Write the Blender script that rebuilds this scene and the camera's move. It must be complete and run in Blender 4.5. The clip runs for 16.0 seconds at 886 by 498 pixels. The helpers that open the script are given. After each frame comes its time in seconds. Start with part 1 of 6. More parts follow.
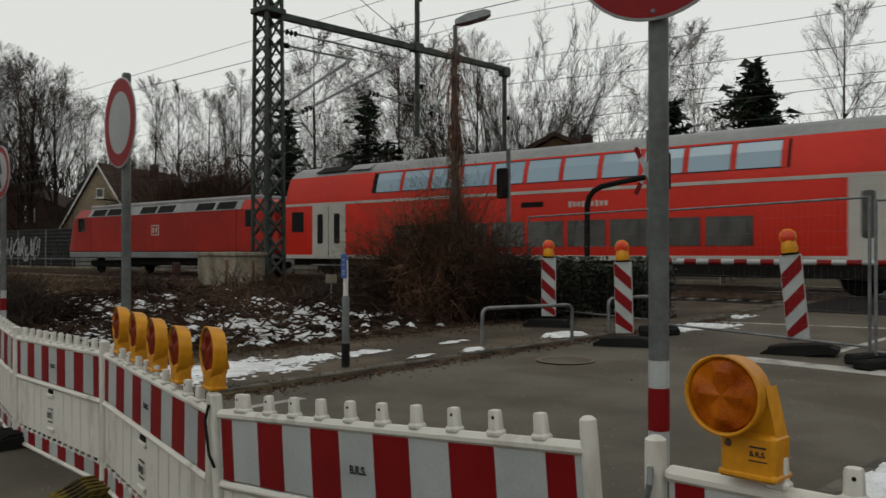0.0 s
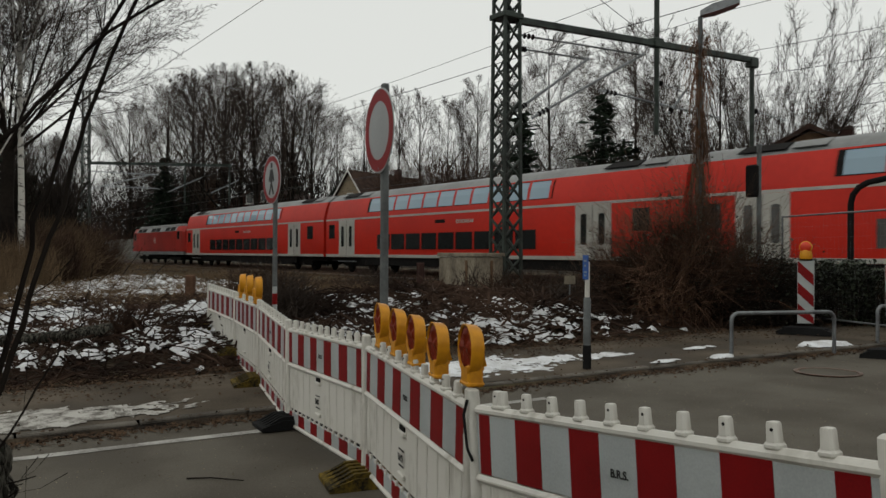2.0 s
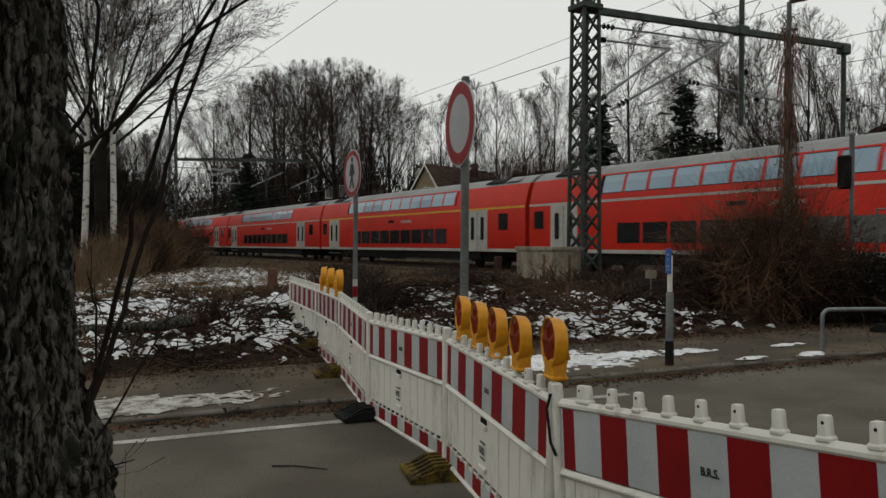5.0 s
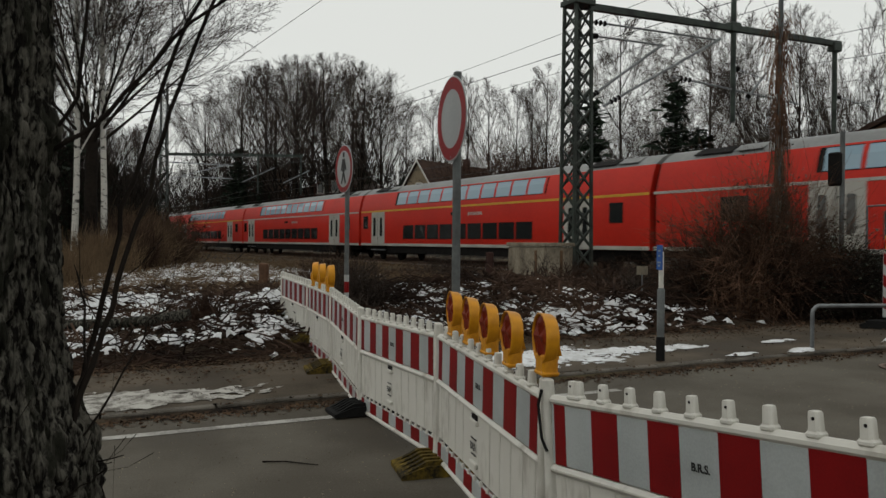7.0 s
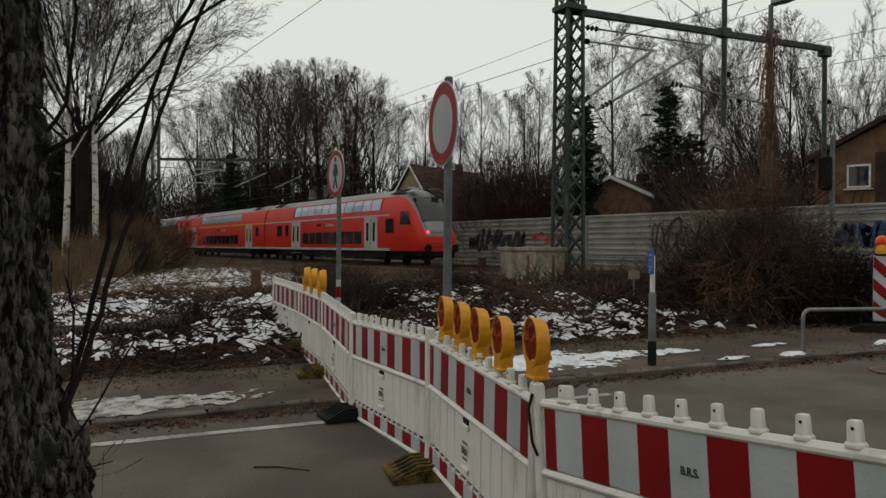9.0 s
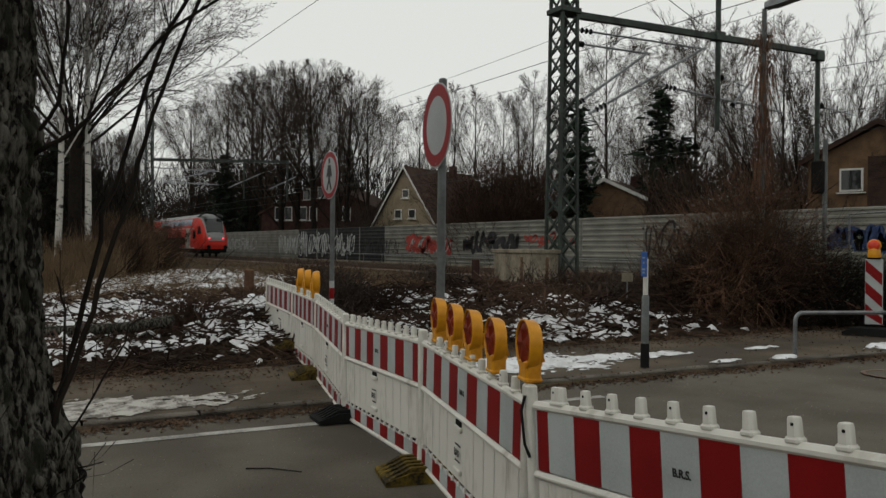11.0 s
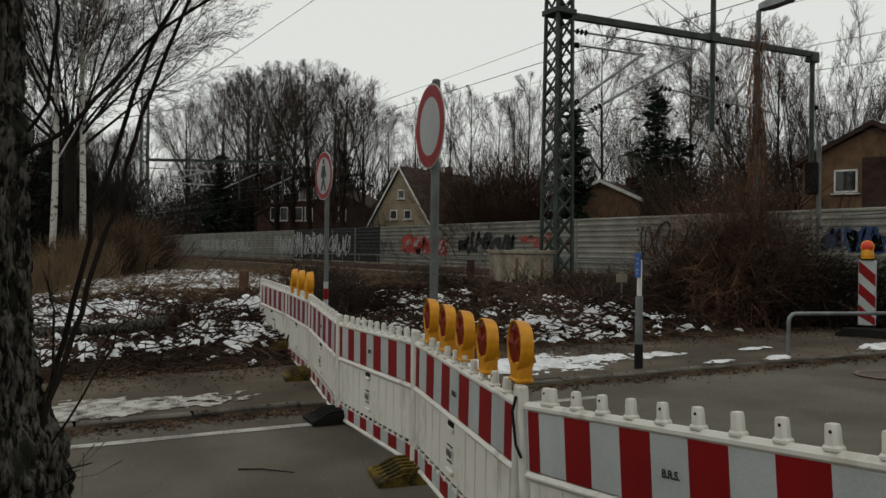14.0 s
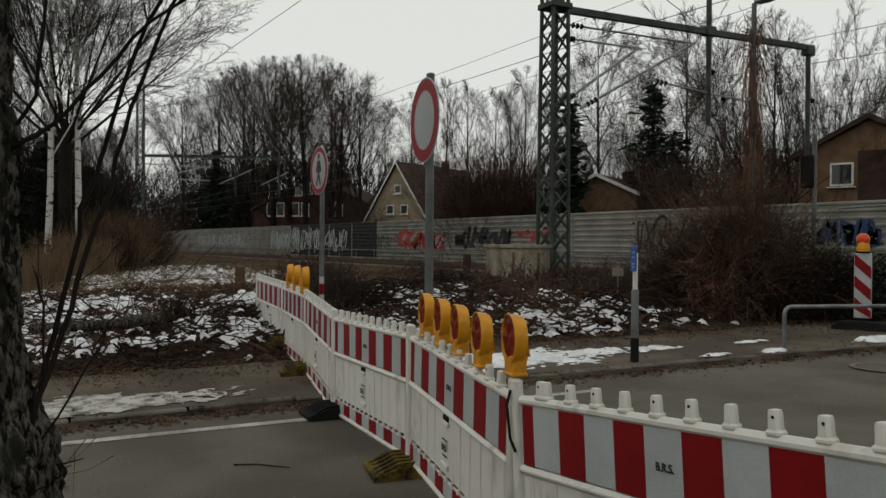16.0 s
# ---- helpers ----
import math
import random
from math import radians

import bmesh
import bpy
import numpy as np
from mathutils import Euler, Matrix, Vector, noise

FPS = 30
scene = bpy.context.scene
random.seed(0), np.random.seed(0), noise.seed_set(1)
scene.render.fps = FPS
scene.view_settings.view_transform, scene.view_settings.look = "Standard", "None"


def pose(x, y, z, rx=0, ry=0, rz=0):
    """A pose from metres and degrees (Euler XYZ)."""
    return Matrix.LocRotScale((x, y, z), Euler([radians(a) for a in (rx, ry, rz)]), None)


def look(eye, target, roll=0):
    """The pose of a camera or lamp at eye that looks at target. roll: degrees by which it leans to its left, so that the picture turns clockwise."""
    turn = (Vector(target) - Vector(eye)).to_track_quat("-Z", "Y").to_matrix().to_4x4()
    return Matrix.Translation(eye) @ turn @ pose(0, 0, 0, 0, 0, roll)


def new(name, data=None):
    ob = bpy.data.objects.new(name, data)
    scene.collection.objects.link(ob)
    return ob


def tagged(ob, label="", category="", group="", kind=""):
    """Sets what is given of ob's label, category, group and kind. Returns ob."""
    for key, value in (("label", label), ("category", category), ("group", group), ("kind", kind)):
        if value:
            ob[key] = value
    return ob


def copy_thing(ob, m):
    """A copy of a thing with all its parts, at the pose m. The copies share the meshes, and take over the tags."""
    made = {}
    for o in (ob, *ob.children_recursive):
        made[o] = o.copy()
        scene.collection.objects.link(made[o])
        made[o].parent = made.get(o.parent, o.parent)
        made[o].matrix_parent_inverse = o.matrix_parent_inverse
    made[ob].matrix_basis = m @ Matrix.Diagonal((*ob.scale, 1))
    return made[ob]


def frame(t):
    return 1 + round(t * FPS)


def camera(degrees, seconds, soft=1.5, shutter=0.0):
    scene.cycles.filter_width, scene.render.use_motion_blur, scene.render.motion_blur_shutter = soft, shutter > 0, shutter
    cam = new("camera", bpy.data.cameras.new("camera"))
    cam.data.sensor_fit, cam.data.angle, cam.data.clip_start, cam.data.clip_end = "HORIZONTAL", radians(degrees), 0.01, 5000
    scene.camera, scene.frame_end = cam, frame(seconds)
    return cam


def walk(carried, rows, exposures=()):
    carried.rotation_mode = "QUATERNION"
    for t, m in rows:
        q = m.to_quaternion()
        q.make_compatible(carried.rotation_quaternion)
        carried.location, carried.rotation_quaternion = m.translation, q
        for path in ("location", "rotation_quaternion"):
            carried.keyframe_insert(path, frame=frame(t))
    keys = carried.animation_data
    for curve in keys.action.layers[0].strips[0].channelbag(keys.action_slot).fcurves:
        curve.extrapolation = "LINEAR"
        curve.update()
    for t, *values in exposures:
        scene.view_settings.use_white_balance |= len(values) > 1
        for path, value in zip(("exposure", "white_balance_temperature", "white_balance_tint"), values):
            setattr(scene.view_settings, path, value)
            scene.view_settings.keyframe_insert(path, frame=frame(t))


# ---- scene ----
cam = camera(55.92, 16.0, shutter=0.15)
PATH = [
    (0.0, pose(0.089, 0.068, 1.715, 90.24, 0.00, 39.85)),
    (0.5, pose(0.060, 0.053, 1.713, 90.34, -0.36, 45.91)),
    (1.0, pose(0.042, 0.033, 1.713, 90.29, -0.46, 50.24)),
    (1.5, pose(0.029, 0.012, 1.712, 90.32, -0.41, 53.35)),
    (2.0, pose(0.017, -0.003, 1.711, 90.29, -0.28, 55.76)),
    (2.5, pose(0.014, -0.012, 1.708, 90.09, -0.13, 57.70)),
    (3.0, pose(0.010, -0.009, 1.707, 90.01, -0.02, 59.32)),
    (3.5, pose(-0.003, -0.014, 1.708, 89.99, -0.15, 60.49)),
    (4.0, pose(-0.003, -0.028, 1.707, 89.93, -0.35, 61.13)),
    (6.5, pose(-0.021, -0.016, 1.702, 89.61, -0.46, 60.54)),
    (7.0, pose(-0.018, -0.017, 1.702, 89.56, -0.51, 60.43)),
    (7.5, pose(-0.013, -0.015, 1.703, 89.50, -0.48, 60.38)),
    (8.0, pose(-0.014, -0.014, 1.702, 89.59, -0.43, 60.21)),
    (8.5, pose(-0.011, -0.014, 1.702, 89.73, -0.45, 60.05)),
    (9.0, pose(-0.007, -0.011, 1.702, 89.89, -0.41, 59.93)),
    (11.5, pose(-0.006, -0.007, 1.700, 90.07, -0.68, 59.40)),
    (12.0, pose(-0.001, -0.002, 1.701, 90.16, -0.64, 59.29)),
    (12.5, pose(-0.000, -0.000, 1.700, 90.23, -0.64, 59.20)),
    (13.0, pose(0.008, 0.002, 1.701, 90.23, -0.69, 59.14)),
    (13.5, pose(0.005, 0.003, 1.702, 90.18, -0.73, 59.16)),
    (14.0, pose(0.008, 0.007, 1.702, 90.07, -0.70, 59.22)),
    (14.5, pose(0.005, 0.011, 1.699, 90.01, -0.65, 59.18)),
    (15.0, pose(0.001, 0.017, 1.697, 89.91, -0.62, 59.11)),
    (15.5, pose(0.004, 0.022, 1.698, 89.81, -0.53, 59.07)),
    (16.0, pose(0.005, 0.027, 1.697, 89.72, -0.47, 59.01)),
]
walk(cam, PATH, exposures=[(0.0, 0.0), (16.0, 0.0)])

# ---- light: an overcast winter sky ----
world = bpy.data.worlds.new("overcast_sky")
scene.world = world
world.use_nodes = True
wn = world.node_tree
sky = wn.nodes.new("ShaderNodeTexSky")
sky.sky_type, sky.sun_disc = "NISHITA", False
sky.sun_elevation, sky.sun_rotation = radians(24), radians(200)
grey = wn.nodes.new("ShaderNodeMix")
grey.data_type = "RGBA"
grey.inputs[0].default_value = 0.93
grey.inputs[7].default_value = (7.72, 7.84, 7.42, 1)
wn.links.new(sky.outputs[0], grey.inputs[6])
back = wn.nodes["Background"]
wn.links.new(grey.outputs[2], back.inputs[0])
back.inputs[1].default_value = 0.1
sun = new("sun", bpy.data.lights.new("sun", "SUN"))
sun.data.energy, sun.data.angle, sun.data.color = 0.3, radians(25), (1.0, 0.96, 0.9)
sun.matrix_world = look((0, 0, 40), (14, 34, 0))


# ---- materials ----
def mat(name, c1, c2=None, rough=0.7, metal=0.0, scale=3.0, fine=40.0, bump=0.15, depth=0.01, stretch=(1, 1, 1), lo=0.35, hi=0.65, spec=0.5, c3=None, lo3=0.6, hi3=0.7, s3=1.2, rnd=0.0):
    """A surface that varies at a coarse and a fine scale, with relief; c3: patches of a third colour; rnd: how far pieces differ."""
    spec = min(spec, 0.1) if rough >= 0.8 else min(spec, 0.35)
    m = bpy.data.materials.new(name)
    m.use_nodes = True
    nt = m.node_tree
    N, L = nt.nodes, nt.links
    b = N["Principled BSDF"]
    co = N.new("ShaderNodeTexCoord")
    mp = N.new("ShaderNodeMapping")
    mp.inputs["Scale"].default_value = stretch
    L.new(co.outputs["Object"], mp.inputs[0])

    def noise_tex(sc, detail=6.0):
        n = N.new("ShaderNodeTexNoise")
        n.inputs["Scale"].default_value, n.inputs["Detail"].default_value = sc, detail
        L.new(mp.outputs[0], n.inputs["Vector"])
        return n

    n1, n2 = noise_tex(scale), noise_tex(fine, 4.0)
    add = N.new("ShaderNodeMath")
    add.operation = "MULTIPLY_ADD"
    add.inputs[1].default_value = 0.45
    L.new(n2.outputs["Fac"], add.inputs[0])
    L.new(n1.outputs["Fac"], add.inputs[2])
    sub = N.new("ShaderNodeMath")
    sub.operation = "SUBTRACT"
    sub.inputs[1].default_value = 0.225
    L.new(add.outputs[0], sub.inputs[0])
    ramp = N.new("ShaderNodeValToRGB")
    c2 = c2 or tuple(x * 0.7 for x in c1)
    ramp.color_ramp.elements[0].position, ramp.color_ramp.elements[1].position = lo, hi
    ramp.color_ramp.elements[0].color, ramp.color_ramp.elements[1].color = (*c2, 1), (*c1, 1)
    L.new(sub.outputs[0], ramp.inputs[0])
    col = ramp.outputs[0]
    if c3:
        n3 = noise_tex(s3, 8.0)
        r3 = N.new("ShaderNodeValToRGB")
        r3.color_ramp.elements[0].position, r3.color_ramp.elements[1].position = lo3, hi3
        L.new(n3.outputs["Fac"], r3.inputs[0])
        mx = N.new("ShaderNodeMix")
        mx.data_type = "RGBA"
        mx.inputs[7].default_value = (*c3, 1)
        L.new(r3.outputs[0], mx.inputs[0])
        L.new(col, mx.inputs[6])
        col = mx.outputs[2]
    if rnd:
        oi = N.new("ShaderNodeObjectInfo")
        hsv = N.new("ShaderNodeHueSaturation")
        mr = N.new("ShaderNodeMapRange")
        mr.inputs["To Min"].default_value, mr.inputs["To Max"].default_value = 1 - rnd, 1 + rnd
        L.new(oi.outputs["Random"], mr.inputs["Value"])
        L.new(mr.outputs[0], hsv.inputs["Value"])
        L.new(col, hsv.inputs["Color"])
        col = hsv.outputs[0]
    L.new(col, b.inputs["Base Color"])
    b.inputs["Roughness"].default_value, b.inputs["Metallic"].default_value = rough, metal
    b.inputs["Specular IOR Level"].default_value = spec
    if bump:
        bp = N.new("ShaderNodeBump")
        bp.inputs["Strength"].default_value, bp.inputs["Distance"].default_value = bump, depth
        L.new(add.outputs[0], bp.inputs["Height"])
        L.new(bp.outputs[0], b.inputs["Normal"])
    return m


M_soil = mat("leaf_litter_soil", (0.068, 0.05, 0.033), (0.013, 0.01, 0.008), rough=0.95, scale=2.2, fine=26, bump=0.8, depth=0.05, c3=(0.07, 0.058, 0.033), lo3=0.5, hi3=0.62, s3=0.35)
M_asphalt = mat("worn_asphalt", (0.108, 0.097, 0.079), (0.072, 0.063, 0.05), rough=0.8, lo=0.4, hi=0.6, scale=0.8, fine=90, bump=0.35, depth=0.006, c3=(0.062, 0.055, 0.046), lo3=0.55, hi3=0.75, s3=0.5, spec=0.35)
M_pave = mat("gritty_pavement", (0.108, 0.088, 0.066), (0.05, 0.04, 0.029), rough=0.9, scale=1.1, fine=60, bump=0.4, depth=0.008, c3=(0.06, 0.05, 0.04), lo3=0.5, hi3=0.66, s3=0.8)
M_kerb = mat("kerb_stone", (0.13, 0.117, 0.1), (0.045, 0.04, 0.033), rough=0.9, scale=2.5, fine=50, bump=0.4, rnd=0.2)
M_line = mat("worn_road_paint", (0.38, 0.37, 0.34), (0.15, 0.14, 0.125), rough=0.7, scale=3, fine=45, bump=0.1, lo=0.3, hi=0.55)
M_snow = mat("old_snow", (0.72, 0.74, 0.76), (0.5, 0.5, 0.5), rough=0.6, scale=5, fine=60, bump=0.5, depth=0.02)
M_ballast = mat("track_ballast", (0.045, 0.037, 0.031), (0.014, 0.012, 0.01), rough=0.95, scale=9, fine=30, bump=1.0, depth=0.06)
M_rail = mat("rusty_rail_steel", (0.16, 0.1, 0.07), (0.08, 0.05, 0.035), rough=0.5, metal=0.5, scale=6)
M_railtop = mat("polished_rail_head", (0.45, 0.44, 0.43), (0.35, 0.34, 0.33), rough=0.25, metal=0.9, bump=0.02)
M_sleeper = mat("concrete_sleeper", (0.17, 0.155, 0.14), (0.09, 0.08, 0.07), rough=0.9, rnd=0.15)
M_barrier = mat("ribbed_noise_wall", (0.21, 0.205, 0.175), (0.12, 0.118, 0.102), rough=0.75, scale=0.5, fine=12, bump=0.1, stretch=(1, 1, 3), rnd=0.12)
M_barrier_d = mat("dark_wall_panel", (0.04, 0.04, 0.04), (0.02, 0.02, 0.02), rough=0.8)
M_post = mat("wall_post_steel", (0.2, 0.2, 0.18), (0.12, 0.12, 0.11), rough=0.6, metal=0.3)
M_black = mat("black_spray", (0.025, 0.025, 0.028), (0.015, 0.015, 0.016), rough=0.6, bump=0)
M_spray_w = mat("white_spray", (0.42, 0.43, 0.42), (0.25, 0.26, 0.25), rough=0.7, bump=0)
M_spray_r = mat("red_spray", (0.4, 0.05, 0.035), (0.25, 0.03, 0.025), rough=0.7, bump=0)
M_spray_b = mat("blue_spray", (0.02, 0.045, 0.13), (0.012, 0.025, 0.07), rough=0.7, bump=0)
# Near-black streaks in the grey bark colour stand in for shade in furrows.
M_bark = mat("grey_bark_furrow_shade", (0.1, 0.094, 0.078), (0.007, 0.006, 0.005), rough=0.95, scale=42, fine=110, bump=1.0, depth=0.02, stretch=(1, 1, 0.3), lo=0.43, hi=0.6, c3=(0.018, 0.018, 0.013), lo3=0.54, hi3=0.64, s3=16.0)
M_creeper = mat("creeper_stems", (0.16, 0.09, 0.058), (0.04, 0.023, 0.015), rough=0.95, scale=0.8, fine=8, bump=0)
M_snow_dirty = mat("trodden_snow", (0.4, 0.385, 0.35), (0.1, 0.09, 0.075), rough=0.75, scale=6, fine=45, bump=0.5, depth=0.01, lo=0.38, hi=0.58)
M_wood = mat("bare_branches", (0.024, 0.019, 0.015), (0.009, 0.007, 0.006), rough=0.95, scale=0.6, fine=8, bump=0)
M_twig = mat("bare_twigs", (0.066, 0.051, 0.041), (0.028, 0.021, 0.017), rough=0.95, scale=0.3, fine=4, bump=0)
M_twig_r = mat("reddish_twigs", (0.075, 0.046, 0.032), (0.02, 0.012, 0.009), rough=0.95, scale=0.5, fine=6, bump=0)
M_litter = mat("dead_leaves", (0.09, 0.056, 0.034), (0.028, 0.018, 0.012), rough=0.95, scale=6, fine=40, bump=0)
M_reed = mat("dry_grass", (0.18, 0.125, 0.075), (0.07, 0.047, 0.028), rough=0.95, scale=0.6, fine=6, bump=0)
M_birch = mat("birch_bark", (0.5, 0.48, 0.44), (0.06, 0.055, 0.05), rough=0.8, scale=2.5, fine=9, stretch=(1, 1, 2.6), lo=0.36, hi=0.44)
M_needle = mat("conifer_needles", (0.02, 0.03, 0.019), (0.008, 0.013, 0.008), rough=0.9, scale=1, fine=8, bump=0)
M_ivy = mat("ivy_leaves", (0.036, 0.048, 0.022), (0.014, 0.02, 0.01), rough=0.6, scale=3, fine=15, bump=0)
M_white = mat("white_barrier_plastic", (0.57, 0.555, 0.505), (0.3, 0.28, 0.235), rough=0.45, scale=2.2, fine=18, bump=0.05, stretch=(1, 1, 0.35), lo=0.28, hi=0.5)
M_foilw = mat("white_reflective_foil", (0.38, 0.405, 0.4), (0.3, 0.32, 0.315), rough=0.4, scale=3, fine=120, bump=0.03)
M_foilr = mat("red_reflective_foil", (0.19, 0.005, 0.006), (0.14, 0.004, 0.005), spec=0.15, rough=0.45, scale=3, fine=120, bump=0.03)
M_foot = mat("yellow_plastic_foot", (0.17, 0.115, 0.018), (0.02, 0.017, 0.011), rough=0.85, scale=5, fine=40, bump=0.3)
M_rubber = mat("black_rubber", (0.015, 0.015, 0.015), (0.009, 0.009, 0.009), rough=0.85, bump=0.3)
M_yellow = mat("yellow_lamp_plastic", (0.62, 0.27, 0.008), (0.45, 0.18, 0.006), spec=0.3, rough=0.45, scale=4, fine=30, bump=0.03)
M_lens = mat("amber_lens", (0.48, 0.13, 0.005), (0.17, 0.022, 0.002), spec=0.1, rough=0.3, scale=9, fine=220, bump=0.15, depth=0.003, lo=0.3, hi=0.7)
# Copy of the amber lens, darkened in colour for lamps that get less light.
M_lens_shaded = mat("shaded_amber_lens", (0.2, 0.022, 0.004), (0.1, 0.008, 0.002), spec=0.1, rough=0.4, scale=5, fine=70, bump=0.4, depth=0.004)
M_lens_r = mat("red_lamp_lens", (0.65, 0.06, 0.02), (0.5, 0.03, 0.015), rough=0.2, fine=80, bump=0.3)
M_galv = mat("galvanised_steel", (0.2, 0.21, 0.215), (0.11, 0.115, 0.12), rough=0.5, metal=0.6, scale=4, fine=30, bump=0.05)
M_signpole = mat("grey_sign_pole", (0.13, 0.14, 0.14), (0.08, 0.085, 0.085), rough=0.6, metal=0.3, scale=4, bump=0.04)
M_signred = mat("sign_red", (0.22, 0.009, 0.012), (0.18, 0.008, 0.01), spec=0.15, rough=0.45, bump=0.02)
M_signwhite = mat("sign_white", (0.29, 0.305, 0.305), (0.25, 0.262, 0.262), rough=0.4, bump=0.02)
M_ink = mat("black_print", (0.02, 0.02, 0.02), (0.015, 0.015, 0.015), rough=0.6, bump=0)
M_blue = mat("sign_blue", (0.02, 0.09, 0.32), (0.015, 0.06, 0.22), rough=0.4, bump=0.02)
M_green = mat("green_mast_paint", (0.042, 0.055, 0.046), (0.014, 0.018, 0.015), rough=0.6, metal=0.2, scale=2, fine=25, bump=0.1)
M_wire = mat("copper_wire", (0.05, 0.055, 0.05), (0.03, 0.03, 0.03), rough=0.6, bump=0)
M_concrete = mat("stained_concrete", (0.27, 0.235, 0.18), (0.11, 0.093, 0.07), rough=0.9, scale=1.6, fine=25, bump=0.3, stretch=(1, 1, 0.4))
M_red = mat("train_red", (0.52, 0.019, 0.007), (0.43, 0.015, 0.006), spec=0.25, rough=0.5, scale=0.4, fine=5, bump=0.02)
M_locored = mat("loco_red_dusty", (0.36, 0.018, 0.01), (0.24, 0.014, 0.009), spec=0.25, rough=0.55, scale=0.5, fine=5, bump=0.02)
M_tgrey = mat("train_roof_grey", (0.22, 0.225, 0.22), (0.15, 0.155, 0.155), rough=0.55, scale=0.6, fine=6, bump=0.05)
M_twhite = mat("train_light_grey", (0.42, 0.41, 0.37), (0.33, 0.32, 0.29), rough=0.5, scale=1, bump=0.02)
M_under = mat("underframe_black", (0.012, 0.011, 0.01), (0.007, 0.006, 0.006), rough=0.8, bump=0.2)
M_yline = mat("first_class_yellow", (0.6, 0.36, 0.03), (0.5, 0.3, 0.03), rough=0.5, bump=0)
M_plaster = mat("ochre_plaster", (0.27, 0.22, 0.15), (0.19, 0.155, 0.105), rough=0.9, scale=0.7, fine=12, bump=0.1)
M_brick = mat("dull_brick", (0.16, 0.1, 0.058), (0.1, 0.062, 0.038), rough=0.9, scale=2, fine=18, bump=0.2)
M_brickd = mat("dark_red_brick", (0.06, 0.03, 0.024), (0.035, 0.02, 0.017), rough=0.9, scale=2, fine=18, bump=0.2)
M_tile = mat("brown_roof_tiles", (0.06, 0.036, 0.027), (0.028, 0.018, 0.015), rough=0.85, scale=1.2, fine=9, bump=0.4, depth=0.03, stretch=(1, 1, 2))
M_frame = mat("white_window_frame", (0.62, 0.61, 0.58), (0.5, 0.49, 0.46), rough=0.5, bump=0.02)


def glass(name, tint, rough=0.04):
    """Glass as a gloss over one flat colour: deep for an unlit inside, pale for sky light."""
    m = bpy.data.materials.new(name)
    m.use_nodes = True
    b = m.node_tree.nodes["Principled BSDF"]
    b.inputs["Base Color"].default_value = (*tint, 1)
    b.inputs["Roughness"].default_value = rough
    b.inputs["IOR"].default_value = 1.5
    b.inputs["Specular IOR Level"].default_value = 0.5
    n = m.node_tree.nodes.new("ShaderNodeTexNoise")
    n.inputs["Scale"].default_value = 0.9
    bp = m.node_tree.nodes.new("ShaderNodeBump")
    bp.inputs["Strength"].default_value = 0.05
    m.node_tree.links.new(n.outputs["Fac"], bp.inputs["Height"])
    m.node_tree.links.new(bp.outputs[0], b.inputs["Normal"])
    return m


M_glass = glass("dark_window_glass", (0.018, 0.02, 0.02))
# Pale blue base colour stands in for sky seen through the upper deck.
M_glass_up = glass("glass_painted_sky", (0.24, 0.34, 0.41), 0.04)
M_taillight = mat("red_tail_light", (0.8, 0.03, 0.03), (0.7, 0.02, 0.02), rough=0.3, bump=0)
M_taillight.node_tree.nodes["Principled BSDF"].inputs["Emission Color"].default_value = (1, 0.05, 0.08, 1)
M_taillight.node_tree.nodes["Principled BSDF"].inputs["Emission Strength"].default_value = 2.5


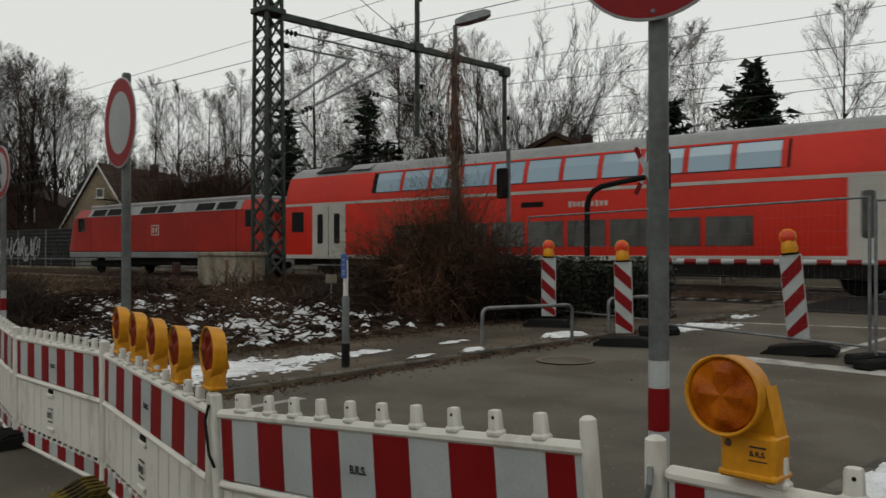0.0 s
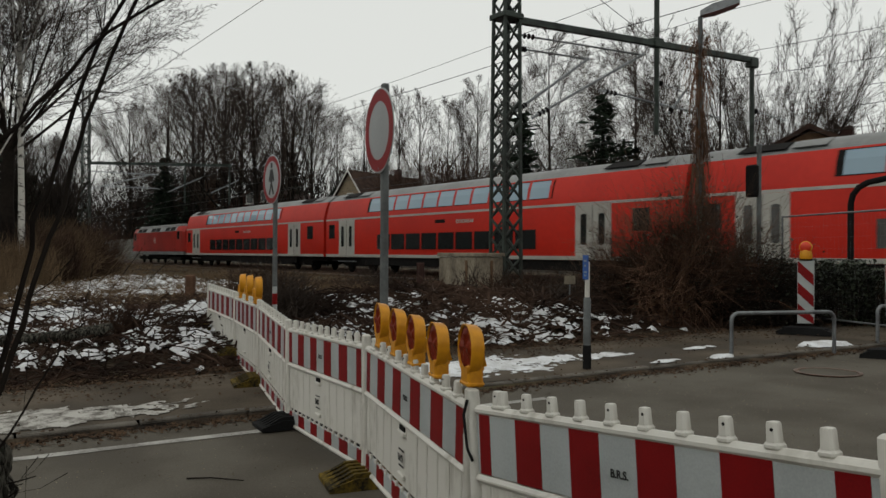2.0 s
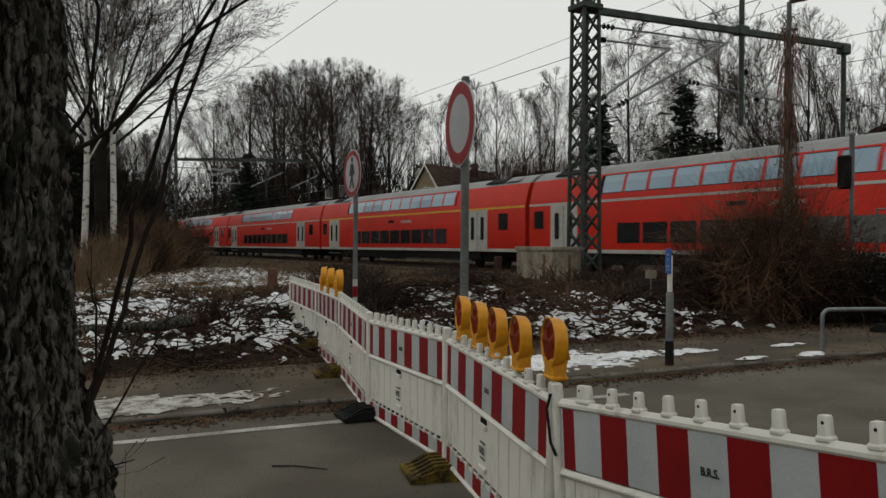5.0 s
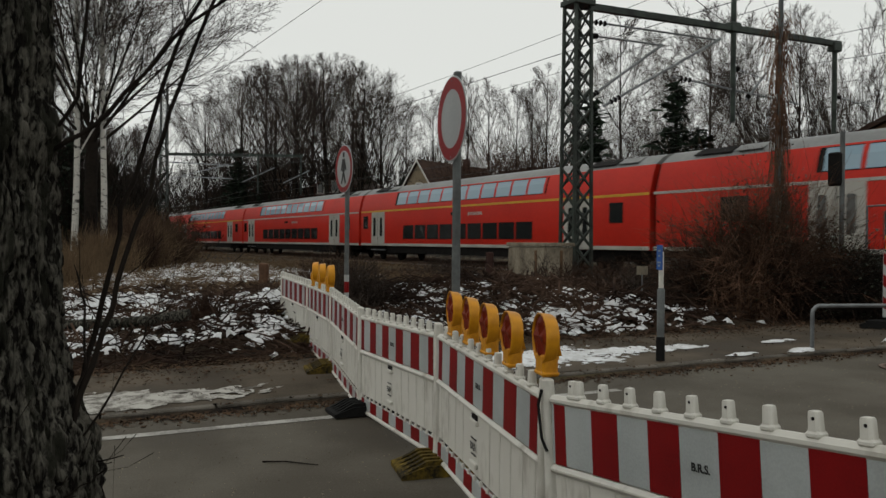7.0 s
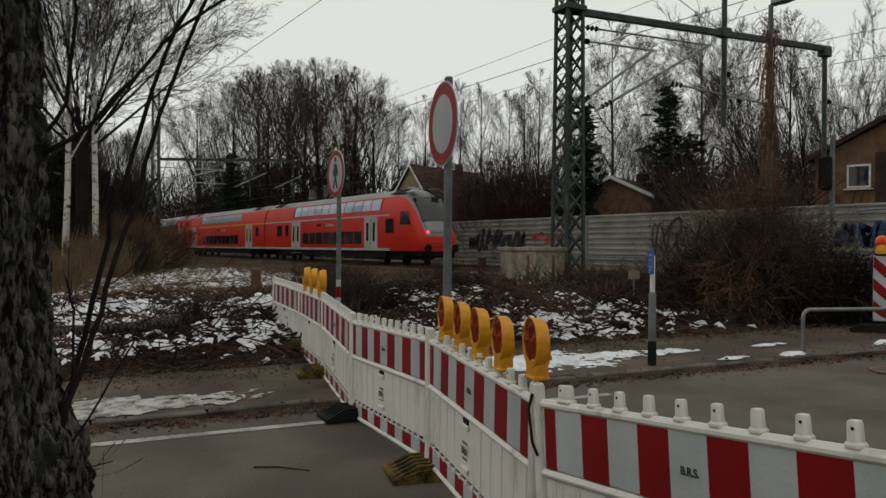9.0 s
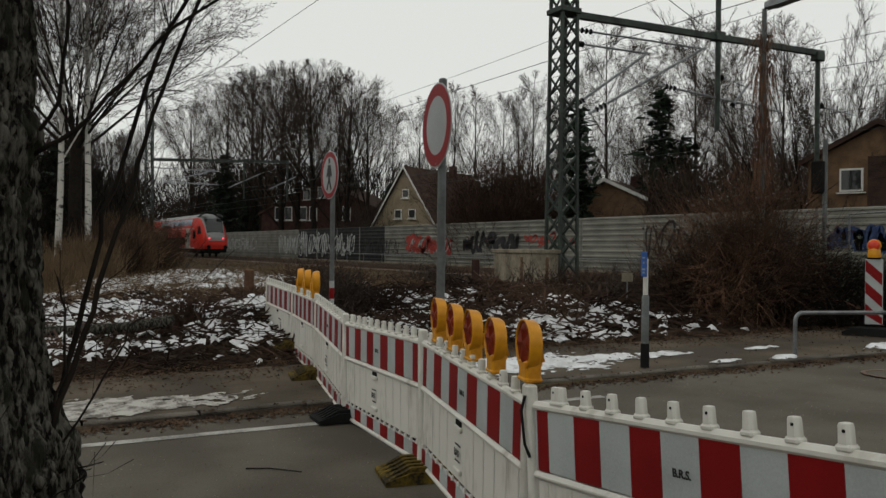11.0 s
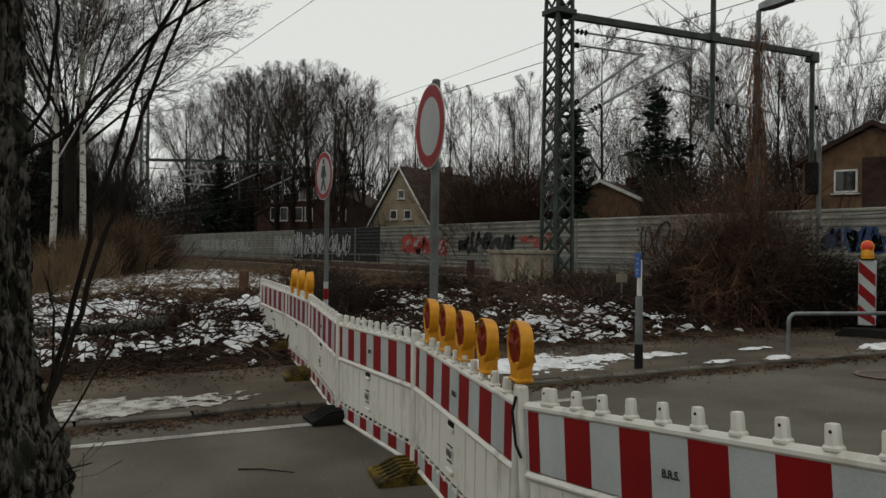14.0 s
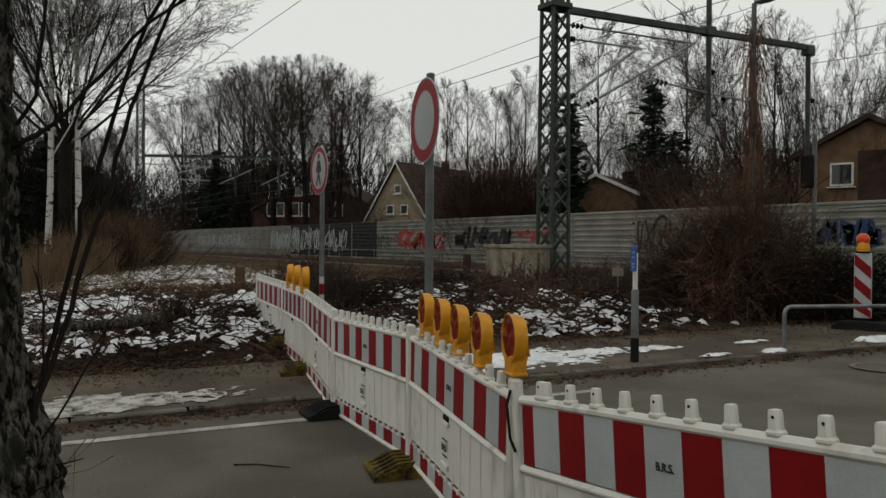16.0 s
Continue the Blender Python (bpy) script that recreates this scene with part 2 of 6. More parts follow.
# ---- shapes ----
class G:
    """Gathers vertices and faces of one mesh."""

    def __init__(self):
        self.v, self.f = [], []

    def add(self, vs, fs):
        n = len(self.v)
        self.v += [tuple(p) for p in vs]
        self.f += [tuple(i + n for i in q) for q in fs]
        return self

    def box(self, c, s, b=0.0, rot=None):
        """A box with centre c and size s; b: width of its chamfer; rot: a turn about z in degrees."""
        hx, hy, hz = s[0] / 2, s[1] / 2, s[2] / 2
        if b <= 0:
            vs = [(x * hx, y * hy, z * hz) for x in (-1, 1) for y in (-1, 1) for z in (-1, 1)]
            fs = [(0, 1, 3, 2), (4, 6, 7, 5), (0, 4, 5, 1), (2, 3, 7, 6), (0, 2, 6, 4), (1, 5, 7, 3)]
        else:
            b = min(b, hx * 0.9, hy * 0.9, hz * 0.9)
            vs, idx = [], {}
            for x in (-1, 1):
                for y in (-1, 1):
                    for z in (-1, 1):
                        for k in range(3):
                            p = [x * (hx - b), y * (hy - b), z * (hz - b)]
                            p[k] = (x * hx, y * hy, z * hz)[k]
                            idx[x, y, z, k] = len(vs)
                            vs.append(p)
            fs = []
            for s1 in (-1, 1):
                fs.append([idx[s1, a, c2, 0] for a, c2 in ((-1, -1), (1, -1), (1, 1), (-1, 1))])
                fs.append([idx[a, s1, c2, 1] for a, c2 in ((-1, -1), (1, -1), (1, 1), (-1, 1))])
                fs.append([idx[a, c2, s1, 2] for a, c2 in ((-1, -1), (1, -1), (1, 1), (-1, 1))])
            for a in (-1, 1):
                for c2 in (-1, 1):
                    fs.append([idx[a, c2, -1, 0], idx[a, c2, 1, 0], idx[a, c2, 1, 1], idx[a, c2, -1, 1]])
                    fs.append([idx[a, -1, c2, 0], idx[a, 1, c2, 0], idx[a, 1, c2, 2], idx[a, -1, c2, 2]])
                    fs.append([idx[-1, a, c2, 1], idx[1, a, c2, 1], idx[1, a, c2, 2], idx[-1, a, c2, 2]])
                    for d in (-1, 1):
                        fs.append([idx[a, c2, d, k] for k in range(3)])
        if rot:
            co, si = math.cos(radians(rot)), math.sin(radians(rot))
            vs = [(x * co - y * si, x * si + y * co, z) for x, y, z in vs]
        return self.add([(x + c[0], y + c[1], z + c[2]) for x, y, z in vs], fs)

    def tube(self, pts, r, n=6, cap=True):
        """A tube along pts; r: one radius or one for each point."""
        pts = [Vector(p) for p in pts]
        rs = r if isinstance(r, (list, tuple)) else [r] * len(pts)
        vs, fs = [], []
        u = None
        for i, p in enumerate(pts):
            d = (pts[min(i + 1, len(pts) - 1)] - pts[max(i - 1, 0)]).normalized()
            if u is None:
                u = d.orthogonal().normalized()
            else:
                u = (u - d * u.dot(d))
                u = u.normalized() if u.length > 1e-6 else d.orthogonal().normalized()
            w = d.cross(u)
            for k in range(n):
                a = 2 * math.pi * k / n
                vs.append(p + (u * math.cos(a) + w * math.sin(a)) * rs[i])
        for i in range(len(pts) - 1):
            for k in range(n):
                fs.append((i * n + k, i * n + (k + 1) % n, (i + 1) * n + (k + 1) % n, (i + 1) * n + k))
        if cap:
            fs.append(tuple(range(n))[::-1])
            fs.append(tuple(range((len(pts) - 1) * n, len(pts) * n)))
        return self.add(vs, fs)

    def lathe(self, o, axis, prof, n=20):
        """Turns the profile of (radius, height) round an axis through o."""
        o, a = Vector(o), Vector(axis).normalized()
        u = a.orthogonal().normalized()
        w = a.cross(u)
        vs, fs = [], []
        for r, h in prof:
            for k in range(n):
                t = 2 * math.pi * k / n
                vs.append(o + a * h + (u * math.cos(t) + w * math.sin(t)) * r)
        for i in range(len(prof) - 1):
            for k in range(n):
                fs.append((i * n + k, i * n + (k + 1) % n, (i + 1) * n + (k + 1) % n, (i + 1) * n + k))
        fs.append(tuple(range(n))[::-1])
        fs.append(tuple(range((len(prof) - 1) * n, len(prof) * n)))
        return self.add(vs, fs)

    def prism(self, poly, vec):
        """A flat polygon of points pushed along vec."""
        n, vec = len(poly), Vector(vec)
        vs = [Vector(p) for p in poly] + [Vector(p) + vec for p in poly]
        fs = [tuple(range(n))[::-1], tuple(range(n, 2 * n))] + [(i, (i + 1) % n, n + (i + 1) % n, n + i) for i in range(n)]
        return self.add(vs, fs)

    def loft(self, rings, cap=True):
        n = len(rings[0])
        fs = []
        for i in range(len(rings) - 1):
            for k in range(n):
                fs.append((i * n + k, i * n + (k + 1) % n, (i + 1) * n + (k + 1) % n, (i + 1) * n + k))
        if cap:
            fs += [tuple(range(n))[::-1], tuple(range((len(rings) - 1) * n, len(rings) * n))]
        return self.add([p for r in rings for p in r], fs)

    def mesh(self, name, material, smooth=0.0):
        me = bpy.data.meshes.new(name)
        me.from_pydata(self.v, [], self.f)
        bm = bmesh.new()
        bm.from_mesh(me)
        if len(bm.faces) < 60000:
            bmesh.ops.recalc_face_normals(bm, faces=bm.faces)
        bm.to_mesh(me)
        bm.free()
        me.materials.append(material)
        if smooth:
            me.shade_smooth()
            me.set_sharp_from_angle(angle=radians(smooth))
        return me


def part(name, gm, material, parent=None, label="", smooth=0.0, at=None):
    """Links a shape, or a mesh, as one object, under a thing or a part."""
    me = gm.mesh(name, material, smooth) if isinstance(gm, G) else gm
    ob = new(name, me)
    ob.parent = parent
    if at is not None:
        ob.matrix_basis = at
    if label:
        ob["label"] = label
    return ob


def thing(name, m, label, category, group="", kind=""):
    ob = new(name)
    ob.empty_display_size = 0.2
    ob.matrix_basis = m
    return tagged(ob, label, category, group, kind)


def smoothstep(a, b, x):
    t = min(1, max(0, (x - a) / (b - a)))
    return t * t * (3 - 2 * t)


# ---- the lie of the land ----
RAIL = 0.60
TRACK_1, TRACK_2, WALL_Y = 23.75, 27.75, 31.0


def base_z(x, y):
    p = 0.0274 * y - 0.008 * x
    return 0.55 * math.tanh(p / 0.55) if p > 0 else max(p, -1.5)


def kerb_x(y):
    return -8.0 + 0.11 * y


def kerb_r(y):
    return -2.1 + 0.11 * y - 1.2 * smoothstep(1.9, 0.9, y)


def road_z(x, y):
    return base_z(x, y) * (1 - smoothstep(15, 21, y)) + (RAIL - 0.01) * smoothstep(15, 21, y)


def mound(x, y):
    """The two heaps of cut brushwood and the uneven verge."""
    n = 0.5 + 0.5 * noise.noise(Vector((x * 0.45, y * 0.45, 3.1)))
    a = math.exp(-((x + 13.3) / 3.2) ** 2 - ((y - 9.0) / 2.7) ** 2) * 0.46
    b = math.exp(-((x + 16.0) / 4.6) ** 2 - ((y - 3.8) / 3.3) ** 2) * 0.3
    edge = smoothstep(0.1, 1.6, kerb_x(y) - 2.35 - x)
    return edge * ((a + b) * (0.55 + 0.9 * n) + 0.1 * n)


def ground_z(x, y):
    z = base_z(x, y) + mound(x, y)
    if -60 < x and y > 12:
        z = z * (1 - smoothstep(18.5, 21.5, y)) + 0.22 * smoothstep(18.5, 21.5, y)
    elif y > 12:
        z = z * (1 - smoothstep(18.5, 21.5, y)) + 0.22 * smoothstep(18.5, 21.5, y)
    if kerb_x(y) - 2.38 < x < kerb_r(y) + 6 and y < 32:
        z = min(z, road_z(x, y)) - 0.12
    return z


# ---- ground, road, pavement ----
def steps(a, b, d):
    n = max(1, round((b - a) / d))
    return [a + (b - a) * i / n for i in range(n)]


def sheet(xs, ys, fz, fx=None):
    g = G()
    for y in ys:
        for x in xs:
            X = fx(x, y) if fx else x
            g.v.append((X, y, fz(X, y)))
    n = len(xs)
    for j in range(len(ys) - 1):
        for i in range(n - 1):
            g.f.append((j * n + i, j * n + i + 1, (j + 1) * n + i + 1, (j + 1) * n + i))
    return g


gx = [-3000, -1500, -700, -400, -250] + steps(-180, -60, 8) + steps(-60, -26, 1.2) + steps(-26, -6, 0.22) + steps(-6, 14, 1.0) + [14, 20, 40, 90, 250, 700, 3000]
gy = [-3000, -800, -250, -80, -30, -14] + steps(-8, -1, 0.8) + steps(-1, 15, 0.22) + steps(15, 34, 0.6) + [34, 38, 46, 60, 90, 160, 400, 1200, 3000]
ground = part("ground", sheet(gx, gy, ground_z), M_soil, smooth=60)
tagged(ground, "brown earth with leaf litter and thin grass", "ground", kind="structure")

road = part("road", sheet([0, 0.08, 0.2, 0.35, 0.5, 0.65, 0.8, 0.92, 1.0], steps(-40, 22, 0.5) + [22.0], lambda x, y: road_z(x, y), lambda u, y: kerb_x(y) + 0.02 + u * (kerb_r(y) - kerb_x(y))), M_asphalt, smooth=60)
tagged(road, "worn grey asphalt road towards the level crossing", "road", kind="structure")
# Black of crossing and deck stands in for shadow below and before the train.
crossing = part("road_crossing", sheet([0, 0.5, 1.0], steps(22.0, 32, 1.0), lambda x, y: RAIL - 0.012, lambda u, y: -5.6 + u * 5.9), M_rubber)
tagged(crossing, "black level crossing between the rails, shadow put into its colour", "road", kind="structure")
deck = tagged(new("crossing_deck"), "black panels leading onto the level crossing, standing in for shadow", "crossing deck", kind="structure")
slab = G().box((0, 0, 0), (1.18, 0.7, 0.06), 0.008).mesh("deck_panel", M_rubber)
for j in range(6):
    for i in range(8):
        x, y = -5.0 + 1.2 * i, 18.3 + 0.72 * j
        part("deck_panel", slab, None, deck, at=pose(x, y, road_z(x, y) - 0.018, math.degrees(math.atan(road_z(x, y + 0.5) - road_z(x, y - 0.5))), -math.degrees(math.atan(road_z(x + 0.5, y) - road_z(x - 0.5, y))), 0))
far_road = part("far_road", sheet([0, 0.5, 1.0], steps(31.0, 90, 3.0), lambda x, y: RAIL - 0.02, lambda u, y: -4.6 + u * 5.9), M_asphalt)
tagged(far_road, "asphalt road beyond the tracks", "road", kind="structure")

pavement = part("pavement", sheet([0, 0.25, 0.5, 0.75, 1.0], steps(-40, 19, 0.4), lambda x, y: road_z(x, y) + 0.05 + 0.012 * noise.noise(Vector((x, y, 0))), lambda u, y: kerb_x(y) - 2.4 + u * 2.28), M_pave, smooth=60)
tagged(pavement, "gritty trodden pavement strewn with dirt", "pavement", kind="structure")
pavement_near = part("pavement_near", sheet([0, 0.5, 1.0], steps(-40, 19, 0.5), lambda x, y: road_z(x, y) + 0.05, lambda u, y: kerb_r(y) + 0.12 + u * 5), M_pave, smooth=60)
tagged(pavement_near, "asphalt pavement with trodden snow", "pavement", kind="structure")


def kerb_row(name, fx, side, y0, y1):
    top = tagged(new(name), "row of weathered kerb stones with dirt in the gutter", "kerb", kind="structure")
    me = G().box((0, 0, 0), (0.13, 0.985, 0.3), 0.014).mesh("kerb_stone", M_kerb)
    y = y0
    while y < y1:
        x = fx(y + 0.5) + side * 0.06
        slope = math.degrees(math.atan(fx(y + 1) - fx(y)))
        part("kerb_stone", me, None, top, at=pose(x, y + 0.5, road_z(x, y + 0.5) + 0.056 - 0.15 + random.uniform(-0.008, 0.004), random.uniform(-0.4, 0.4) + 1.2, 0, -slope))
        y += 1.0


kerb_row("kerb_far", kerb_x, -1, -12, 20)
kerb_row("kerb_near", kerb_r, 1, -8, 20)


def ribbon(g, pts, width, dz, fz=road_z):
    """A flat painted strip laid along points (x, y)."""
    n = len(g.v)
    for i, (x, y) in enumerate(pts):
        a, b = pts[max(i - 1, 0)], pts[min(i + 1, len(pts) - 1)]
        d = Vector((b[0] - a[0], b[1] - a[1]))
        d.normalize()
        w = width * (0.5 + 0.06 * noise.noise(Vector((x * 3, y * 3, 9))))
        for s in (-1, 1):
            X, Y = x - d.y * w * s, y + d.x * w * s
            g.v.append((X, Y, fz(X, Y) + dz))
    for i in range(len(pts) - 1):
        g.f.append((n + 2 * i, n + 2 * i + 1, n + 2 * i + 3, n + 2 * i + 2))


def line(pts, width=0.12):
    g = G()
    ribbon(g, pts, width, 0.005)
    tagged(part("road_marking", g, M_line), "worn white painted road line", "road marking", kind="structure")


line([(kerb_x(y) + 0.62 + 0.03 * y, y) for y in steps(-14, 6.2, 0.4)])
line([(-4.0 + 0.33 * i, 11.16 - 0.037 * i) for i in range(10)], 0.42)
line([(-3.2 + 0.045 * i, 12.0 + 0.55 * i) for i in range(8)])
line([(-6.2 + 0.6 * i, 15.6 + 0.1 * i) for i in range(9)])

# a round cover in the road
cover = thing("manhole_cover", pose(-5.75, 9.6, road_z(-5.75, 9.6) + 0.004), "round iron manhole cover set in asphalt", "manhole cover")
part("rim", G().lathe((0, 0, 0), (0, 0, 1), [(0.36, -0.02), (0.39, 0.0), (0.39, 0.008), (0.34, 0.008), (0.335, 0.0)], 28), M_rail, cover)
part("lid", G().lathe((0, 0, 0), (0, 0, 1), [(0.32, -0.02), (0.325, 0.004), (0.05, 0.007)], 28), M_asphalt, cover)


# ---- snow lying about ----
def snow_shape(g, cx, cy, sx, sy, ang, fz, seed, cut=0.0, h=0.035, res=0.05):
    """Adds a thin sheet of old snow with a ragged edge to g."""
    ids = {}
    co, si = math.cos(radians(ang)), math.sin(radians(ang))
    nx, ny = int(sx * 1.4 / res) + 1, int(sy * 1.4 / res) + 1

    def level(u, v):
        e = 1 - (u / sx) ** 2 - (v / sy) ** 2
        return e + 0.8 * noise.noise(Vector((u * 1.7, v * 1.7, seed))) + 1.0 * noise.noise(Vector((u * 6, v * 6, seed + 5))) + 0.8 * noise.noise(Vector((u * 15, v * 15, seed + 9))) - cut

    grid = {(i, j): level(i * res, j * res) for i in range(-nx, nx + 1) for j in range(-ny, ny + 1)}
    for i in range(-nx, nx):
        for j in range(-ny, ny):
            cs = [(i, j), (i + 1, j), (i + 1, j + 1), (i, j + 1)]
            if max(grid[c] for c in cs) <= 0:
                continue
            q = []
            for c in cs:
                if c not in ids:
                    u, v, f = c[0] * res, c[1] * res, grid[c]
                    if f < 0:
                        du = (level(u + 0.01, v) - f) * 100
                        dv = (level(u, v + 0.01) - f) * 100
                        k = min(-f / (du * du + dv * dv + 1e-6), 1.2 * res / (math.hypot(du, dv) + 1e-6))
                        u, v = u + du * k, v + dv * k
                    x, y = cx + u * co - v * si, cy + u * si + v * co
                    ids[c] = len(g.v)
                    g.v.append((x, y, fz(x, y) + (0.004 if f < 0 else 0.006 + h * min(1, f * 1.6))))
                q.append(ids[c])
            g.f.append(q)


def snow_patch(*args, material=None, **kw):
    g = G()
    snow_shape(g, *args, **kw)
    if len(g.f) > 2:
        tagged(part("snow_patch", g, material or M_snow, smooth=80), "patch of old half-melted snow", "snow", "snow patches")


pave_z = lambda x, y: road_z(x, y) + 0.055
snow_patch(-8.5, 5.95, 0.75, 1.4, -6, pave_z, 1.0, 0.35, 0.02, 0.035)
snow_patch(-8.3, 7.6, 0.25, 1.1, -10, pave_z, 2.0, 0.35, 0.015, 0.035)
snow_patch(-8.5, 1.2, 0.45, 1.25, -6, pave_z, 3.0, 0.15, 0.008, 0.035, material=M_snow_dirty)
snow_patch(-7.1, 9.35, 0.14, 0.22, 0, pave_z, 4.0, 0.2, 0.03, 0.03)
snow_patch(-7.3, 8.5, 0.08, 0.24, 0, pave_z, 4.6, 0.2, 0.015, 0.03)
snow_patch(-7.9, 9.9, 0.08, 0.3, 0, pave_z, 4.9, 0.2, 0.015, 0.03)
snow_patch(-7.0, 11.6, 0.22, 0.5, -20, pave_z, 5.0, 0.3, 0.05, 0.035)
snow_patch(-6.3, 14.2, 0.5, 1.1, -30, road_z, 6.0, 0.1)
snow_patch(-6.6, 16.4, 0.9, 0.35, 20, road_z, 7.0, 0.35)
snow_patch(-0.95, 6.5, 0.28, 1.0, -6, lambda x, y: road_z(x, y) + 0.055, 8.0, 0.0)
rs = random.Random(5)
heap_top = lambda x, y: ground_z(x, y) + 0.06 + 0.09 * noise.noise(Vector((x * 2, y * 2, 1))) + 0.09 * noise.noise(Vector((x * 5.5, y * 5.5, 3)))
flecks = G()


def snow_field(g, x0, x1, y0, y1, cover, res):
    """Thin broken snow lying on the lumps of rough ground; cover(x, y) says how much."""
    def level(x, y):
        v = Vector((x * 1.15, y * 0.6, 0))
        return cover(x, y) + 0.4 * noise.noise(v * 1.3) + 0.6 * noise.noise(v * 4.1 + Vector((3, 1, 0))) + 0.8 * noise.noise(v * 8.3) + 0.7 * noise.noise(v * 17)

    nx, ny = int((x1 - x0) / res), int((y1 - y0) / res)
    grid = [[level(x0 + i * res, y0 + j * res) for j in range(ny + 1)] for i in range(nx + 1)]
    ids = {}
    for i in range(nx):
        for j in range(ny):
            cs = ((i, j), (i + 1, j), (i + 1, j + 1), (i, j + 1))
            if max(grid[a][b] for a, b in cs) <= 0:
                continue
            q = []
            for c in cs:
                if c not in ids:
                    x, y, f = x0 + c[0] * res, y0 + c[1] * res, grid[c[0]][c[1]]
                    if f < 0:
                        du, dv = (level(x + 0.01, y) - f) * 100, (level(x, y + 0.01) - f) * 100
                        k = min(-f / (du * du + dv * dv + 1e-6), 0.9 * res / (math.hypot(du, dv) + 1e-6))
                        x, y = x + du * k, y + dv * k
                    ids[c] = len(g.v)
                    g.v.append((x, y, heap_top(x, y) + (-0.01 if f < 0 else min(0.05, 0.02 + 0.06 * f))))
                q.append(ids[c])
            g.f.append(q)


def fade(x, y, x0, x1, y0, y1, soft):
    e = min(x - x0, x1 - x, y - y0, y1 - y) / soft
    return -0.9 * (1 - max(0.0, min(1.0, e)))


verge_cover = lambda x, y: -0.2 - 0.14 * smoothstep(-15, -21, x) + fade(x, min(y, 6.0), -26, kerb_x(y) - 2.75, -3.0, 8.0, 0.9) + 0.35 * noise.noise(Vector((x * 0.35, y * 0.35, 4)))
heap_cover = lambda x, y: 0.04 - 0.9 * max(0.0, math.hypot((x + 13.3) / 3.9, (y - 9.0) / 3.0) - 0.7) * 2 + (0 if x < kerb_x(y) - 2.75 else -1.5)
far_cover = lambda x, y: -0.22 + fade(x, y, -42, -23, 2.0, 13.0, 2.0) + 0.5 * noise.noise(Vector((x * 0.3, y * 0.3, 8)))
snow_field(flecks, -25.0, -9.9, -0.6, 6.4, verge_cover, 0.045)
snow_field(flecks, -18.2, -9.2, 6.4, 13.0, heap_cover, 0.045)
snow_field(flecks, -42, -25, 2.0, 13.0, far_cover, 0.11)
tagged(part("snow_flecks", flecks, M_snow, smooth=80), "scattered flecks of old snow on cut brushwood", "snow", kind="stuff")


# ---- brushwood, litter ----
def sticks(name, n, area, label, material, seed, lmin, lmax, rmin, rmax, lift, flat=0.25, fz=ground_z):
    r = random.Random(seed)
    g = G()
    k = 0
    while k < n:
        x, y = area(r)
        if x > kerb_x(y) - 2.45:
            continue
        k += 1
        z = fz(x, y) + r.uniform(-0.02, lift)
        a, e = r.uniform(0, 2 * math.pi), r.gauss(0, flat)
        d = Vector((math.cos(a) * math.cos(e), math.sin(a) * math.cos(e), math.sin(e)))
        length, rad = r.uniform(lmin, lmax), r.uniform(rmin, rmax)
        bend = Vector((r.gauss(0, 0.22), r.gauss(0, 0.22), r.gauss(0, 0.15))) * length
        p = Vector((x, y, z))
        g.tube([p - d * length / 2, p + bend * 0.5, p + d * length / 2], [rad, rad * 0.8, rad * 0.4], 4, False)
    ob = part(name, g, material)
    return tagged(ob, label, "brushwood", kind="stuff")


heap_a = lambda r: (r.gauss(-13.2, 1.9), r.gauss(9.0, 1.7))
heap_b = lambda r: (r.uniform(-22, -10.4), r.uniform(0.0, 7.2))
sticks("brushwood_heap", 5600, heap_a, "heap of dark cut branches dusted with snow", M_twig_r, 1, 0.12, 0.85, 0.004, 0.026, 0.17, 0.3)
sticks("brushwood_verge", 6000, heap_b, "cut brushwood scattered over snowy verge", M_twig_r, 2, 0.12, 0.8, 0.004, 0.02, 0.13, 0.32)
sticks("brushwood_edge", 2600, lambda r: (kerb_x(0) - 2.9 - abs(r.gauss(0, 0.9)) + 0.11 * 6, r.uniform(-0.5, 14)), "twigs and dead leaves along the pavement", M_twig_r, 3, 0.1, 0.5, 0.004, 0.012, 0.07)
sticks("dead_stalks", 2400, lambda r: (r.uniform(-30, -9.5), r.uniform(11.5, 18.5)), "dry stalks and brambles beside the track", M_twig_r, 4, 0.25, 0.75, 0.004, 0.01, 0.2, 0.7)
sticks("dry_grass_bank", 5200, lambda r: (r.uniform(-45, -10), r.uniform(13.5, 20.5)), "thin dry grass along the railway bank", M_reed, 5, 0.12, 0.36, 0.004, 0.009, 0.08, 0.8)


sticks("dry_grass_far", 4200, lambda r: (r.uniform(-85, -36), r.uniform(7.5, 20.5)), "rough dry grass along the far railway bank", M_reed, 6, 0.2, 0.5, 0.008, 0.018, 0.08, 0.8)
sticks("dry_grass_cleared", 11000, lambda r: (-17 - 23 * r.random() ** 1.3, r.uniform(2.0, 13.5)), "trodden dry grass and stalks on cleared ground", M_reed, 7, 0.2, 0.8, 0.004, 0.011, 0.16, 0.4)


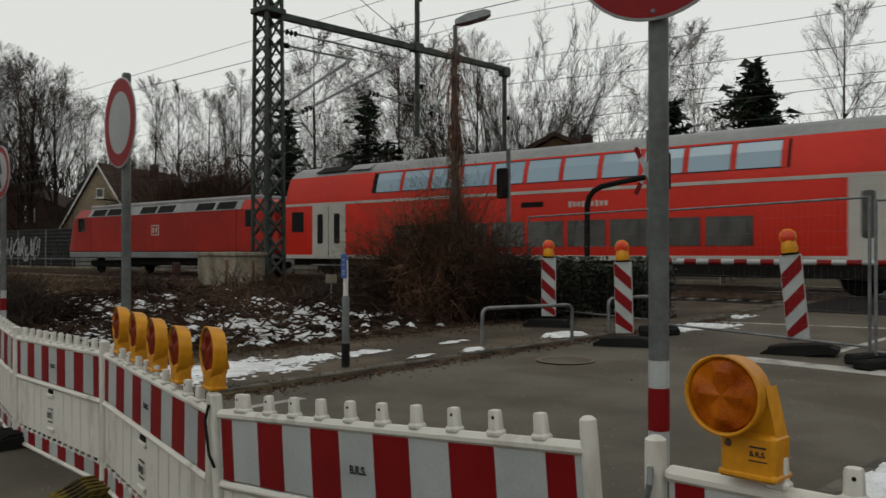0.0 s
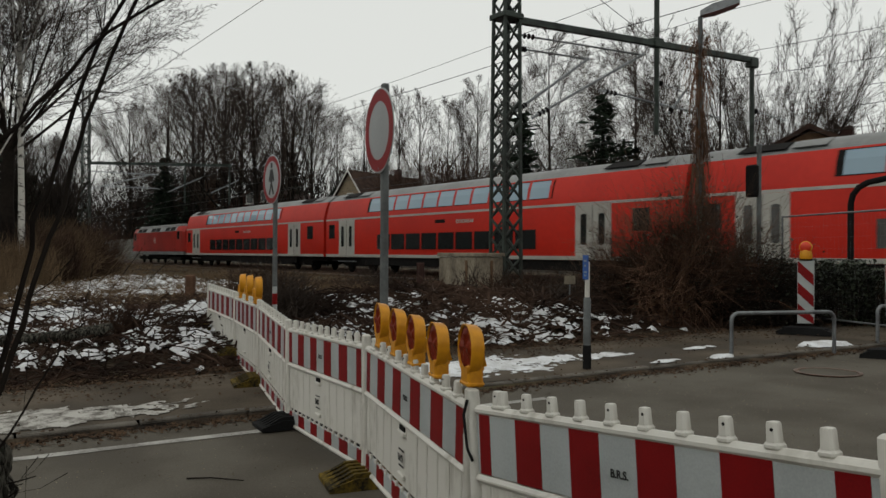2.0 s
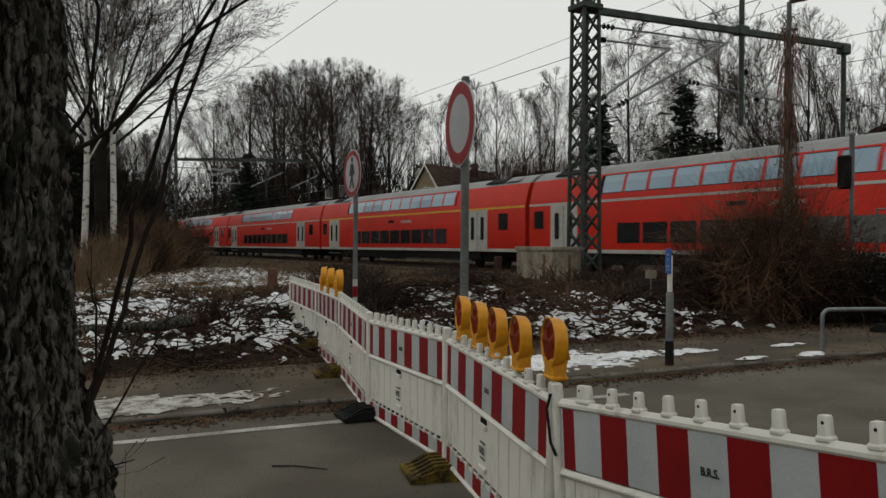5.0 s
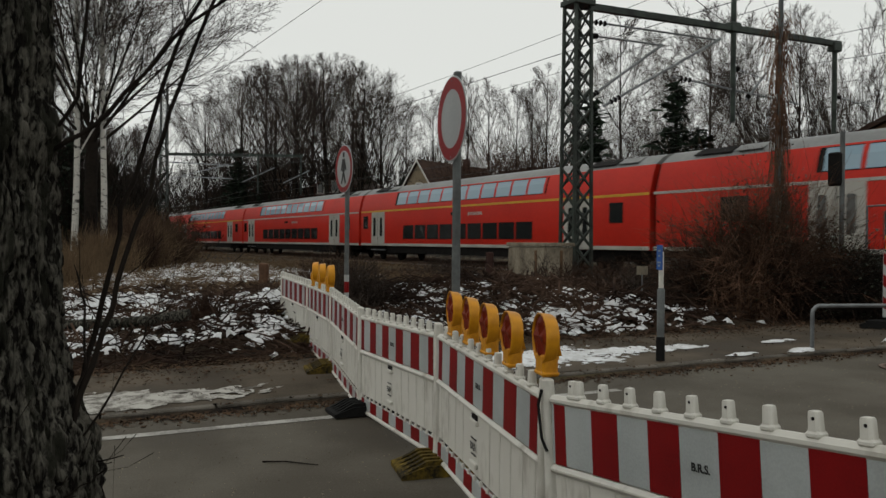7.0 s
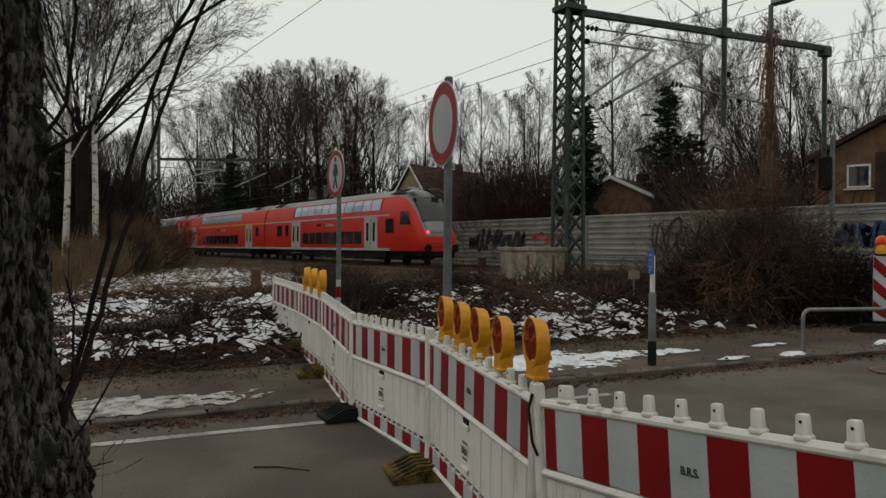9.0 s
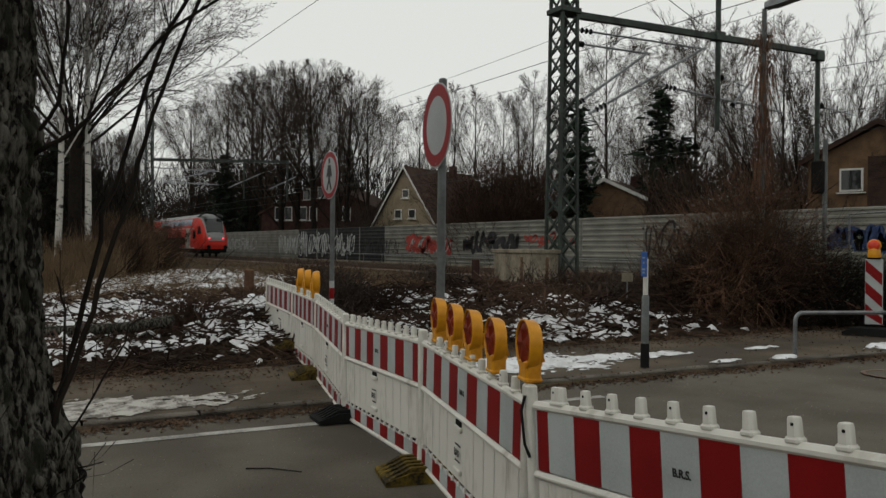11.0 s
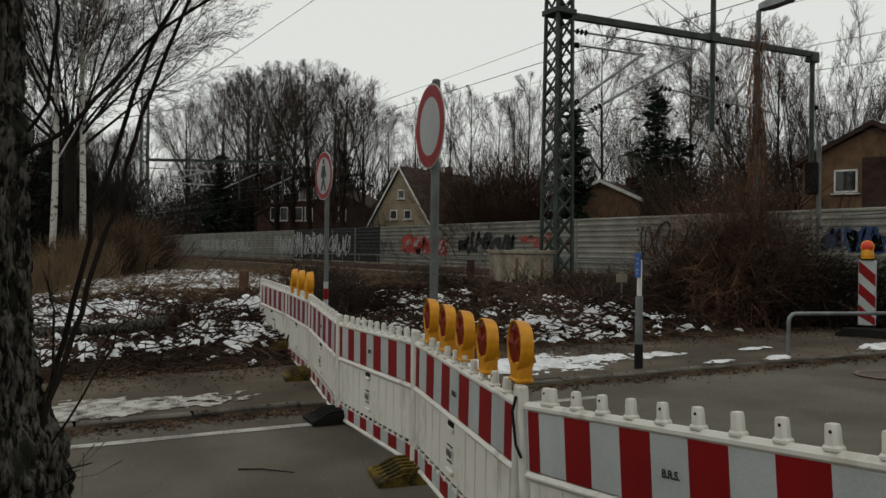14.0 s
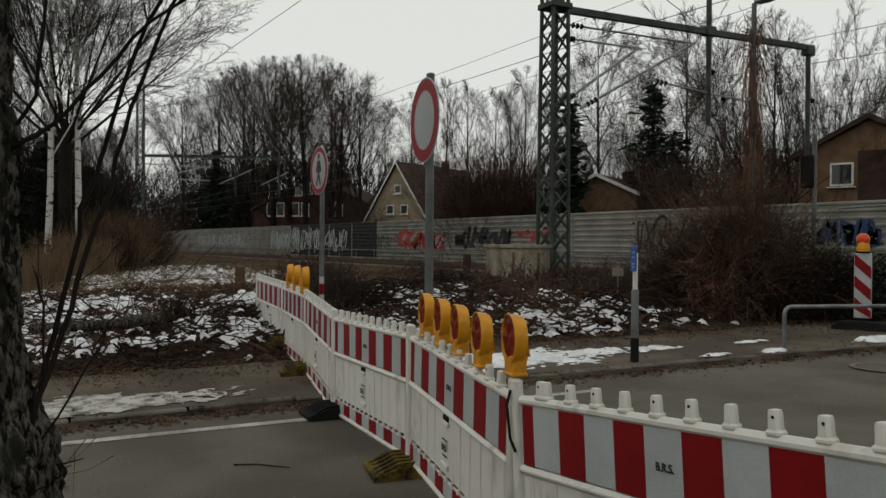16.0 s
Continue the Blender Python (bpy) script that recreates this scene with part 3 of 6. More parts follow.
def litter():
    r = random.Random(8)
    g = G()
    for _ in range(11000):
        y = r.uniform(-2, 16)
        x = kerb_x(y) + (abs(r.gauss(0.0, 0.17)) + 0.02 if r.random() < 0.4 else -2.75 + abs(r.gauss(0, 0.55)) * (1 if r.random() < 0.85 else 2.6))
        z = (road_z(x, y) + 0.006) if x > kerb_x(y) + 0.03 else road_z(x, y) + 0.065
        a, s = r.uniform(0, 6.28), r.uniform(0.008, 0.03)
        c, q = math.cos(a) * s, math.sin(a) * s
        g.add([(x + c, y + q, z + r.uniform(0, 0.02)), (x - q, y + c, z), (x - c, y - q, z + r.uniform(0, 0.025)), (x + q, y - c, z + 0.004)], [(0, 1, 2, 3)])
    tagged(part("dead_leaves", g, M_litter), "brown dead leaves in gutter and on pavement", "leaves", kind="stuff")


litter()


def gutter():
    """Dark silt in the angle between road and kerb, doubling as the kerb's shadow line."""
    g = G()
    ys = steps(-10, 18, 0.12)
    for y in ys:
        w = 0.1 + 0.09 * noise.noise(Vector((y * 0.9, 3, 0))) + 0.07 * noise.noise(Vector((y * 4, 5, 0)))
        x = kerb_x(y)
        g.v += [(x + 0.004, y, road_z(x, y) + 0.03), (x + max(0.02, w), y, road_z(x + w, y) + 0.004)]
    g.f += [(2 * i, 2 * i + 1, 2 * i + 3, 2 * i + 2) for i in range(len(ys) - 1)]
    tagged(part("gutter_silt", g, M_soil), "dark silt and rotten leaves along the kerb, with its shadow line", "dirt", kind="stuff")


gutter()


def grit():
    r = random.Random(9)
    g = G()
    for _ in range(5200):
        y = r.uniform(-3, 13)
        x = r.uniform(kerb_x(y) + 0.1, kerb_r(y))
        s = r.uniform(0.003, 0.009)
        z = road_z(x, y) + 0.002
        a = r.uniform(0, 6)
        c, q = math.cos(a) * s, math.sin(a) * s
        g.add([(x + c, y + q, z), (x - q, y + c, z), (x - c, y - q, z), (x + q, y - c, z), (x, y, z + s)], [(0, 1, 4), (1, 2, 4), (2, 3, 4), (3, 0, 4)])
    tagged(part("grit", g, M_concrete), "pale winter grit scattered on the asphalt", "grit", kind="stuff")


grit()
twig = thing("fallen_twig", pose(-5.75, 2.0, road_z(-5.75, 2.0) + 0.008, 0, 0, 50), "small fallen twig lying on the asphalt", "twig")
part("stem", G().tube([(-0.22, 0, 0), (-0.05, 0.02, 0.006), (0.2, 0, 0)], [0.007, 0.006, 0.003], 5), M_wood, twig)
dung = thing("leaf_clump", pose(-5.3, 2.75, road_z(-5.3, 2.75) + 0.006), "flattened clump of brown leaves on asphalt", "leaves")
part("clump", G().lathe((0, 0, 0), (0, 0, 1), [(0.16, 0), (0.1, 0.012), (0.03, 0.016)], 9), M_twig_r, dung)


# ---- railway ----
bed = G()
for y0, y1, z in ((TRACK_1 - 2.4, TRACK_2 + 2.4, RAIL - 0.2),):
    xs = steps(-420, -80, 20) + steps(-80, 60, 4) + [60, 300]
    bed = sheet(xs, [y0 - 1.0, y0, y0 + 1.2, y0 + 2.4, y0 + 3.6, y1 - 3, y1 - 1.5, y1, y1 + 0.8], lambda x, y: z - (0.35 if y < y0 - 0.5 or y > y1 + 0.5 else 0) + 0.03 * noise.noise(Vector((x, y * 2, 0))))
tagged(part("track_bed", bed, M_ballast, smooth=60), "dark gravel ballast under two tracks", "track bed", kind="structure")
slab = G()
slab.box((-2.6, (TRACK_1 + TRACK_2) / 2, RAIL - 0.09), (6.0, 9.0, 0.15), 0.01)
tagged(part("crossing_slab", slab, M_asphalt), "dark slab of the level crossing", "road", kind="structure")
for yc in (TRACK_1, TRACK_2):
    for s in (-1, 1):
        y = yc + s * 0.7535
        g = G()
        g.prism([(-420, y - 0.07, RAIL - 0.17), (-420, y + 0.07, RAIL - 0.17), (-420, y + 0.012, RAIL - 0.13), (-420, y + 0.012, RAIL - 0.04), (-420, y + 0.036, RAIL - 0.035), (-420, y + 0.036, RAIL - 0.004), (-420, y - 0.036, RAIL - 0.004), (-420, y - 0.036, RAIL - 0.035), (-420, y - 0.012, RAIL - 0.04), (-420, y - 0.012, RAIL - 0.13)], (620, 0, 0))
        rail = tagged(part("rail", g, M_rail), "rusty steel rail with polished head", "rail", kind="structure")
        part("rail_head", G().box((-110, y, RAIL - 0.002), (620, 0.066, 0.006)), M_railtop, rail)
sl = G().box((0, 0, 0), (0.26, 2.6, 0.2), 0.02).mesh("sleeper", M_sleeper)
for yc in (TRACK_1, TRACK_2):
    top = tagged(new("sleepers"), "concrete sleepers half sunk in ballast", "sleepers", kind="structure")
    for i in range(150):
        x = -96 + i * 0.6
        part("sleeper", sl, None, top, at=pose(x, yc, RAIL - 0.265))


# ---- noise wall beyond the tracks ----
def noise_wall():
    top = tagged(new("noise_wall"), "grey ribbed noise barrier with graffiti beside the railway", "noise barrier", kind="structure")
    w = 5.0

    def panel(dark):
        g = G()
        prof = []
        z = 0.55
        while z < 3.4:
            prof += [(0.0, z), (0.0, z + 0.13), (-0.045, z + 0.165), (-0.045, z + 0.245), (0.0, z + 0.28)]
            z += 0.3
        poly = [(0, p[0] - 0.06, p[1]) for p in prof] + [(0, 0.06, 3.48), (0, 0.06, 0.55)]
        g.prism(poly, (w - 0.16, 0, 0))
        return g.mesh("wall_panel", M_barrier_d if dark else M_barrier)

    light, dark = panel(False), panel(True)
    post = G().box((0, 0, 1.8), (0.16, 0.2, 3.5), 0.015).mesh("wall_post", M_post)
    base = G().box((w / 2, -0.08, 0.42), (w - 0.1, 0.2, 0.42), 0.015).mesh("wall_base", M_concrete)
    for i in range(44):
        x = -12 - w * (i + 1)
        part("wall_panel", dark if 10 <= i <= 13 else light, None, top, at=pose(x + 0.08, WALL_Y, 0.04))
        part("wall_post", post, None, top, at=pose(x, WALL_Y, 0))
        part("wall_base", base, None, top, at=pose(x, WALL_Y, 0))
    guard = G()
    guard.tube([(-230, WALL_Y - 0.6, 1.25), (-14, WALL_Y - 0.6, 1.25)], 0.035, 6)
    for i in range(60):
        guard.tube([(-16 - 3.5 * i, WALL_Y - 0.6, 0.3), (-16 - 3.5 * i, WALL_Y - 0.6, 1.25)], 0.03, 5)
    tagged(part("handrail", guard, M_galv), "grey tubular handrail along the noise barrier", "handrail", kind="structure")


noise_wall()


def graffiti(name, x0, x1, z0, z1, material, seed, n, width, label):
    """Loops of sprayed paint on the wall, standing for what cannot be read."""
    r = random.Random(seed)
    g = G()
    Y = WALL_Y - 0.115
    for k in range(n):
        cx, cz = x0 + (x1 - x0) * (k + 0.5) / n + r.uniform(-0.2, 0.2), (z0 + z1) / 2 + r.uniform(-0.15, 0.15)
        a, w, h = r.uniform(0, 6), (x1 - x0) / n * r.uniform(0.4, 0.9), (z1 - z0) * r.uniform(0.25, 0.5)
        f1, f2 = r.choice((1, 1, 2)), r.choice((1, 2, 3))
        pts = []
        for i in range(19):
            t = i / 18 * r.uniform(4.6, 4.7) + a
            pts.append((cx + w * math.cos(f1 * t) * (1 + 0.2 * math.sin(3 * t)), cz + h * math.sin(f2 * t + 0.7)))
        nb = len(g.v)
        for i, p in enumerate(pts):
            q0, q1 = pts[max(0, i - 1)], pts[min(18, i + 1)]
            d = Vector((q1[0] - q0[0], q1[1] - q0[1]))
            d = d.normalized() if d.length > 1e-6 else Vector((1, 0))
            for s in (-1, 1):
                g.v.append((p[0] - d.y * width * s / 2, Y - 0.002 * (k % 5), p[1] + d.x * width * s / 2))
        for i in range(18):
            g.f.append((nb + 2 * i, nb + 2 * i + 1, nb + 2 * i + 3, nb + 2 * i + 2))
    tagged(part(name, g, material), label, "graffiti", kind="structure")


graffiti("graffiti_black", -31.5, -22.5, 1.3, 3.2, M_black, 3, 11, 0.11, "looping black sprayed lines on the barrier")
graffiti("graffiti_black_far", -49.5, -43, 1.5, 2.8, M_black, 4, 12, 0.3, "dense black sprayed lettering shapes")
graffiti("graffiti_red", -58, -51.5, 1.4, 2.6, M_spray_r, 5, 12, 0.34, "red sprayed lettering shapes")
graffiti("graffiti_red_white", -58, -51.5, 1.4, 2.5, M_spray_w, 15, 10, 0.09, "thin white outlines over red paint")
graffiti("graffiti_red_small", -42.5, -37.5, 2.0, 2.7, M_spray_r, 6, 8, 0.1, "thin red sprayed scrawl")
graffiti("graffiti_white", -88, -68, 0.9, 3.3, M_spray_w, 7, 34, 0.16, "white sprayed tangle on dark panels")
graffiti("graffiti_white_far", -118, -96, 1.2, 2.8, M_spray_w, 8, 24, 0.14, "pale sprayed tangle on grey panels")
graffiti("graffiti_blue", -21.4, -18.8, 1.8, 2.7, M_spray_b, 9, 9, 0.28, "blue sprayed lettering shapes")
graffiti("graffiti_dark_grey", -66, -59.5, 1.2, 2.6, M_black, 10, 12, 0.09, "thin dark sprayed scrawl")


# ---- the barrier fence across the road ----
POSTS = [(-12.94, 4.36, 1.216), (-10.96, 4.06, 1.18), (-9.01, 3.62, 1.176), (-7.07, 3.125, 1.101), (-5.09, 2.837, 1.142), (-3.14, 2.32, 1.077), (-1.068, 2.144, 1.256)]


def fence_panel(a, b, text, skip=0, shift=0.0):
    """One plastic barrier panel from post a to post b, 1 m high; local x runs along it, local -y is its front."""
    d = Vector((b[0] - a[0], b[1] - a[1], 0))
    L = d.length
    zb = a[2] - 1.0
    tilt = math.degrees(math.atan2(b[2] - a[2], L))
    m = Matrix.Translation(a) @ pose(0, 0, 0, 0, -tilt, math.degrees(math.atan2(d.y, d.x))) @ Matrix.Translation((0, 0, -1))
    p = thing("plastic_barrier", m, "white plastic road barrier with red and white striped boards", "road barrier", "barrier fence")
    part("top_rail", G().box((L / 2, 0, 0.905), (L - 0.06, 0.05, 0.045), 0.016), M_white, p)
    part("board", G().box((L / 2, 0, 0.755), (L - 0.09, 0.028, 0.27), 0.005), M_foilw, p, "white reflective board")
    part("middle_rail", G().box((L / 2, 0, 0.595), (L - 0.05, 0.055, 0.04), 0.016), M_white, p)
    g = G().box((L / 2, 0.006, 0.4), (L - 0.09, 0.02, 0.38), 0.004)
    part("lower_wall", g, M_white, p)
    rib = G().box((0, 0, 0), (0.022, 0.006, 0.36), 0.0028).mesh("rib", M_white)
    for i in range(11):
        x = 0.12 + (L - 0.24) * i / 10
        if abs(x / L - 0.45) > 0.09:
            part("rib", rib, None, p, at=pose(x, -0.0055, 0.4))
    part("hand_slot", G().box((L * 0.45, -0.012, 0.525), (0.13, 0.024, 0.03), 0.006), M_white, p, "moulded white ledge over a slot")
    part("hand_slot", G().box((L * 0.45, -0.012, 0.27), (0.13, 0.024, 0.03), 0.006), M_white, p)
    part("slot", G().box((L * 0.45, -0.006, 0.555), (0.1, 0.014, 0.03)), M_under, p, "dark open slot")
    part("lower_board", G().box((L / 2, 0, 0.135), (L - 0.09, 0.024, 0.1), 0.004), M_foilw, p)
    part("bottom_rail", G().box((L / 2, 0, 0.065), (L - 0.05, 0.05, 0.035), 0.012), M_white, p)
    stud = G()
    stud.box((0, 0, 0.015), (0.056, 0.048, 0.024), 0.008)
    stud.loft([[(sx * q, sy * q * 0.9, z) for sx, sy in ((-1, -0.6), (-0.6, -1), (0.6, -1), (1, -0.6), (1, 0.6), (0.6, 1), (-0.6, 1), (-1, 0.6))] for z, q in ((0.026, 0.0215), (0.078, 0.0195), (0.085, 0.017), (0.087, 0.01))])
    sm = stud.mesh("stud", M_white, 30)
    hole = G().lathe((0, 0, 0), (0, -1, 0), [(0.0055, 0), (0.0055, 0.003)], 8).mesh("bolt_hole", M_under)
    for i in range(skip, 11):
        sx = L * (0.1 if i == 0 else 0.035 + 0.0865 * i) - shift
        st = part("stud", sm, None, p, at=pose(sx, 0, 0.915))
        if i % 3 != 1:
            part("bolt_hole", hole, None, st, at=pose(0.006, -0.0175, 0.064))
    tooth = G().lathe((0, 0, 0), (0, 0, 1), [(0.012, 0), (0.01, 0.025), (0.004, 0.032)], 8).mesh("tooth", M_white)
    for i in range(16):
        part("tooth", tooth, None, p, at=pose(0.09 + (L - 0.18) * i / 15, -0.014, 0.188))
    for u, w in ((0.0536, 0.042), (0.216, 0.0865), (0.395, 0.085), (0.579, 0.09), (0.765, 0.095), (0.935, 0.05)):
        part("red_stripe", G().box((u * L, 0, 0.755), (w * L, 0.032, 0.268)), M_foilr, p, "red reflective stripe")
        part("red_stripe", G().box((u * L, 0, 0.135), (w * L, 0.028, 0.098)), M_foilr, p, "red reflective stripe")
    for x, r in ((0.0, 0.03), (L - 0.038, 0.026)):
        g = G().lathe((x, 0, 0.05), (0, 0, 1), [(r, 0), (r, 0.9), (r * 0.95, 0.94), (r * 0.5, 0.95)], 14)
        part("end_post", g, M_white, p, smooth=40)
    if text:
        lettering(p, "B.R.S.", pose(L * 0.49, -0.018, 0.738, 90, 0, 0), 0.042)
        lettering(p, "BRS", pose(L * 0.45, -0.02, 0.36, 90, 0, 0), 0.06)
        part("label_bar", G().box((L * 0.45, -0.014, 0.425), (0.1, 0.004, 0.008)), M_ink, p)
        part("label_bar", G().box((L * 0.45, -0.014, 0.33), (0.09, 0.004, 0.008)), M_ink, p)
    return p


def lettering(parent, text, m, size):
    cu = bpy.data.curves.new("lettering", "FONT")
    cu.body, cu.size, cu.extrude, cu.offset = text, size, 0.0006, size * 0.025
    cu.align_x = "CENTER"
    cu.materials.append(M_ink)
    ob = new("lettering", cu)
    ob.parent = parent
    ob.matrix_basis = m
    return ob


def fence_foot(p, lx, material=None):
    """A foot under the panel's post at local x."""
    w = p.matrix_basis @ Vector((lx, 0, 0))
    x, y = w.x, w.y
    z = road_z(x, y) + (0.05 if x < kerb_x(y) else 0.0)
    z = max(z, ground_z(x, y)) if x < kerb_x(y) - 2.4 else z
    f = part("foot", G().prism([(a, -0.19, c) for a, c in ((-0.28, 0.0), (0.3, 0.0), (0.3, 0.03), (0.1, 0.085), (-0.1, 0.085), (-0.28, 0.03))], (0, 0.38, 0)), material or M_foot, p, "black rubber foot" if material else "dirty yellow recycled plastic foot", at=Matrix.Translation((lx + 0.04, -0.02, z - w.z)) @ pose(0, 0, 0, 0, 0, 90))
    rib = G().prism([(-0.27, -0.02, 0.03), (-0.1, -0.02, 0.083), (0.1, -0.02, 0.083), (0.28, -0.02, 0.03), (0.1, -0.02, 0.115), (-0.1, -0.02, 0.115)], (0, 0.035, 0)).mesh("ridge", material or M_foot)
    for i in range(5):
        part("ridge", rib, None, f, at=pose(0, -0.15 + 0.075 * i, 0))


for i in range(6):
    panel = fence_panel(POSTS[i], POSTS[i + 1], i >= 2)
    fence_foot(panel, 0.0, M_rubber if i == 3 else None)
    if i == 5:
        fence_foot(panel, 2.05)
        part("strap", G().tube([(0, -0.035, 0.95), (-0.02, -0.045, 0.88), (0.0, -0.045, 0.73), (0.02, -0.03, 0.67)], 0.007, 6), M_rubber, panel, "black rubber strap")
near_a, near_b = (-0.914, 2.164, 1.222), (1.07, 1.99, 1.24)
panel = fence_panel(near_a, near_b, True, 2, 0.08)
fence_foot(panel, 0.05)
part("hook", G().tube([(0, -0.03, 0.92), (0.01, -0.05, 0.88), (-0.015, -0.05, 0.77), (-0.02, -0.03, 0.76)], 0.009, 6), M_galv, panel, "grey plastic hook")

# ---- warning lamps ----
def warning_lamp(x, y, z, face, size=1.0, text=False):
    """A battery lamp standing at z; face: the angle of the lens's normal about z, from -y."""
    p = thing("warning_lamp", pose(x, y, z, 0, 0, face) @ Matrix.Diagonal((size, size, size, 1)), "yellow plastic warning lamp with round amber lens", "warning lamp", "warning lamps")
    # the head: a deep round hood, drawn down to the box, with the lens set back in it
    zc, yo, xo, down = (0.25, -0.035, -0.055, 1.02) if text else (0.2, 0.005, 0.0, 1.22)
    bx, by, bz = (0.17, 0.11, 0.14) if text else (0.125, 0.085, 0.115)
    part("battery_box", G().box((0.0, 0.03 if text else 0.01, bz / 2), (bx, by, bz), 0.012).box((0.0, 0.03 if text else 0.01, 0.015), (bx + 0.01, by + 0.01, 0.024), 0.008), M_yellow, p)

    def ring(rad, y):
        out = []
        for k in range(32):
            a = 2 * math.pi * k / 32
            cz = math.cos(a)
            out.append((xo + rad * math.sin(a), yo + y, zc + rad * cz * (down if cz < 0 else 1)))
        return out

    g = G()
    back = 0.075 if text else 0.042
    g.loft([ring(0.075, back), ring(0.102, back - 0.005), ring(0.112, back - 0.02), ring(0.117, -0.02), ring(0.12, -0.035), ring(0.115, -0.038), ring(0.109, -0.032), ring(0.106, 0.0)])
    g.box((0, 0.03, (zc + bz) / 2 - 0.03), (0.085, 0.07, zc - bz + 0.02), 0.01)
    if text:  # a broad neck slanting from the head down to the box
        g.prism([(-0.03, 0.075, bz - 0.01), (bx * 0.47, 0.075, bz - 0.01), (xo + 0.124, 0.055, zc - 0.03), (xo + 0.112, 0.05, zc + 0.03), (xo + 0.05, 0.05, zc - 0.09)], (0, -0.075, 0))
    else:
        g.prism([(bx * 0.3, 0.07, bz - 0.01), (bx * 0.48, 0.07, bz - 0.01), (0.112, 0.03, zc), (0.085, 0.03, zc)], (0, -0.055, 0))
    head = part("lamp_head", g, M_yellow, p, smooth=35)
    lens = G()
    rings = [ring(0.108, -0.022)]
    for rad, y in ((0.102, -0.028), (0.07, -0.034), (0.035, -0.037), (0.006, -0.038)):
        rings.append([(q[0], q[1] - (0.011 * math.cos(k * math.pi / 4) * min(1.0, rad / 0.07) if rad < 0.09 else 0), q[2]) for k, q in enumerate(ring(rad, y))])
    part("lens", lens.loft(rings), M_lens if text else M_lens_shaded, head, "dark amber ribbed lens", 20)
    part("screw", G().lathe((-bx * 0.33, 0.03 - by / 2 - 0.001, bz * 0.75), (0, -1, 0), [(0.012, 0), (0.01, 0.004)], 10), M_rail, p)
    if text:
        lettering(p, "B.R.S.", pose(0.035, -0.0265, 0.076, 90, 0, 0), 0.022)
        part("label_bar", G().box((0.035, -0.0265, 0.103), (0.05, 0.003, 0.005)), M_ink, p)
        part("label_bar", G().box((0.035, -0.0265, 0.063), (0.055, 0.003, 0.003)), M_ink, p)
    return p


def on_panel(i, u):
    a, b = POSTS[i], POSTS[i + 1]
    return [a[k] + (b[k] - a[k]) * u for k in range(3)]


for u in (0.17, 0.355, 0.535, 0.73, 0.968):
    x, y, z = on_panel(4, u)
    warning_lamp(x, y + 0.012, z - (0.0 if u > 0.9 else 0.045), -18, 0.93)
for u in (0.28, 0.58, 0.9):
    x, y, z = on_panel(1, u)
    warning_lamp(x, y + 0.02, z - 0.065, 158 + 8 * u)
warning_lamp(-0.637, 2.1, 1.165, -6, 0.82, True)


# ---- road signs ----
def round_sign(p, z, dia, face, ring=0.155):
    """A prohibition disc on its pole; face: turn of its normal about z, from -y."""
    R = dia / 2
    plate = part("plate", G().lathe((0, -0.045, z), (0, -1, 0), [(R, 0), (R, 0.004), (R * 0.985, 0.006)], 40), M_signwhite, p, "round white sign with red border", at=pose(0, 0, 0, 0, 0, face))
    g = G()
    n = 48
    for k in range(n):
        a = 2 * math.pi * k / n
        for rr in (R * 0.965, R * (1 - 2 * ring)):
            g.v.append((rr * math.cos(a), -0.0525, z + rr * math.sin(a)))
    for k in range(n):
        g.f.append((2 * k, 2 * k + 1, 2 * ((k + 1) % n) + 1, 2 * ((k + 1) % n)))
    part("red_border", g, M_signred, plate)
    for s in (-1, 1):
        part("rivet", G().lathe((0, -0.053, z + s * R * 0.9), (0, -1, 0), [(0.008, 0), (0.005, 0.003)], 8), M_galv, plate)
    clamp = G().box((0, 0, z - R * 0.5), (0.09, 0.09, 0.03), 0.008).box((0, 0, z + R * 0.5), (0.09, 0.09, 0.03), 0.008)
    part("clamp", clamp, M_galv, p)
    return plate


def sign_pole(p, h, r, bands=True, band=0.86):
    part("pole", G().lathe((0, 0, 0), (0, 0, 1), [(r, 0), (r, h - 0.01), (r * 0.7, h)], 16), M_signpole, p, smooth=40)
    if bands:
        part("white_band", G().lathe((0, 0, band - 0.14), (0, 0, 1), [(r + 0.001, 0), (r + 0.0015, 0.01), (r + 0.001, 0.37)], 16), M_foilw, p)
        part("red_band", G().lathe((0, 0, band), (0, 0, 1), [(r + 0.002, 0), (r + 0.0025, 0.01), (r + 0.002, 0.14)], 16), M_foilr, p)
        part("base_plate", G().box((0, 0, 0.05), (0.34, 0.34, 0.1), 0.03), M_rubber, p)


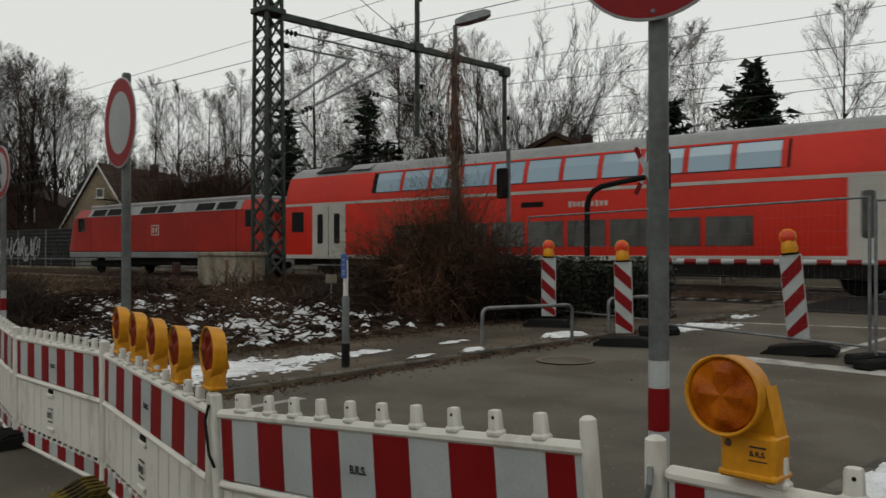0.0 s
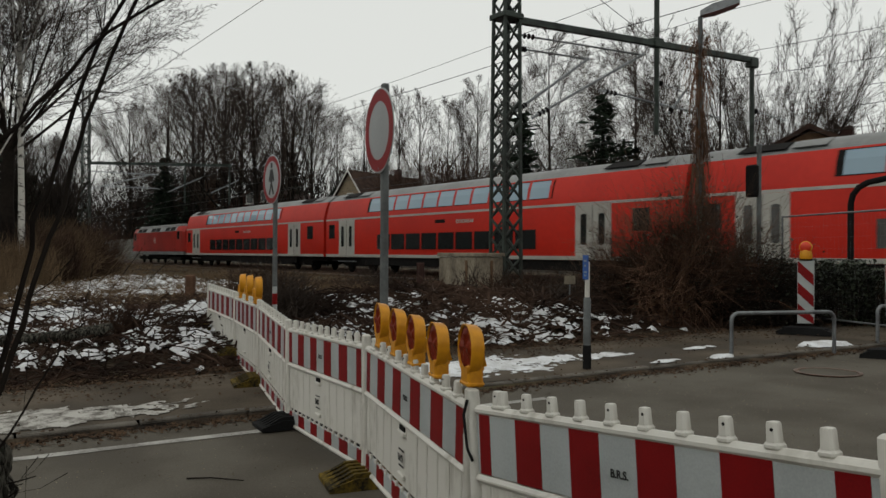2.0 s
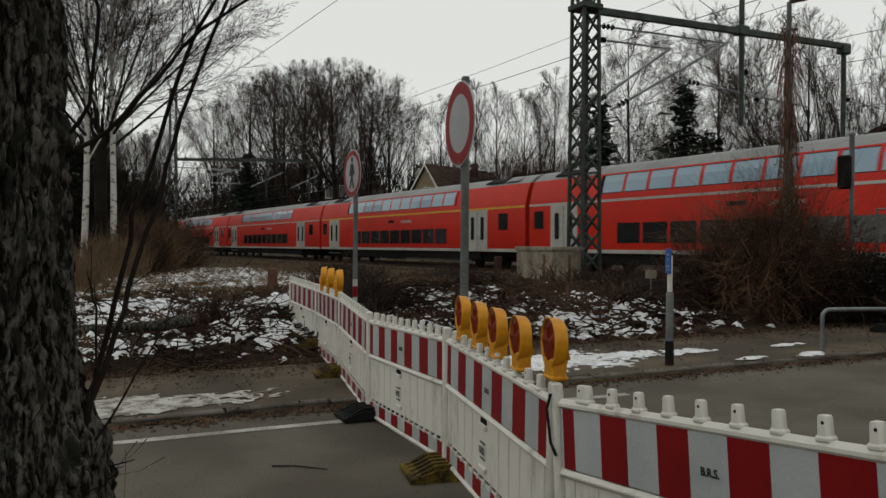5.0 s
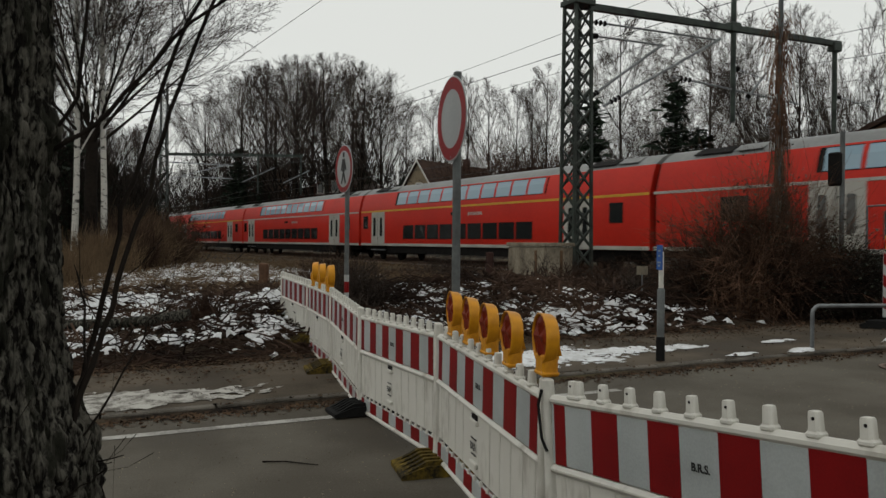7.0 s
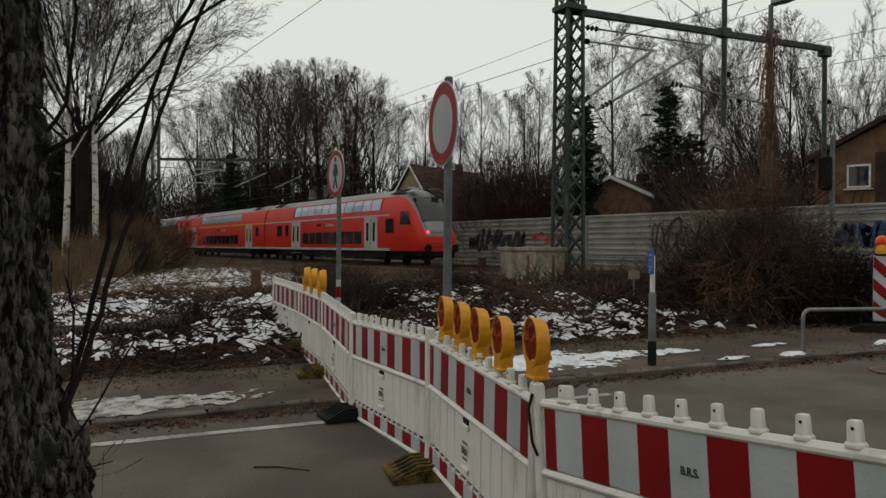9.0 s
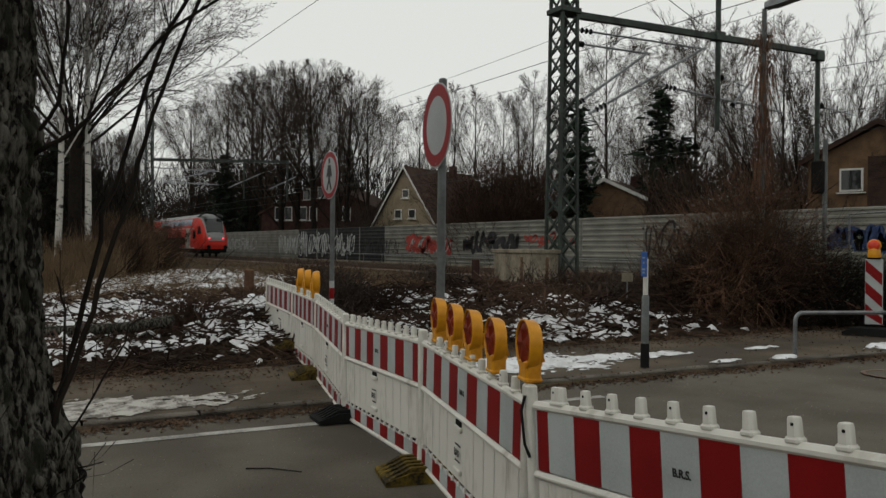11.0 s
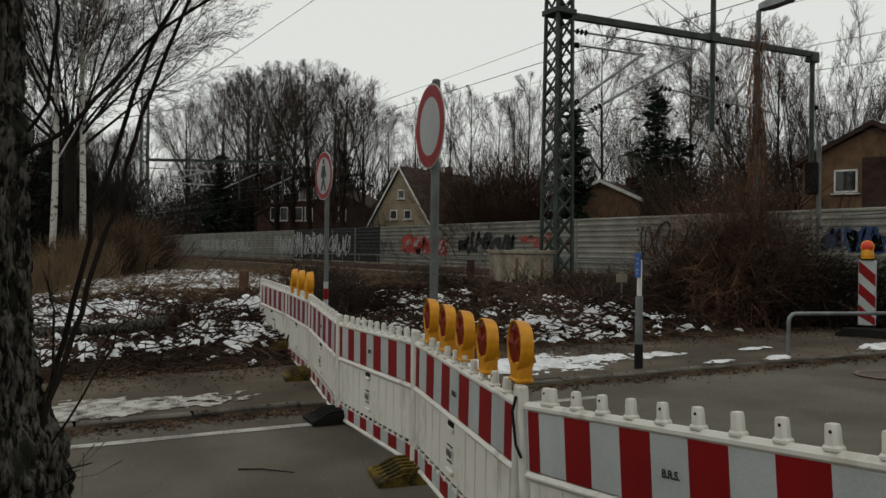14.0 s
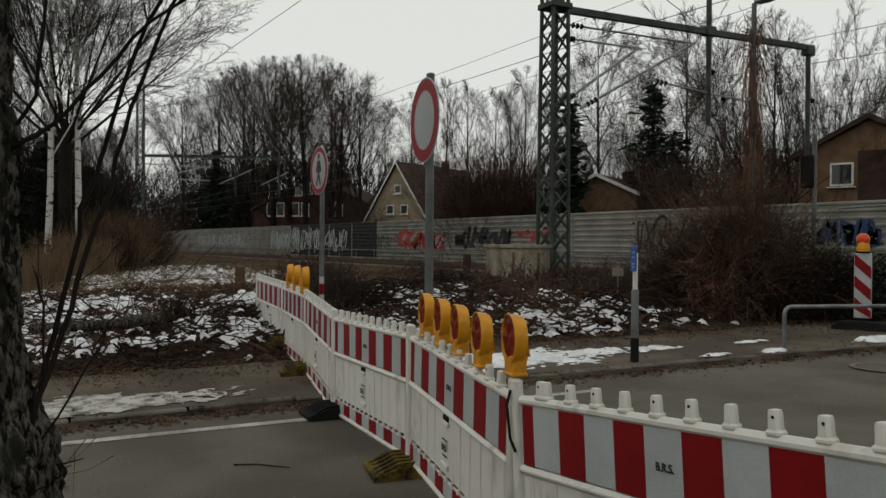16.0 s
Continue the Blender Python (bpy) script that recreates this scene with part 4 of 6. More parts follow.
s1 = thing("no_entry_sign", pose(-5.62, 3.28, road_z(-5.62, 3.28)), "round red-bordered white prohibition sign on grey pole", "traffic sign")
sign_pole(s1, 2.9, 0.033)
round_sign(s1, 2.53, 0.66, -10)
s2 = thing("pedestrian_sign", pose(-10.0, 4.22, ground_z(-10.0, 4.22)), "round no-pedestrians sign on a grey pole", "traffic sign")
sign_pole(s2, 2.75, 0.03)
pl = round_sign(s2, 2.45, 0.62, -2, 0.12)
for x0, z0, x1, z1, w in ((0, 2.58, 0, 2.42, 0.1), (0.015, 2.44, -0.075, 2.26, 0.045), (-0.015, 2.44, 0.07, 2.26, 0.045), (-0.03, 2.57, -0.085, 2.43, 0.034), (0.03, 2.57, 0.085, 2.43, 0.034), (0, 2.6, 0, 2.665, 0.062)):
    d = Vector((x1 - x0, 0, z1 - z0)).normalized()
    q = Vector((-d.z, 0, d.x)) * w / 2
    a, b = Vector((x0, -0.0535, z0)), Vector((x1, -0.0535, z1))
    part("symbol_bar", G().prism([a - q, a + q, b + q, b - q], (0, -0.001, 0)), M_ink, pl)
s3 = thing("no_entry_sign", pose(-1.13, 2.64, 0.17), "round red-bordered prohibition sign on stout grey pole", "traffic sign")
sign_pole(s3, 3.2, 0.033, band=0.96)
round_sign(s3, 2.60, 0.6, 6)

bp = thing("parking_post", pose(-7.5, 7.27, pave_z(-7.5, 7.27)), "short post with small blue sign, grey below and white above", "post")
part("lower_post", G().lathe((0, 0, 0), (0, 0, 1), [(0.045, 0), (0.045, 0.86), (0.03, 0.88)], 14), M_signpole, bp, smooth=40)
part("black_sleeve", G().lathe((0, 0, 0.0), (0, 0, 1), [(0.052, 0), (0.052, 0.28), (0.046, 0.29)], 14), M_rubber, bp)
part("upper_post", G().lathe((0, 0, 0.88), (0, 0, 1), [(0.03, 0), (0.03, 0.43), (0.02, 0.44)], 12), M_white, bp, smooth=40)
plate = part("plate", G().box((0.04, -0.04, 1.25), (0.16, 0.01, 0.3), 0.003), M_blue, bp, "small blue plate", at=pose(0, 0, 0, 0, 0, -20))
for z, w in ((1.33, 0.07), (1.27, 0.05), (1.19, 0.09), (1.15, 0.06)):
    part("white_bar", G().box((0.04, -0.046, z), (w, 0.003, 0.02)), M_signwhite, plate)


# ---- tubular hoops beside the pavement ----
def hoop(x0, y0, x1, y1, h):
    z = pave_z(x0, y0)
    p = thing("hoop_barrier", pose(x0, y0, z, 0, 0, math.degrees(math.atan2(y1 - y0, x1 - x0))), "galvanised tubular hoop set in the pavement", "hoop barrier", "hoop barriers")
    L = math.hypot(x1 - x0, y1 - y0)
    pts = [(0, 0, -0.1), (0, 0, h - 0.1)] + [(0.1 - 0.1 * math.cos(a), 0, h - 0.1 + 0.1 * math.sin(a)) for a in (0.5, 1.1)] + [(0.1, 0, h), (L - 0.1, 0, h)]
    pts += [(L - 0.1 + 0.1 * math.sin(a), 0, h - 0.1 + 0.1 * math.cos(a)) for a in (0.5, 1.1)] + [(L, 0, h - 0.1), (L, 0, -0.1)]
    part("tube", G().tube(pts, 0.027, 10), M_galv, p, smooth=50)


hoop(-7.15, 9.62, -6.60, 11.17, 0.57)
hoop(-6.7, 12.5, -6.5, 14.2, 0.55)


# ---- striped beacons ----
def beacon(x, y, ang, s=1.0, tilt=0.0):
    p = thing("traffic_beacon", pose(x, y, road_z(x, y) + (0.05 if x < kerb_x(y) else 0), 0, tilt, ang) @ Matrix.Diagonal((s, s, s, 1)), "red and white striped beacon with lamp on rubber foot", "traffic beacon", "traffic beacons")
    g = G()
    poly = [(-0.42, -0.2, 0), (0.42, -0.2, 0), (0.42, -0.2, 0.05), (0.25, -0.2, 0.12), (-0.25, -0.2, 0.12), (-0.42, -0.2, 0.05)]
    part("foot", g.prism(poly, (0, 0.4, 0)), M_rubber, p)
    for sx in (-1, 1):
        part("grip", G().box((sx * 0.3, 0, 0.1), (0.08, 0.3, 0.03), 0.01), M_rubber, p)
    part("blade", G().box((0, 0, 0.68), (0.25, 0.05, 1.02), 0.012), M_foilw, p)
    for k in range(3):
        z = 0.25 + 0.34 * k
        lo, hi = max(0.18, z - 0.11), z
        w = -0.118 if tilt < -3 else 0.118
        part("stripe", G().prism([(-w, -0.0262, z + 0.07), (-w, -0.0262, z + 0.25), (w, -0.0262, z + 0.03), (w, -0.0262, max(0.175, z - 0.15))], (0, -0.003, 0)), M_foilr, p, "slanting red reflective stripe")
    part("top_cap", G().box((0, 0, 1.2), (0.2, 0.09, 0.03), 0.01), M_under, p)
    lamp = part("lamp_body", G().lathe((0, 0, 1.21), (0, 0, 1), [(0.09, 0), (0.1, 0.05), (0.085, 0.12), (0.07, 0.16)], 16).lathe((0, 0.05, 1.4), (0, -1, 0), [(0.06, 0), (0.095, 0.02), (0.098, 0.09), (0.088, 0.1)], 20), M_yellow, p, "yellow lamp housing", 40)
    part("lens", G().lathe((0, -0.045, 1.4), (0, -1, 0), [(0.088, 0), (0.075, 0.022), (0.03, 0.034)], 20), M_lens_r, lamp, "orange-red lens", 50)


beacon(-8.0, 12.7, 25, 1.03)
beacon(-5.85, 11.45, 20, 1.06, -1.5)
beacon(-3.5, 12.05, 10, 1.16, -5.5)


# ---- mesh fence panels ----
def mesh_fence(x0, y0, x1, y1, h=2.0):
    L = math.hypot(x1 - x0, y1 - y0)
    z = max(road_z(x0, y0), road_z(x1, y1)) + 0.08
    p = thing("site_fence", pose(x0, y0, z, 0, 0, math.degrees(math.atan2(y1 - y0, x1 - x0))), "galvanised wire mesh site fence panel on feet", "site fence", "site fence panels")
    for x in (0.0, L):
        part("upright", G().tube([(x, 0, -0.06), (x, 0, h)], 0.021, 8), M_galv, p)
        part("foot", G().box((x, 0, -0.02), (0.24, 0.7, 0.13), 0.03), M_rubber, p)
    for zz in (0.12, h - 0.02):
        part("cross_tube", G().tube([(0, 0, zz), (L, 0, zz)], 0.017, 8), M_galv, p)
    g = G()
    n = int(L / 0.1)
    for i in range(1, n):
        g.tube([(L * i / n, 0, 0.12), (L * i / n, 0, h - 0.02)], 0.0007, 3, False)
    for k in range(1, 9):
        g.tube([(0, 0, 0.12 + (h - 0.14) * k / 9), (L, 0, 0.12 + (h - 0.14) * k / 9)], 0.001, 3, False)
    part("mesh", g, M_galv, p)


mesh_fence(-9.6, 14.45, -6.05, 13.0)
mesh_fence(-6.0, 12.95, -2.48, 11.4)
mesh_fence(-2.4, 11.35, 1.0, 10.5)


# ---- level crossing gear ----
gate = thing("crossing_gate", pose(-9.3, 19.2, 0.45), "red and white level crossing boom, lowered", "crossing gate")
part("machine_box", G().box((0, 0, 0.5), (0.5, 0.6, 1.0), 0.04), M_tgrey, gate)
part("boom", G().tube([(0.2, -0.1, 1.05), (9.4, -0.1, 1.05)], [0.07, 0.045], 10), M_foilw, gate, smooth=60)
for i in range(15):
    x = 0.6 + 0.6 * i
    r = 0.0715 - 0.025 * x / 9.2
    part("red_band", G().tube([(x - 0.16, -0.1, 1.05), (x + 0.14, -0.1, 1.05)], r + 0.002, 10), M_foilr, gate)
cross = thing("saltire_sign", pose(-8.0, 16.65, road_z(-8.0, 16.65)), "red and white level crossing saltire on grey post", "crossing sign")
part("post", G().tube([(0, 0, 0), (0, 0, 3.9)], 0.05, 10), M_signpole, cross)
for s in (-1, 1):
    arm = part("arm", G().box((0, -0.06, 0), (1.2, 0.02, 0.13), 0.005), M_foilw, cross, at=pose(0, 0, 3.05, 0, 58 * s, -18))
    for e in (-1, 1):
        part("red_end", G().box((e * 0.46, -0.061, 0), (0.28, 0.024, 0.128), 0.004), M_foilr, arm)
light = part("signal_head", G().box((0.32, 0.05, 3.0), (0.3, 0.12, 0.8), 0.03), M_under, cross)
boomarm = thing("signal_gantry", pose(-8.75, 15.35, road_z(-8.75, 15.35)), "black curved pipe carrying the crossing signal", "signal gantry")
pts = [(0, 0, 0), (0, 0, 2.3)] + [(0.4 - 0.4 * math.cos(a), 0.2 * (1 - math.cos(a)), 2.3 + 0.42 * math.sin(a)) for a in (0.4, 0.8, 1.2, 1.5)] + [(0.6, 0.45, 2.8), (0.85, 0.9, 2.9)]
part("pipe", G().tube(pts, 0.06, 10), M_under, boomarm, smooth=50)
sig = thing("railway_signal", pose(-9.9, 14.0, base_z(-9.9, 14)), "slim dark signal box seen from behind on a post", "signal")
part("post", G().tube([(0.1, 0, 0), (0.1, 0, 3.45)], 0.045, 8), M_signpole, sig)
part("head", G().box((0, -0.06, 2.75), (0.24, 0.16, 0.62), 0.03), M_under, sig)


# ---- street lamp wrapped in creeper ----
LP = (-10.55, 13.2)
lamp = thing("street_lamp", pose(LP[0], LP[1], base_z(*LP)), "grey street lamp overgrown with bare red creeper", "street lamp")
part("pole", G().tube([(0, 0, 0), (0, 0, 3.0), (0, 0, 5.95)], [0.07, 0.06, 0.045], 10), M_signpole, lamp, smooth=50)
g = G()
g.loft([[(0.0 + 0.0, -0.1, 5.95), (0.0, 0.1, 5.95), (0.0, 0.09, 6.05), (0.0, -0.09, 6.05)], [(0.25, -0.16, 5.98), (0.25, 0.16, 5.98), (0.25, 0.13, 6.16), (0.25, -0.13, 6.16)], [(0.6, -0.15, 6.08), (0.6, 0.15, 6.08), (0.6, 0.11, 6.24), (0.6, -0.11, 6.24)], [(0.72, -0.08, 6.14), (0.72, 0.08, 6.14), (0.72, 0.06, 6.22), (0.72, -0.06, 6.22)]])
part("lamp_head", g, M_galv, lamp, "grey lamp housing", 40, at=pose(0, 0, 0, 0, 0, 35))
r = random.Random(12)
g = G()
for k in range(420):
    z0 = r.uniform(0.3, 5.6)
    a = r.uniform(0, 6.28)
    w = 0.1 + 0.25 * max(0, (z0 - 4.3) / 1.4) + 0.12 * max(0, (3 - z0) / 3)
    pts, x, y, z = [], 0.06 * math.cos(a), 0.06 * math.sin(a), z0
    for i in range(6):
        pts.append((x, y, z))
        x += math.cos(a) * w * r.uniform(0.1, 0.45)
        y += math.sin(a) * w * r.uniform(0.1, 0.45)
        z += (0.12 - 0.1 * i) * r.uniform(0.6, 1.4)
        a += r.gauss(0, 0.5)
    g.tube(pts, [0.009, 0.008, 0.007, 0.006, 0.005, 0.003], 3, False)
for k in range(5):
    a = k * 1.3
    g.tube([(0.07 * math.cos(a + i * 0.35), 0.07 * math.sin(a + i * 0.35), 0.3 + i * 0.36) for i in range(15)], 0.009, 4, False)
part("creeper", g, M_creeper, lamp, "bare reddish creeper stems")

# ---- concrete cabinet at the mast's foot ----
cab = thing("concrete_cabinet", pose(-21.15, 15.45, 0.3), "weathered concrete cable cabinet with flat lid", "cabinet")
part("body", G().box((0, 0, 0.65), (1.9, 1.1, 1.3), 0.02), M_concrete, cab)
part("lid", G().box((0, 0, 1.37), (2.0, 1.2, 0.12), 0.02), M_concrete, cab)
part("front_groove", G().box((0.55, -0.555, 0.62), (0.12, 0.03, 1.15), 0.005), M_brick, cab)
part("side_groove", G().box((0.955, 0.1, 0.62), (0.03, 0.1, 1.15), 0.005), M_brick, cab)


# ---- catenary masts ----
def lattice_mast(p, h, w0, w1):
    for sx in (-1, 1):
        for sy in (-1, 1):
            g = G()
            g.tube([(sx * w0 / 2, sy * w0 / 2, 0), (sx * w1 / 2, sy * w1 / 2, h)], 0.065, 4)
            part("leg", g, M_green, p)
    n = int(h / 0.62)
    wd = lambda z: w0 + (w1 - w0) * z / h
    for side in range(4):
        for i in range(n):
            g = G()
            z0, z1 = h * i / n, h * (i + 1) / n
            a0, a1 = wd(z0) / 2, wd(z1) / 2
            for s in (-1, 1):
                P0, P1 = (-s * a0, -a0, z0), (s * a1, -a1, z1)
                c, q = [(1, 0), (0, 1), (-1, 0), (0, -1)][side]
                g.tube([(P0[0] * c - P0[1] * q, P0[0] * q + P0[1] * c, z0), (P1[0] * c - P1[1] * q, P1[0] * q + P1[1] * c, z1)], 0.036, 4)
            part("lacing", g, M_green, p)


mast = thing("catenary_mast", pose(-21.4, 17.05, 0.3), "grey-green lattice catenary mast with cross arm", "catenary mast")
lattice_mast(mast, 12.2, 0.72, 0.56)
part("collar", G().box((0, 0, 9.15), (0.82, 0.82, 0.18), 0.02), M_green, mast)
part("foundation", G().box((0, 0, 0.1), (1.2, 1.2, 0.5), 0.05), M_concrete, mast)
part("cross_arm", G().tube([(0, 0.3, 9.12), (0, 13.3, 9.5)], 0.15, 4), M_green, mast)
part("stay_rod", G().tube([(0, 0.3, 12.0), (0, 7.0, 9.4)], 0.014, 5), M_wire, mast)
for y, top, low in ((7.2, 11.2, 5.9), (13.0, 9.6, 4.2)):
    part("drop_post", G().tube([(0, y, low), (0, y, top)], 0.1, 8), M_green, mast, smooth=50)
    part("bracket", G().box((0, y, 9.35), (0.34, 0.5, 0.36), 0.03), M_green, mast)
part("top_insulator", G().tube([(0, 7.05, 11.2), (0, 7.05, 11.6)], 0.06, 8).tube([(0, 7.4, 11.2), (0, 7.4, 11.55)], 0.06, 8), M_under, mast)


def strut(y0, z0, y1, z1, r=0.05):
    g = G().tube([(0, y0, z0), (0, y1, z1)], r, 7)
    part("cantilever", g, M_galv, mast)
    ins = G()
    for t in (0.06, 0.09, 0.12):
        q = (0, y0 + (y1 - y0) * t, z0 + (z1 - z0) * t)
        ins.lathe(q, (0, y1 - y0, z1 - z0), [(0.05, -0.05), (0.1, 0), (0.05, 0.05)], 10)
    part("insulator", ins, M_under, mast)


strut(0.4, 6.1, 3.7, 8.3)
strut(1.1, 5.95, 6.5, 8.85)
strut(0.4, 8.65, 6.4, 8.8, 0.035)
strut(0.4, 8.2, 3.6, 8.27, 0.035)
strut(4.2, 7.25, 10.9, 6.9, 0.035)
strut(7.9, 6.8, 9.0, 7.9)
strut(13.0, 7.4, 15.5, 7.2, 0.025)
strut(7.2, 7.9, 9.3, 7.6, 0.02)

far_mast = thing("catenary_mast", pose(-87.2, 17.0, 0.3), "distant lattice catenary mast with cross arm", "catenary mast")
lattice_mast(far_mast, 17.2, 0.8, 0.6)
part("cross_arm", G().tube([(0, 0.3, 10.1), (0, 14.7, 10.75)], 0.2, 4), M_green, far_mast)
part("top_arm", G().tube([(0, -0.6, 17.1), (0, 3.2, 17.3)], 0.07, 5), M_green, far_mast)
for y0, z0, y1, z1 in ((0.3, 7.5, 6.5, 9.4), (0.3, 9.3, 7, 9.3), (8.0, 7.6, 11.5, 9.3), (12.5, 7.7, 15.5, 9.2), (1.5, 7.9, 7.0, 7.9)):
    part("cantilever", G().tube([(0, y0, z0), (0, y1, z1)], 0.06, 5), M_galv, far_mast)
for y in (9.7, 14.5):
    part("drop_post", G().tube([(0, y, 6.5), (0, y, 10.6)], 0.11, 6), M_green, far_mast)


def wire(y, z, r=0.011, sag=0.5, x0=-87, x1=-21.4, x2=44):
    g = G()
    pts = []
    for a, b in ((-190, x0), (x0, x1), (x1, x2), (x2, 110)):
        for i in range(12):
            t = i / 12
            pts.append((a + (b - a) * t, y, z - sag * 4 * t * (1 - t)))
    g.tube(pts, r, 4)
    tagged(part("overhead_wire", g, M_wire), "thin dark overhead wire", "wire", "overhead wires")


for y in (TRACK_1, TRACK_2):
    wire(y, RAIL + 5.5, 0.011, 0.0)
    wire(y, RAIL + 7.2, 0.011, 0.9)
wire(17.0, 8.0, 0.012, 0.15)
wire(24.2, 11.9, 0.012, 0.6)
wire(30.2, 10.2, 0.012, 0.6)
wire(28.5, 11.6, 0.012, 0.5)
wire(12.0, 11.3, 0.012, 0.2)


# ---- the train ----
def section(zb=0.87, zt=4.62, hw=1.4):
    """The body's cross section (y, z above the rail), from the near foot over the roof to the far foot."""
    half = [(-hw + 0.03, zb), (-hw, zb + 0.12), (-hw, 3.1), (-hw + 0.05, 3.3), (-hw + 0.16, 3.8), (-hw + 0.3, 4.16)]
    roof = [(-hw + 0.36, 4.2), (-hw + 0.62, 4.42), (-0.45, 4.58), (0, zt)]
    return half, roof


def wall_y(z):
    """The near wall's y at a height above the rail."""
    pts = section()[0]
    for (y0, z0), (y1, z1) in zip(pts, pts[1:]):
        if z0 <= z <= z1:
            return y0 + (y1 - y0) * (z - z0) / (z1 - z0)
    return pts[-1][0]


def bogie(p, x):
    b = part("bogie", G().box((x, 0, 0.55), (3.4, 2.2, 0.28), 0.05).box((x, -1.0, 0.5), (2.9, 0.16, 0.3), 0.04).box((x, 1.0, 0.5), (2.9, 0.16, 0.3), 0.04), M_under, p)
    for dx in (-1.25, 1.25):
        for s in (-1, 1):
            part("wheel", G().lathe((x + dx, s * 0.7, 0.46), (0, s, 0), [(0.47, -0.02), (0.46, 0.05), (0.4, 0.09), (0.15, 0.11)], 20), M_under, b)


def sheet_on_wall(x0, x1, z0, z1, side, off):
    """A plate that follows the wall's profile between two heights, off metres proud of it."""
    zs = [z0] + [z for y, z in section()[0] if z0 < z < z1] + [z1]
    outer = [(x0, side * (-wall_y(z) + off), z) for z in zs]
    inner = [(x0, side * (-wall_y(z) - 0.01), z) for z in zs[::-1]]
    return G().prism(outer + inner, (x1 - x0, 0, 0))


def pane(p, x0, x1, z0, z1, material, label, side=-1, name="window_pane"):
    """A pane a little proud of the wall, following its slope."""
    g = sheet_on_wall(x0, x1, z0, z1, side, 0.02)
    return part(name, g, material, p, label)


NOSE = ((0.0, 0.1, 0.25, 0.45, 0.7, 1.0, 1.5, 2.0, 2.6, 3.4), (1.75, 2.1, 2.38, 2.7, 3.12, 3.55, 4.06, 4.38, 4.56, 4.62), (0.72, 0.8, 0.84, 0.87, 0.895, 0.92, 0.955, 0.98, 0.995, 1.0))


def nose_point(L, x, y, z):
    """Draws a point of the plain section in towards the rounded cab end."""
    d = max(0.0, L - x)
    top, k = float(np.interp(d, NOSE[0], NOSE[1])), float(np.interp(d, NOSE[0], NOSE[2]))
    return (x, y * k, 0.87 + (z - 0.87) * (top - 0.87) / (4.62 - 0.87))


def car_body(p, L, nose):
    """The shell from x = 0 to L; nose: its far end is a rounded driving cab."""
    half, roof = section()
    shell, lid = G(), G()
    xs = [0.12, 0.5] + [L * k / 8 for k in range(1, 7)] + ([L - d for d in (3.4, 2.9, 2.4, 2.0, 1.6, 1.3, 1.0, 0.8, 0.6, 0.4, 0.25, 0.12, 0.03)] if nose else [L * 7 / 8, L - 0.5, L - 0.12])
    bend = (lambda q: nose_point(L, *q)) if nose else (lambda q: q)
    rings, rr = [], []
    for x in xs:
        ring = [(x, y, z) for y, z in half]
        rings.append([bend(q) for q in ring + [(x, -y, z) for x, y, z in ring[::-1]]])
        r1 = [(x, half[-1][0], half[-1][1])] + [(x, y, z) for y, z in roof]
        rr.append([bend(q) for q in r1 + [(x, -y, z) for x, y, z in r1[::-1][1:]]])
    shell.loft(rings)
    part("body", shell, M_red, p, smooth=35)
    lid.loft(rr)
    part("roof", lid, M_tgrey, p, "grey ribbed roof", 35)


def nose_plate(L, d0, d1, reach, off):
    """A plate lying off metres proud of the cab's rounded front, from d0 to d1 behind its tip."""
    rings = []
    for i in range(9):
        d = d0 + (d1 - d0) * i / 8
        row = [nose_point(L, L - d, reach * t, 4.62 - 0.12 * abs(t) ** 2.5) for t in (-1, -0.6, -0.2, 0.2, 0.6, 1)]
        rings.append([(a + off * 0.8, b, c + off * 0.7) for a, b, c in row] + [(a - 0.05, b, c - 0.05) for a, b, c in row[::-1]])
    return G().loft(rings)


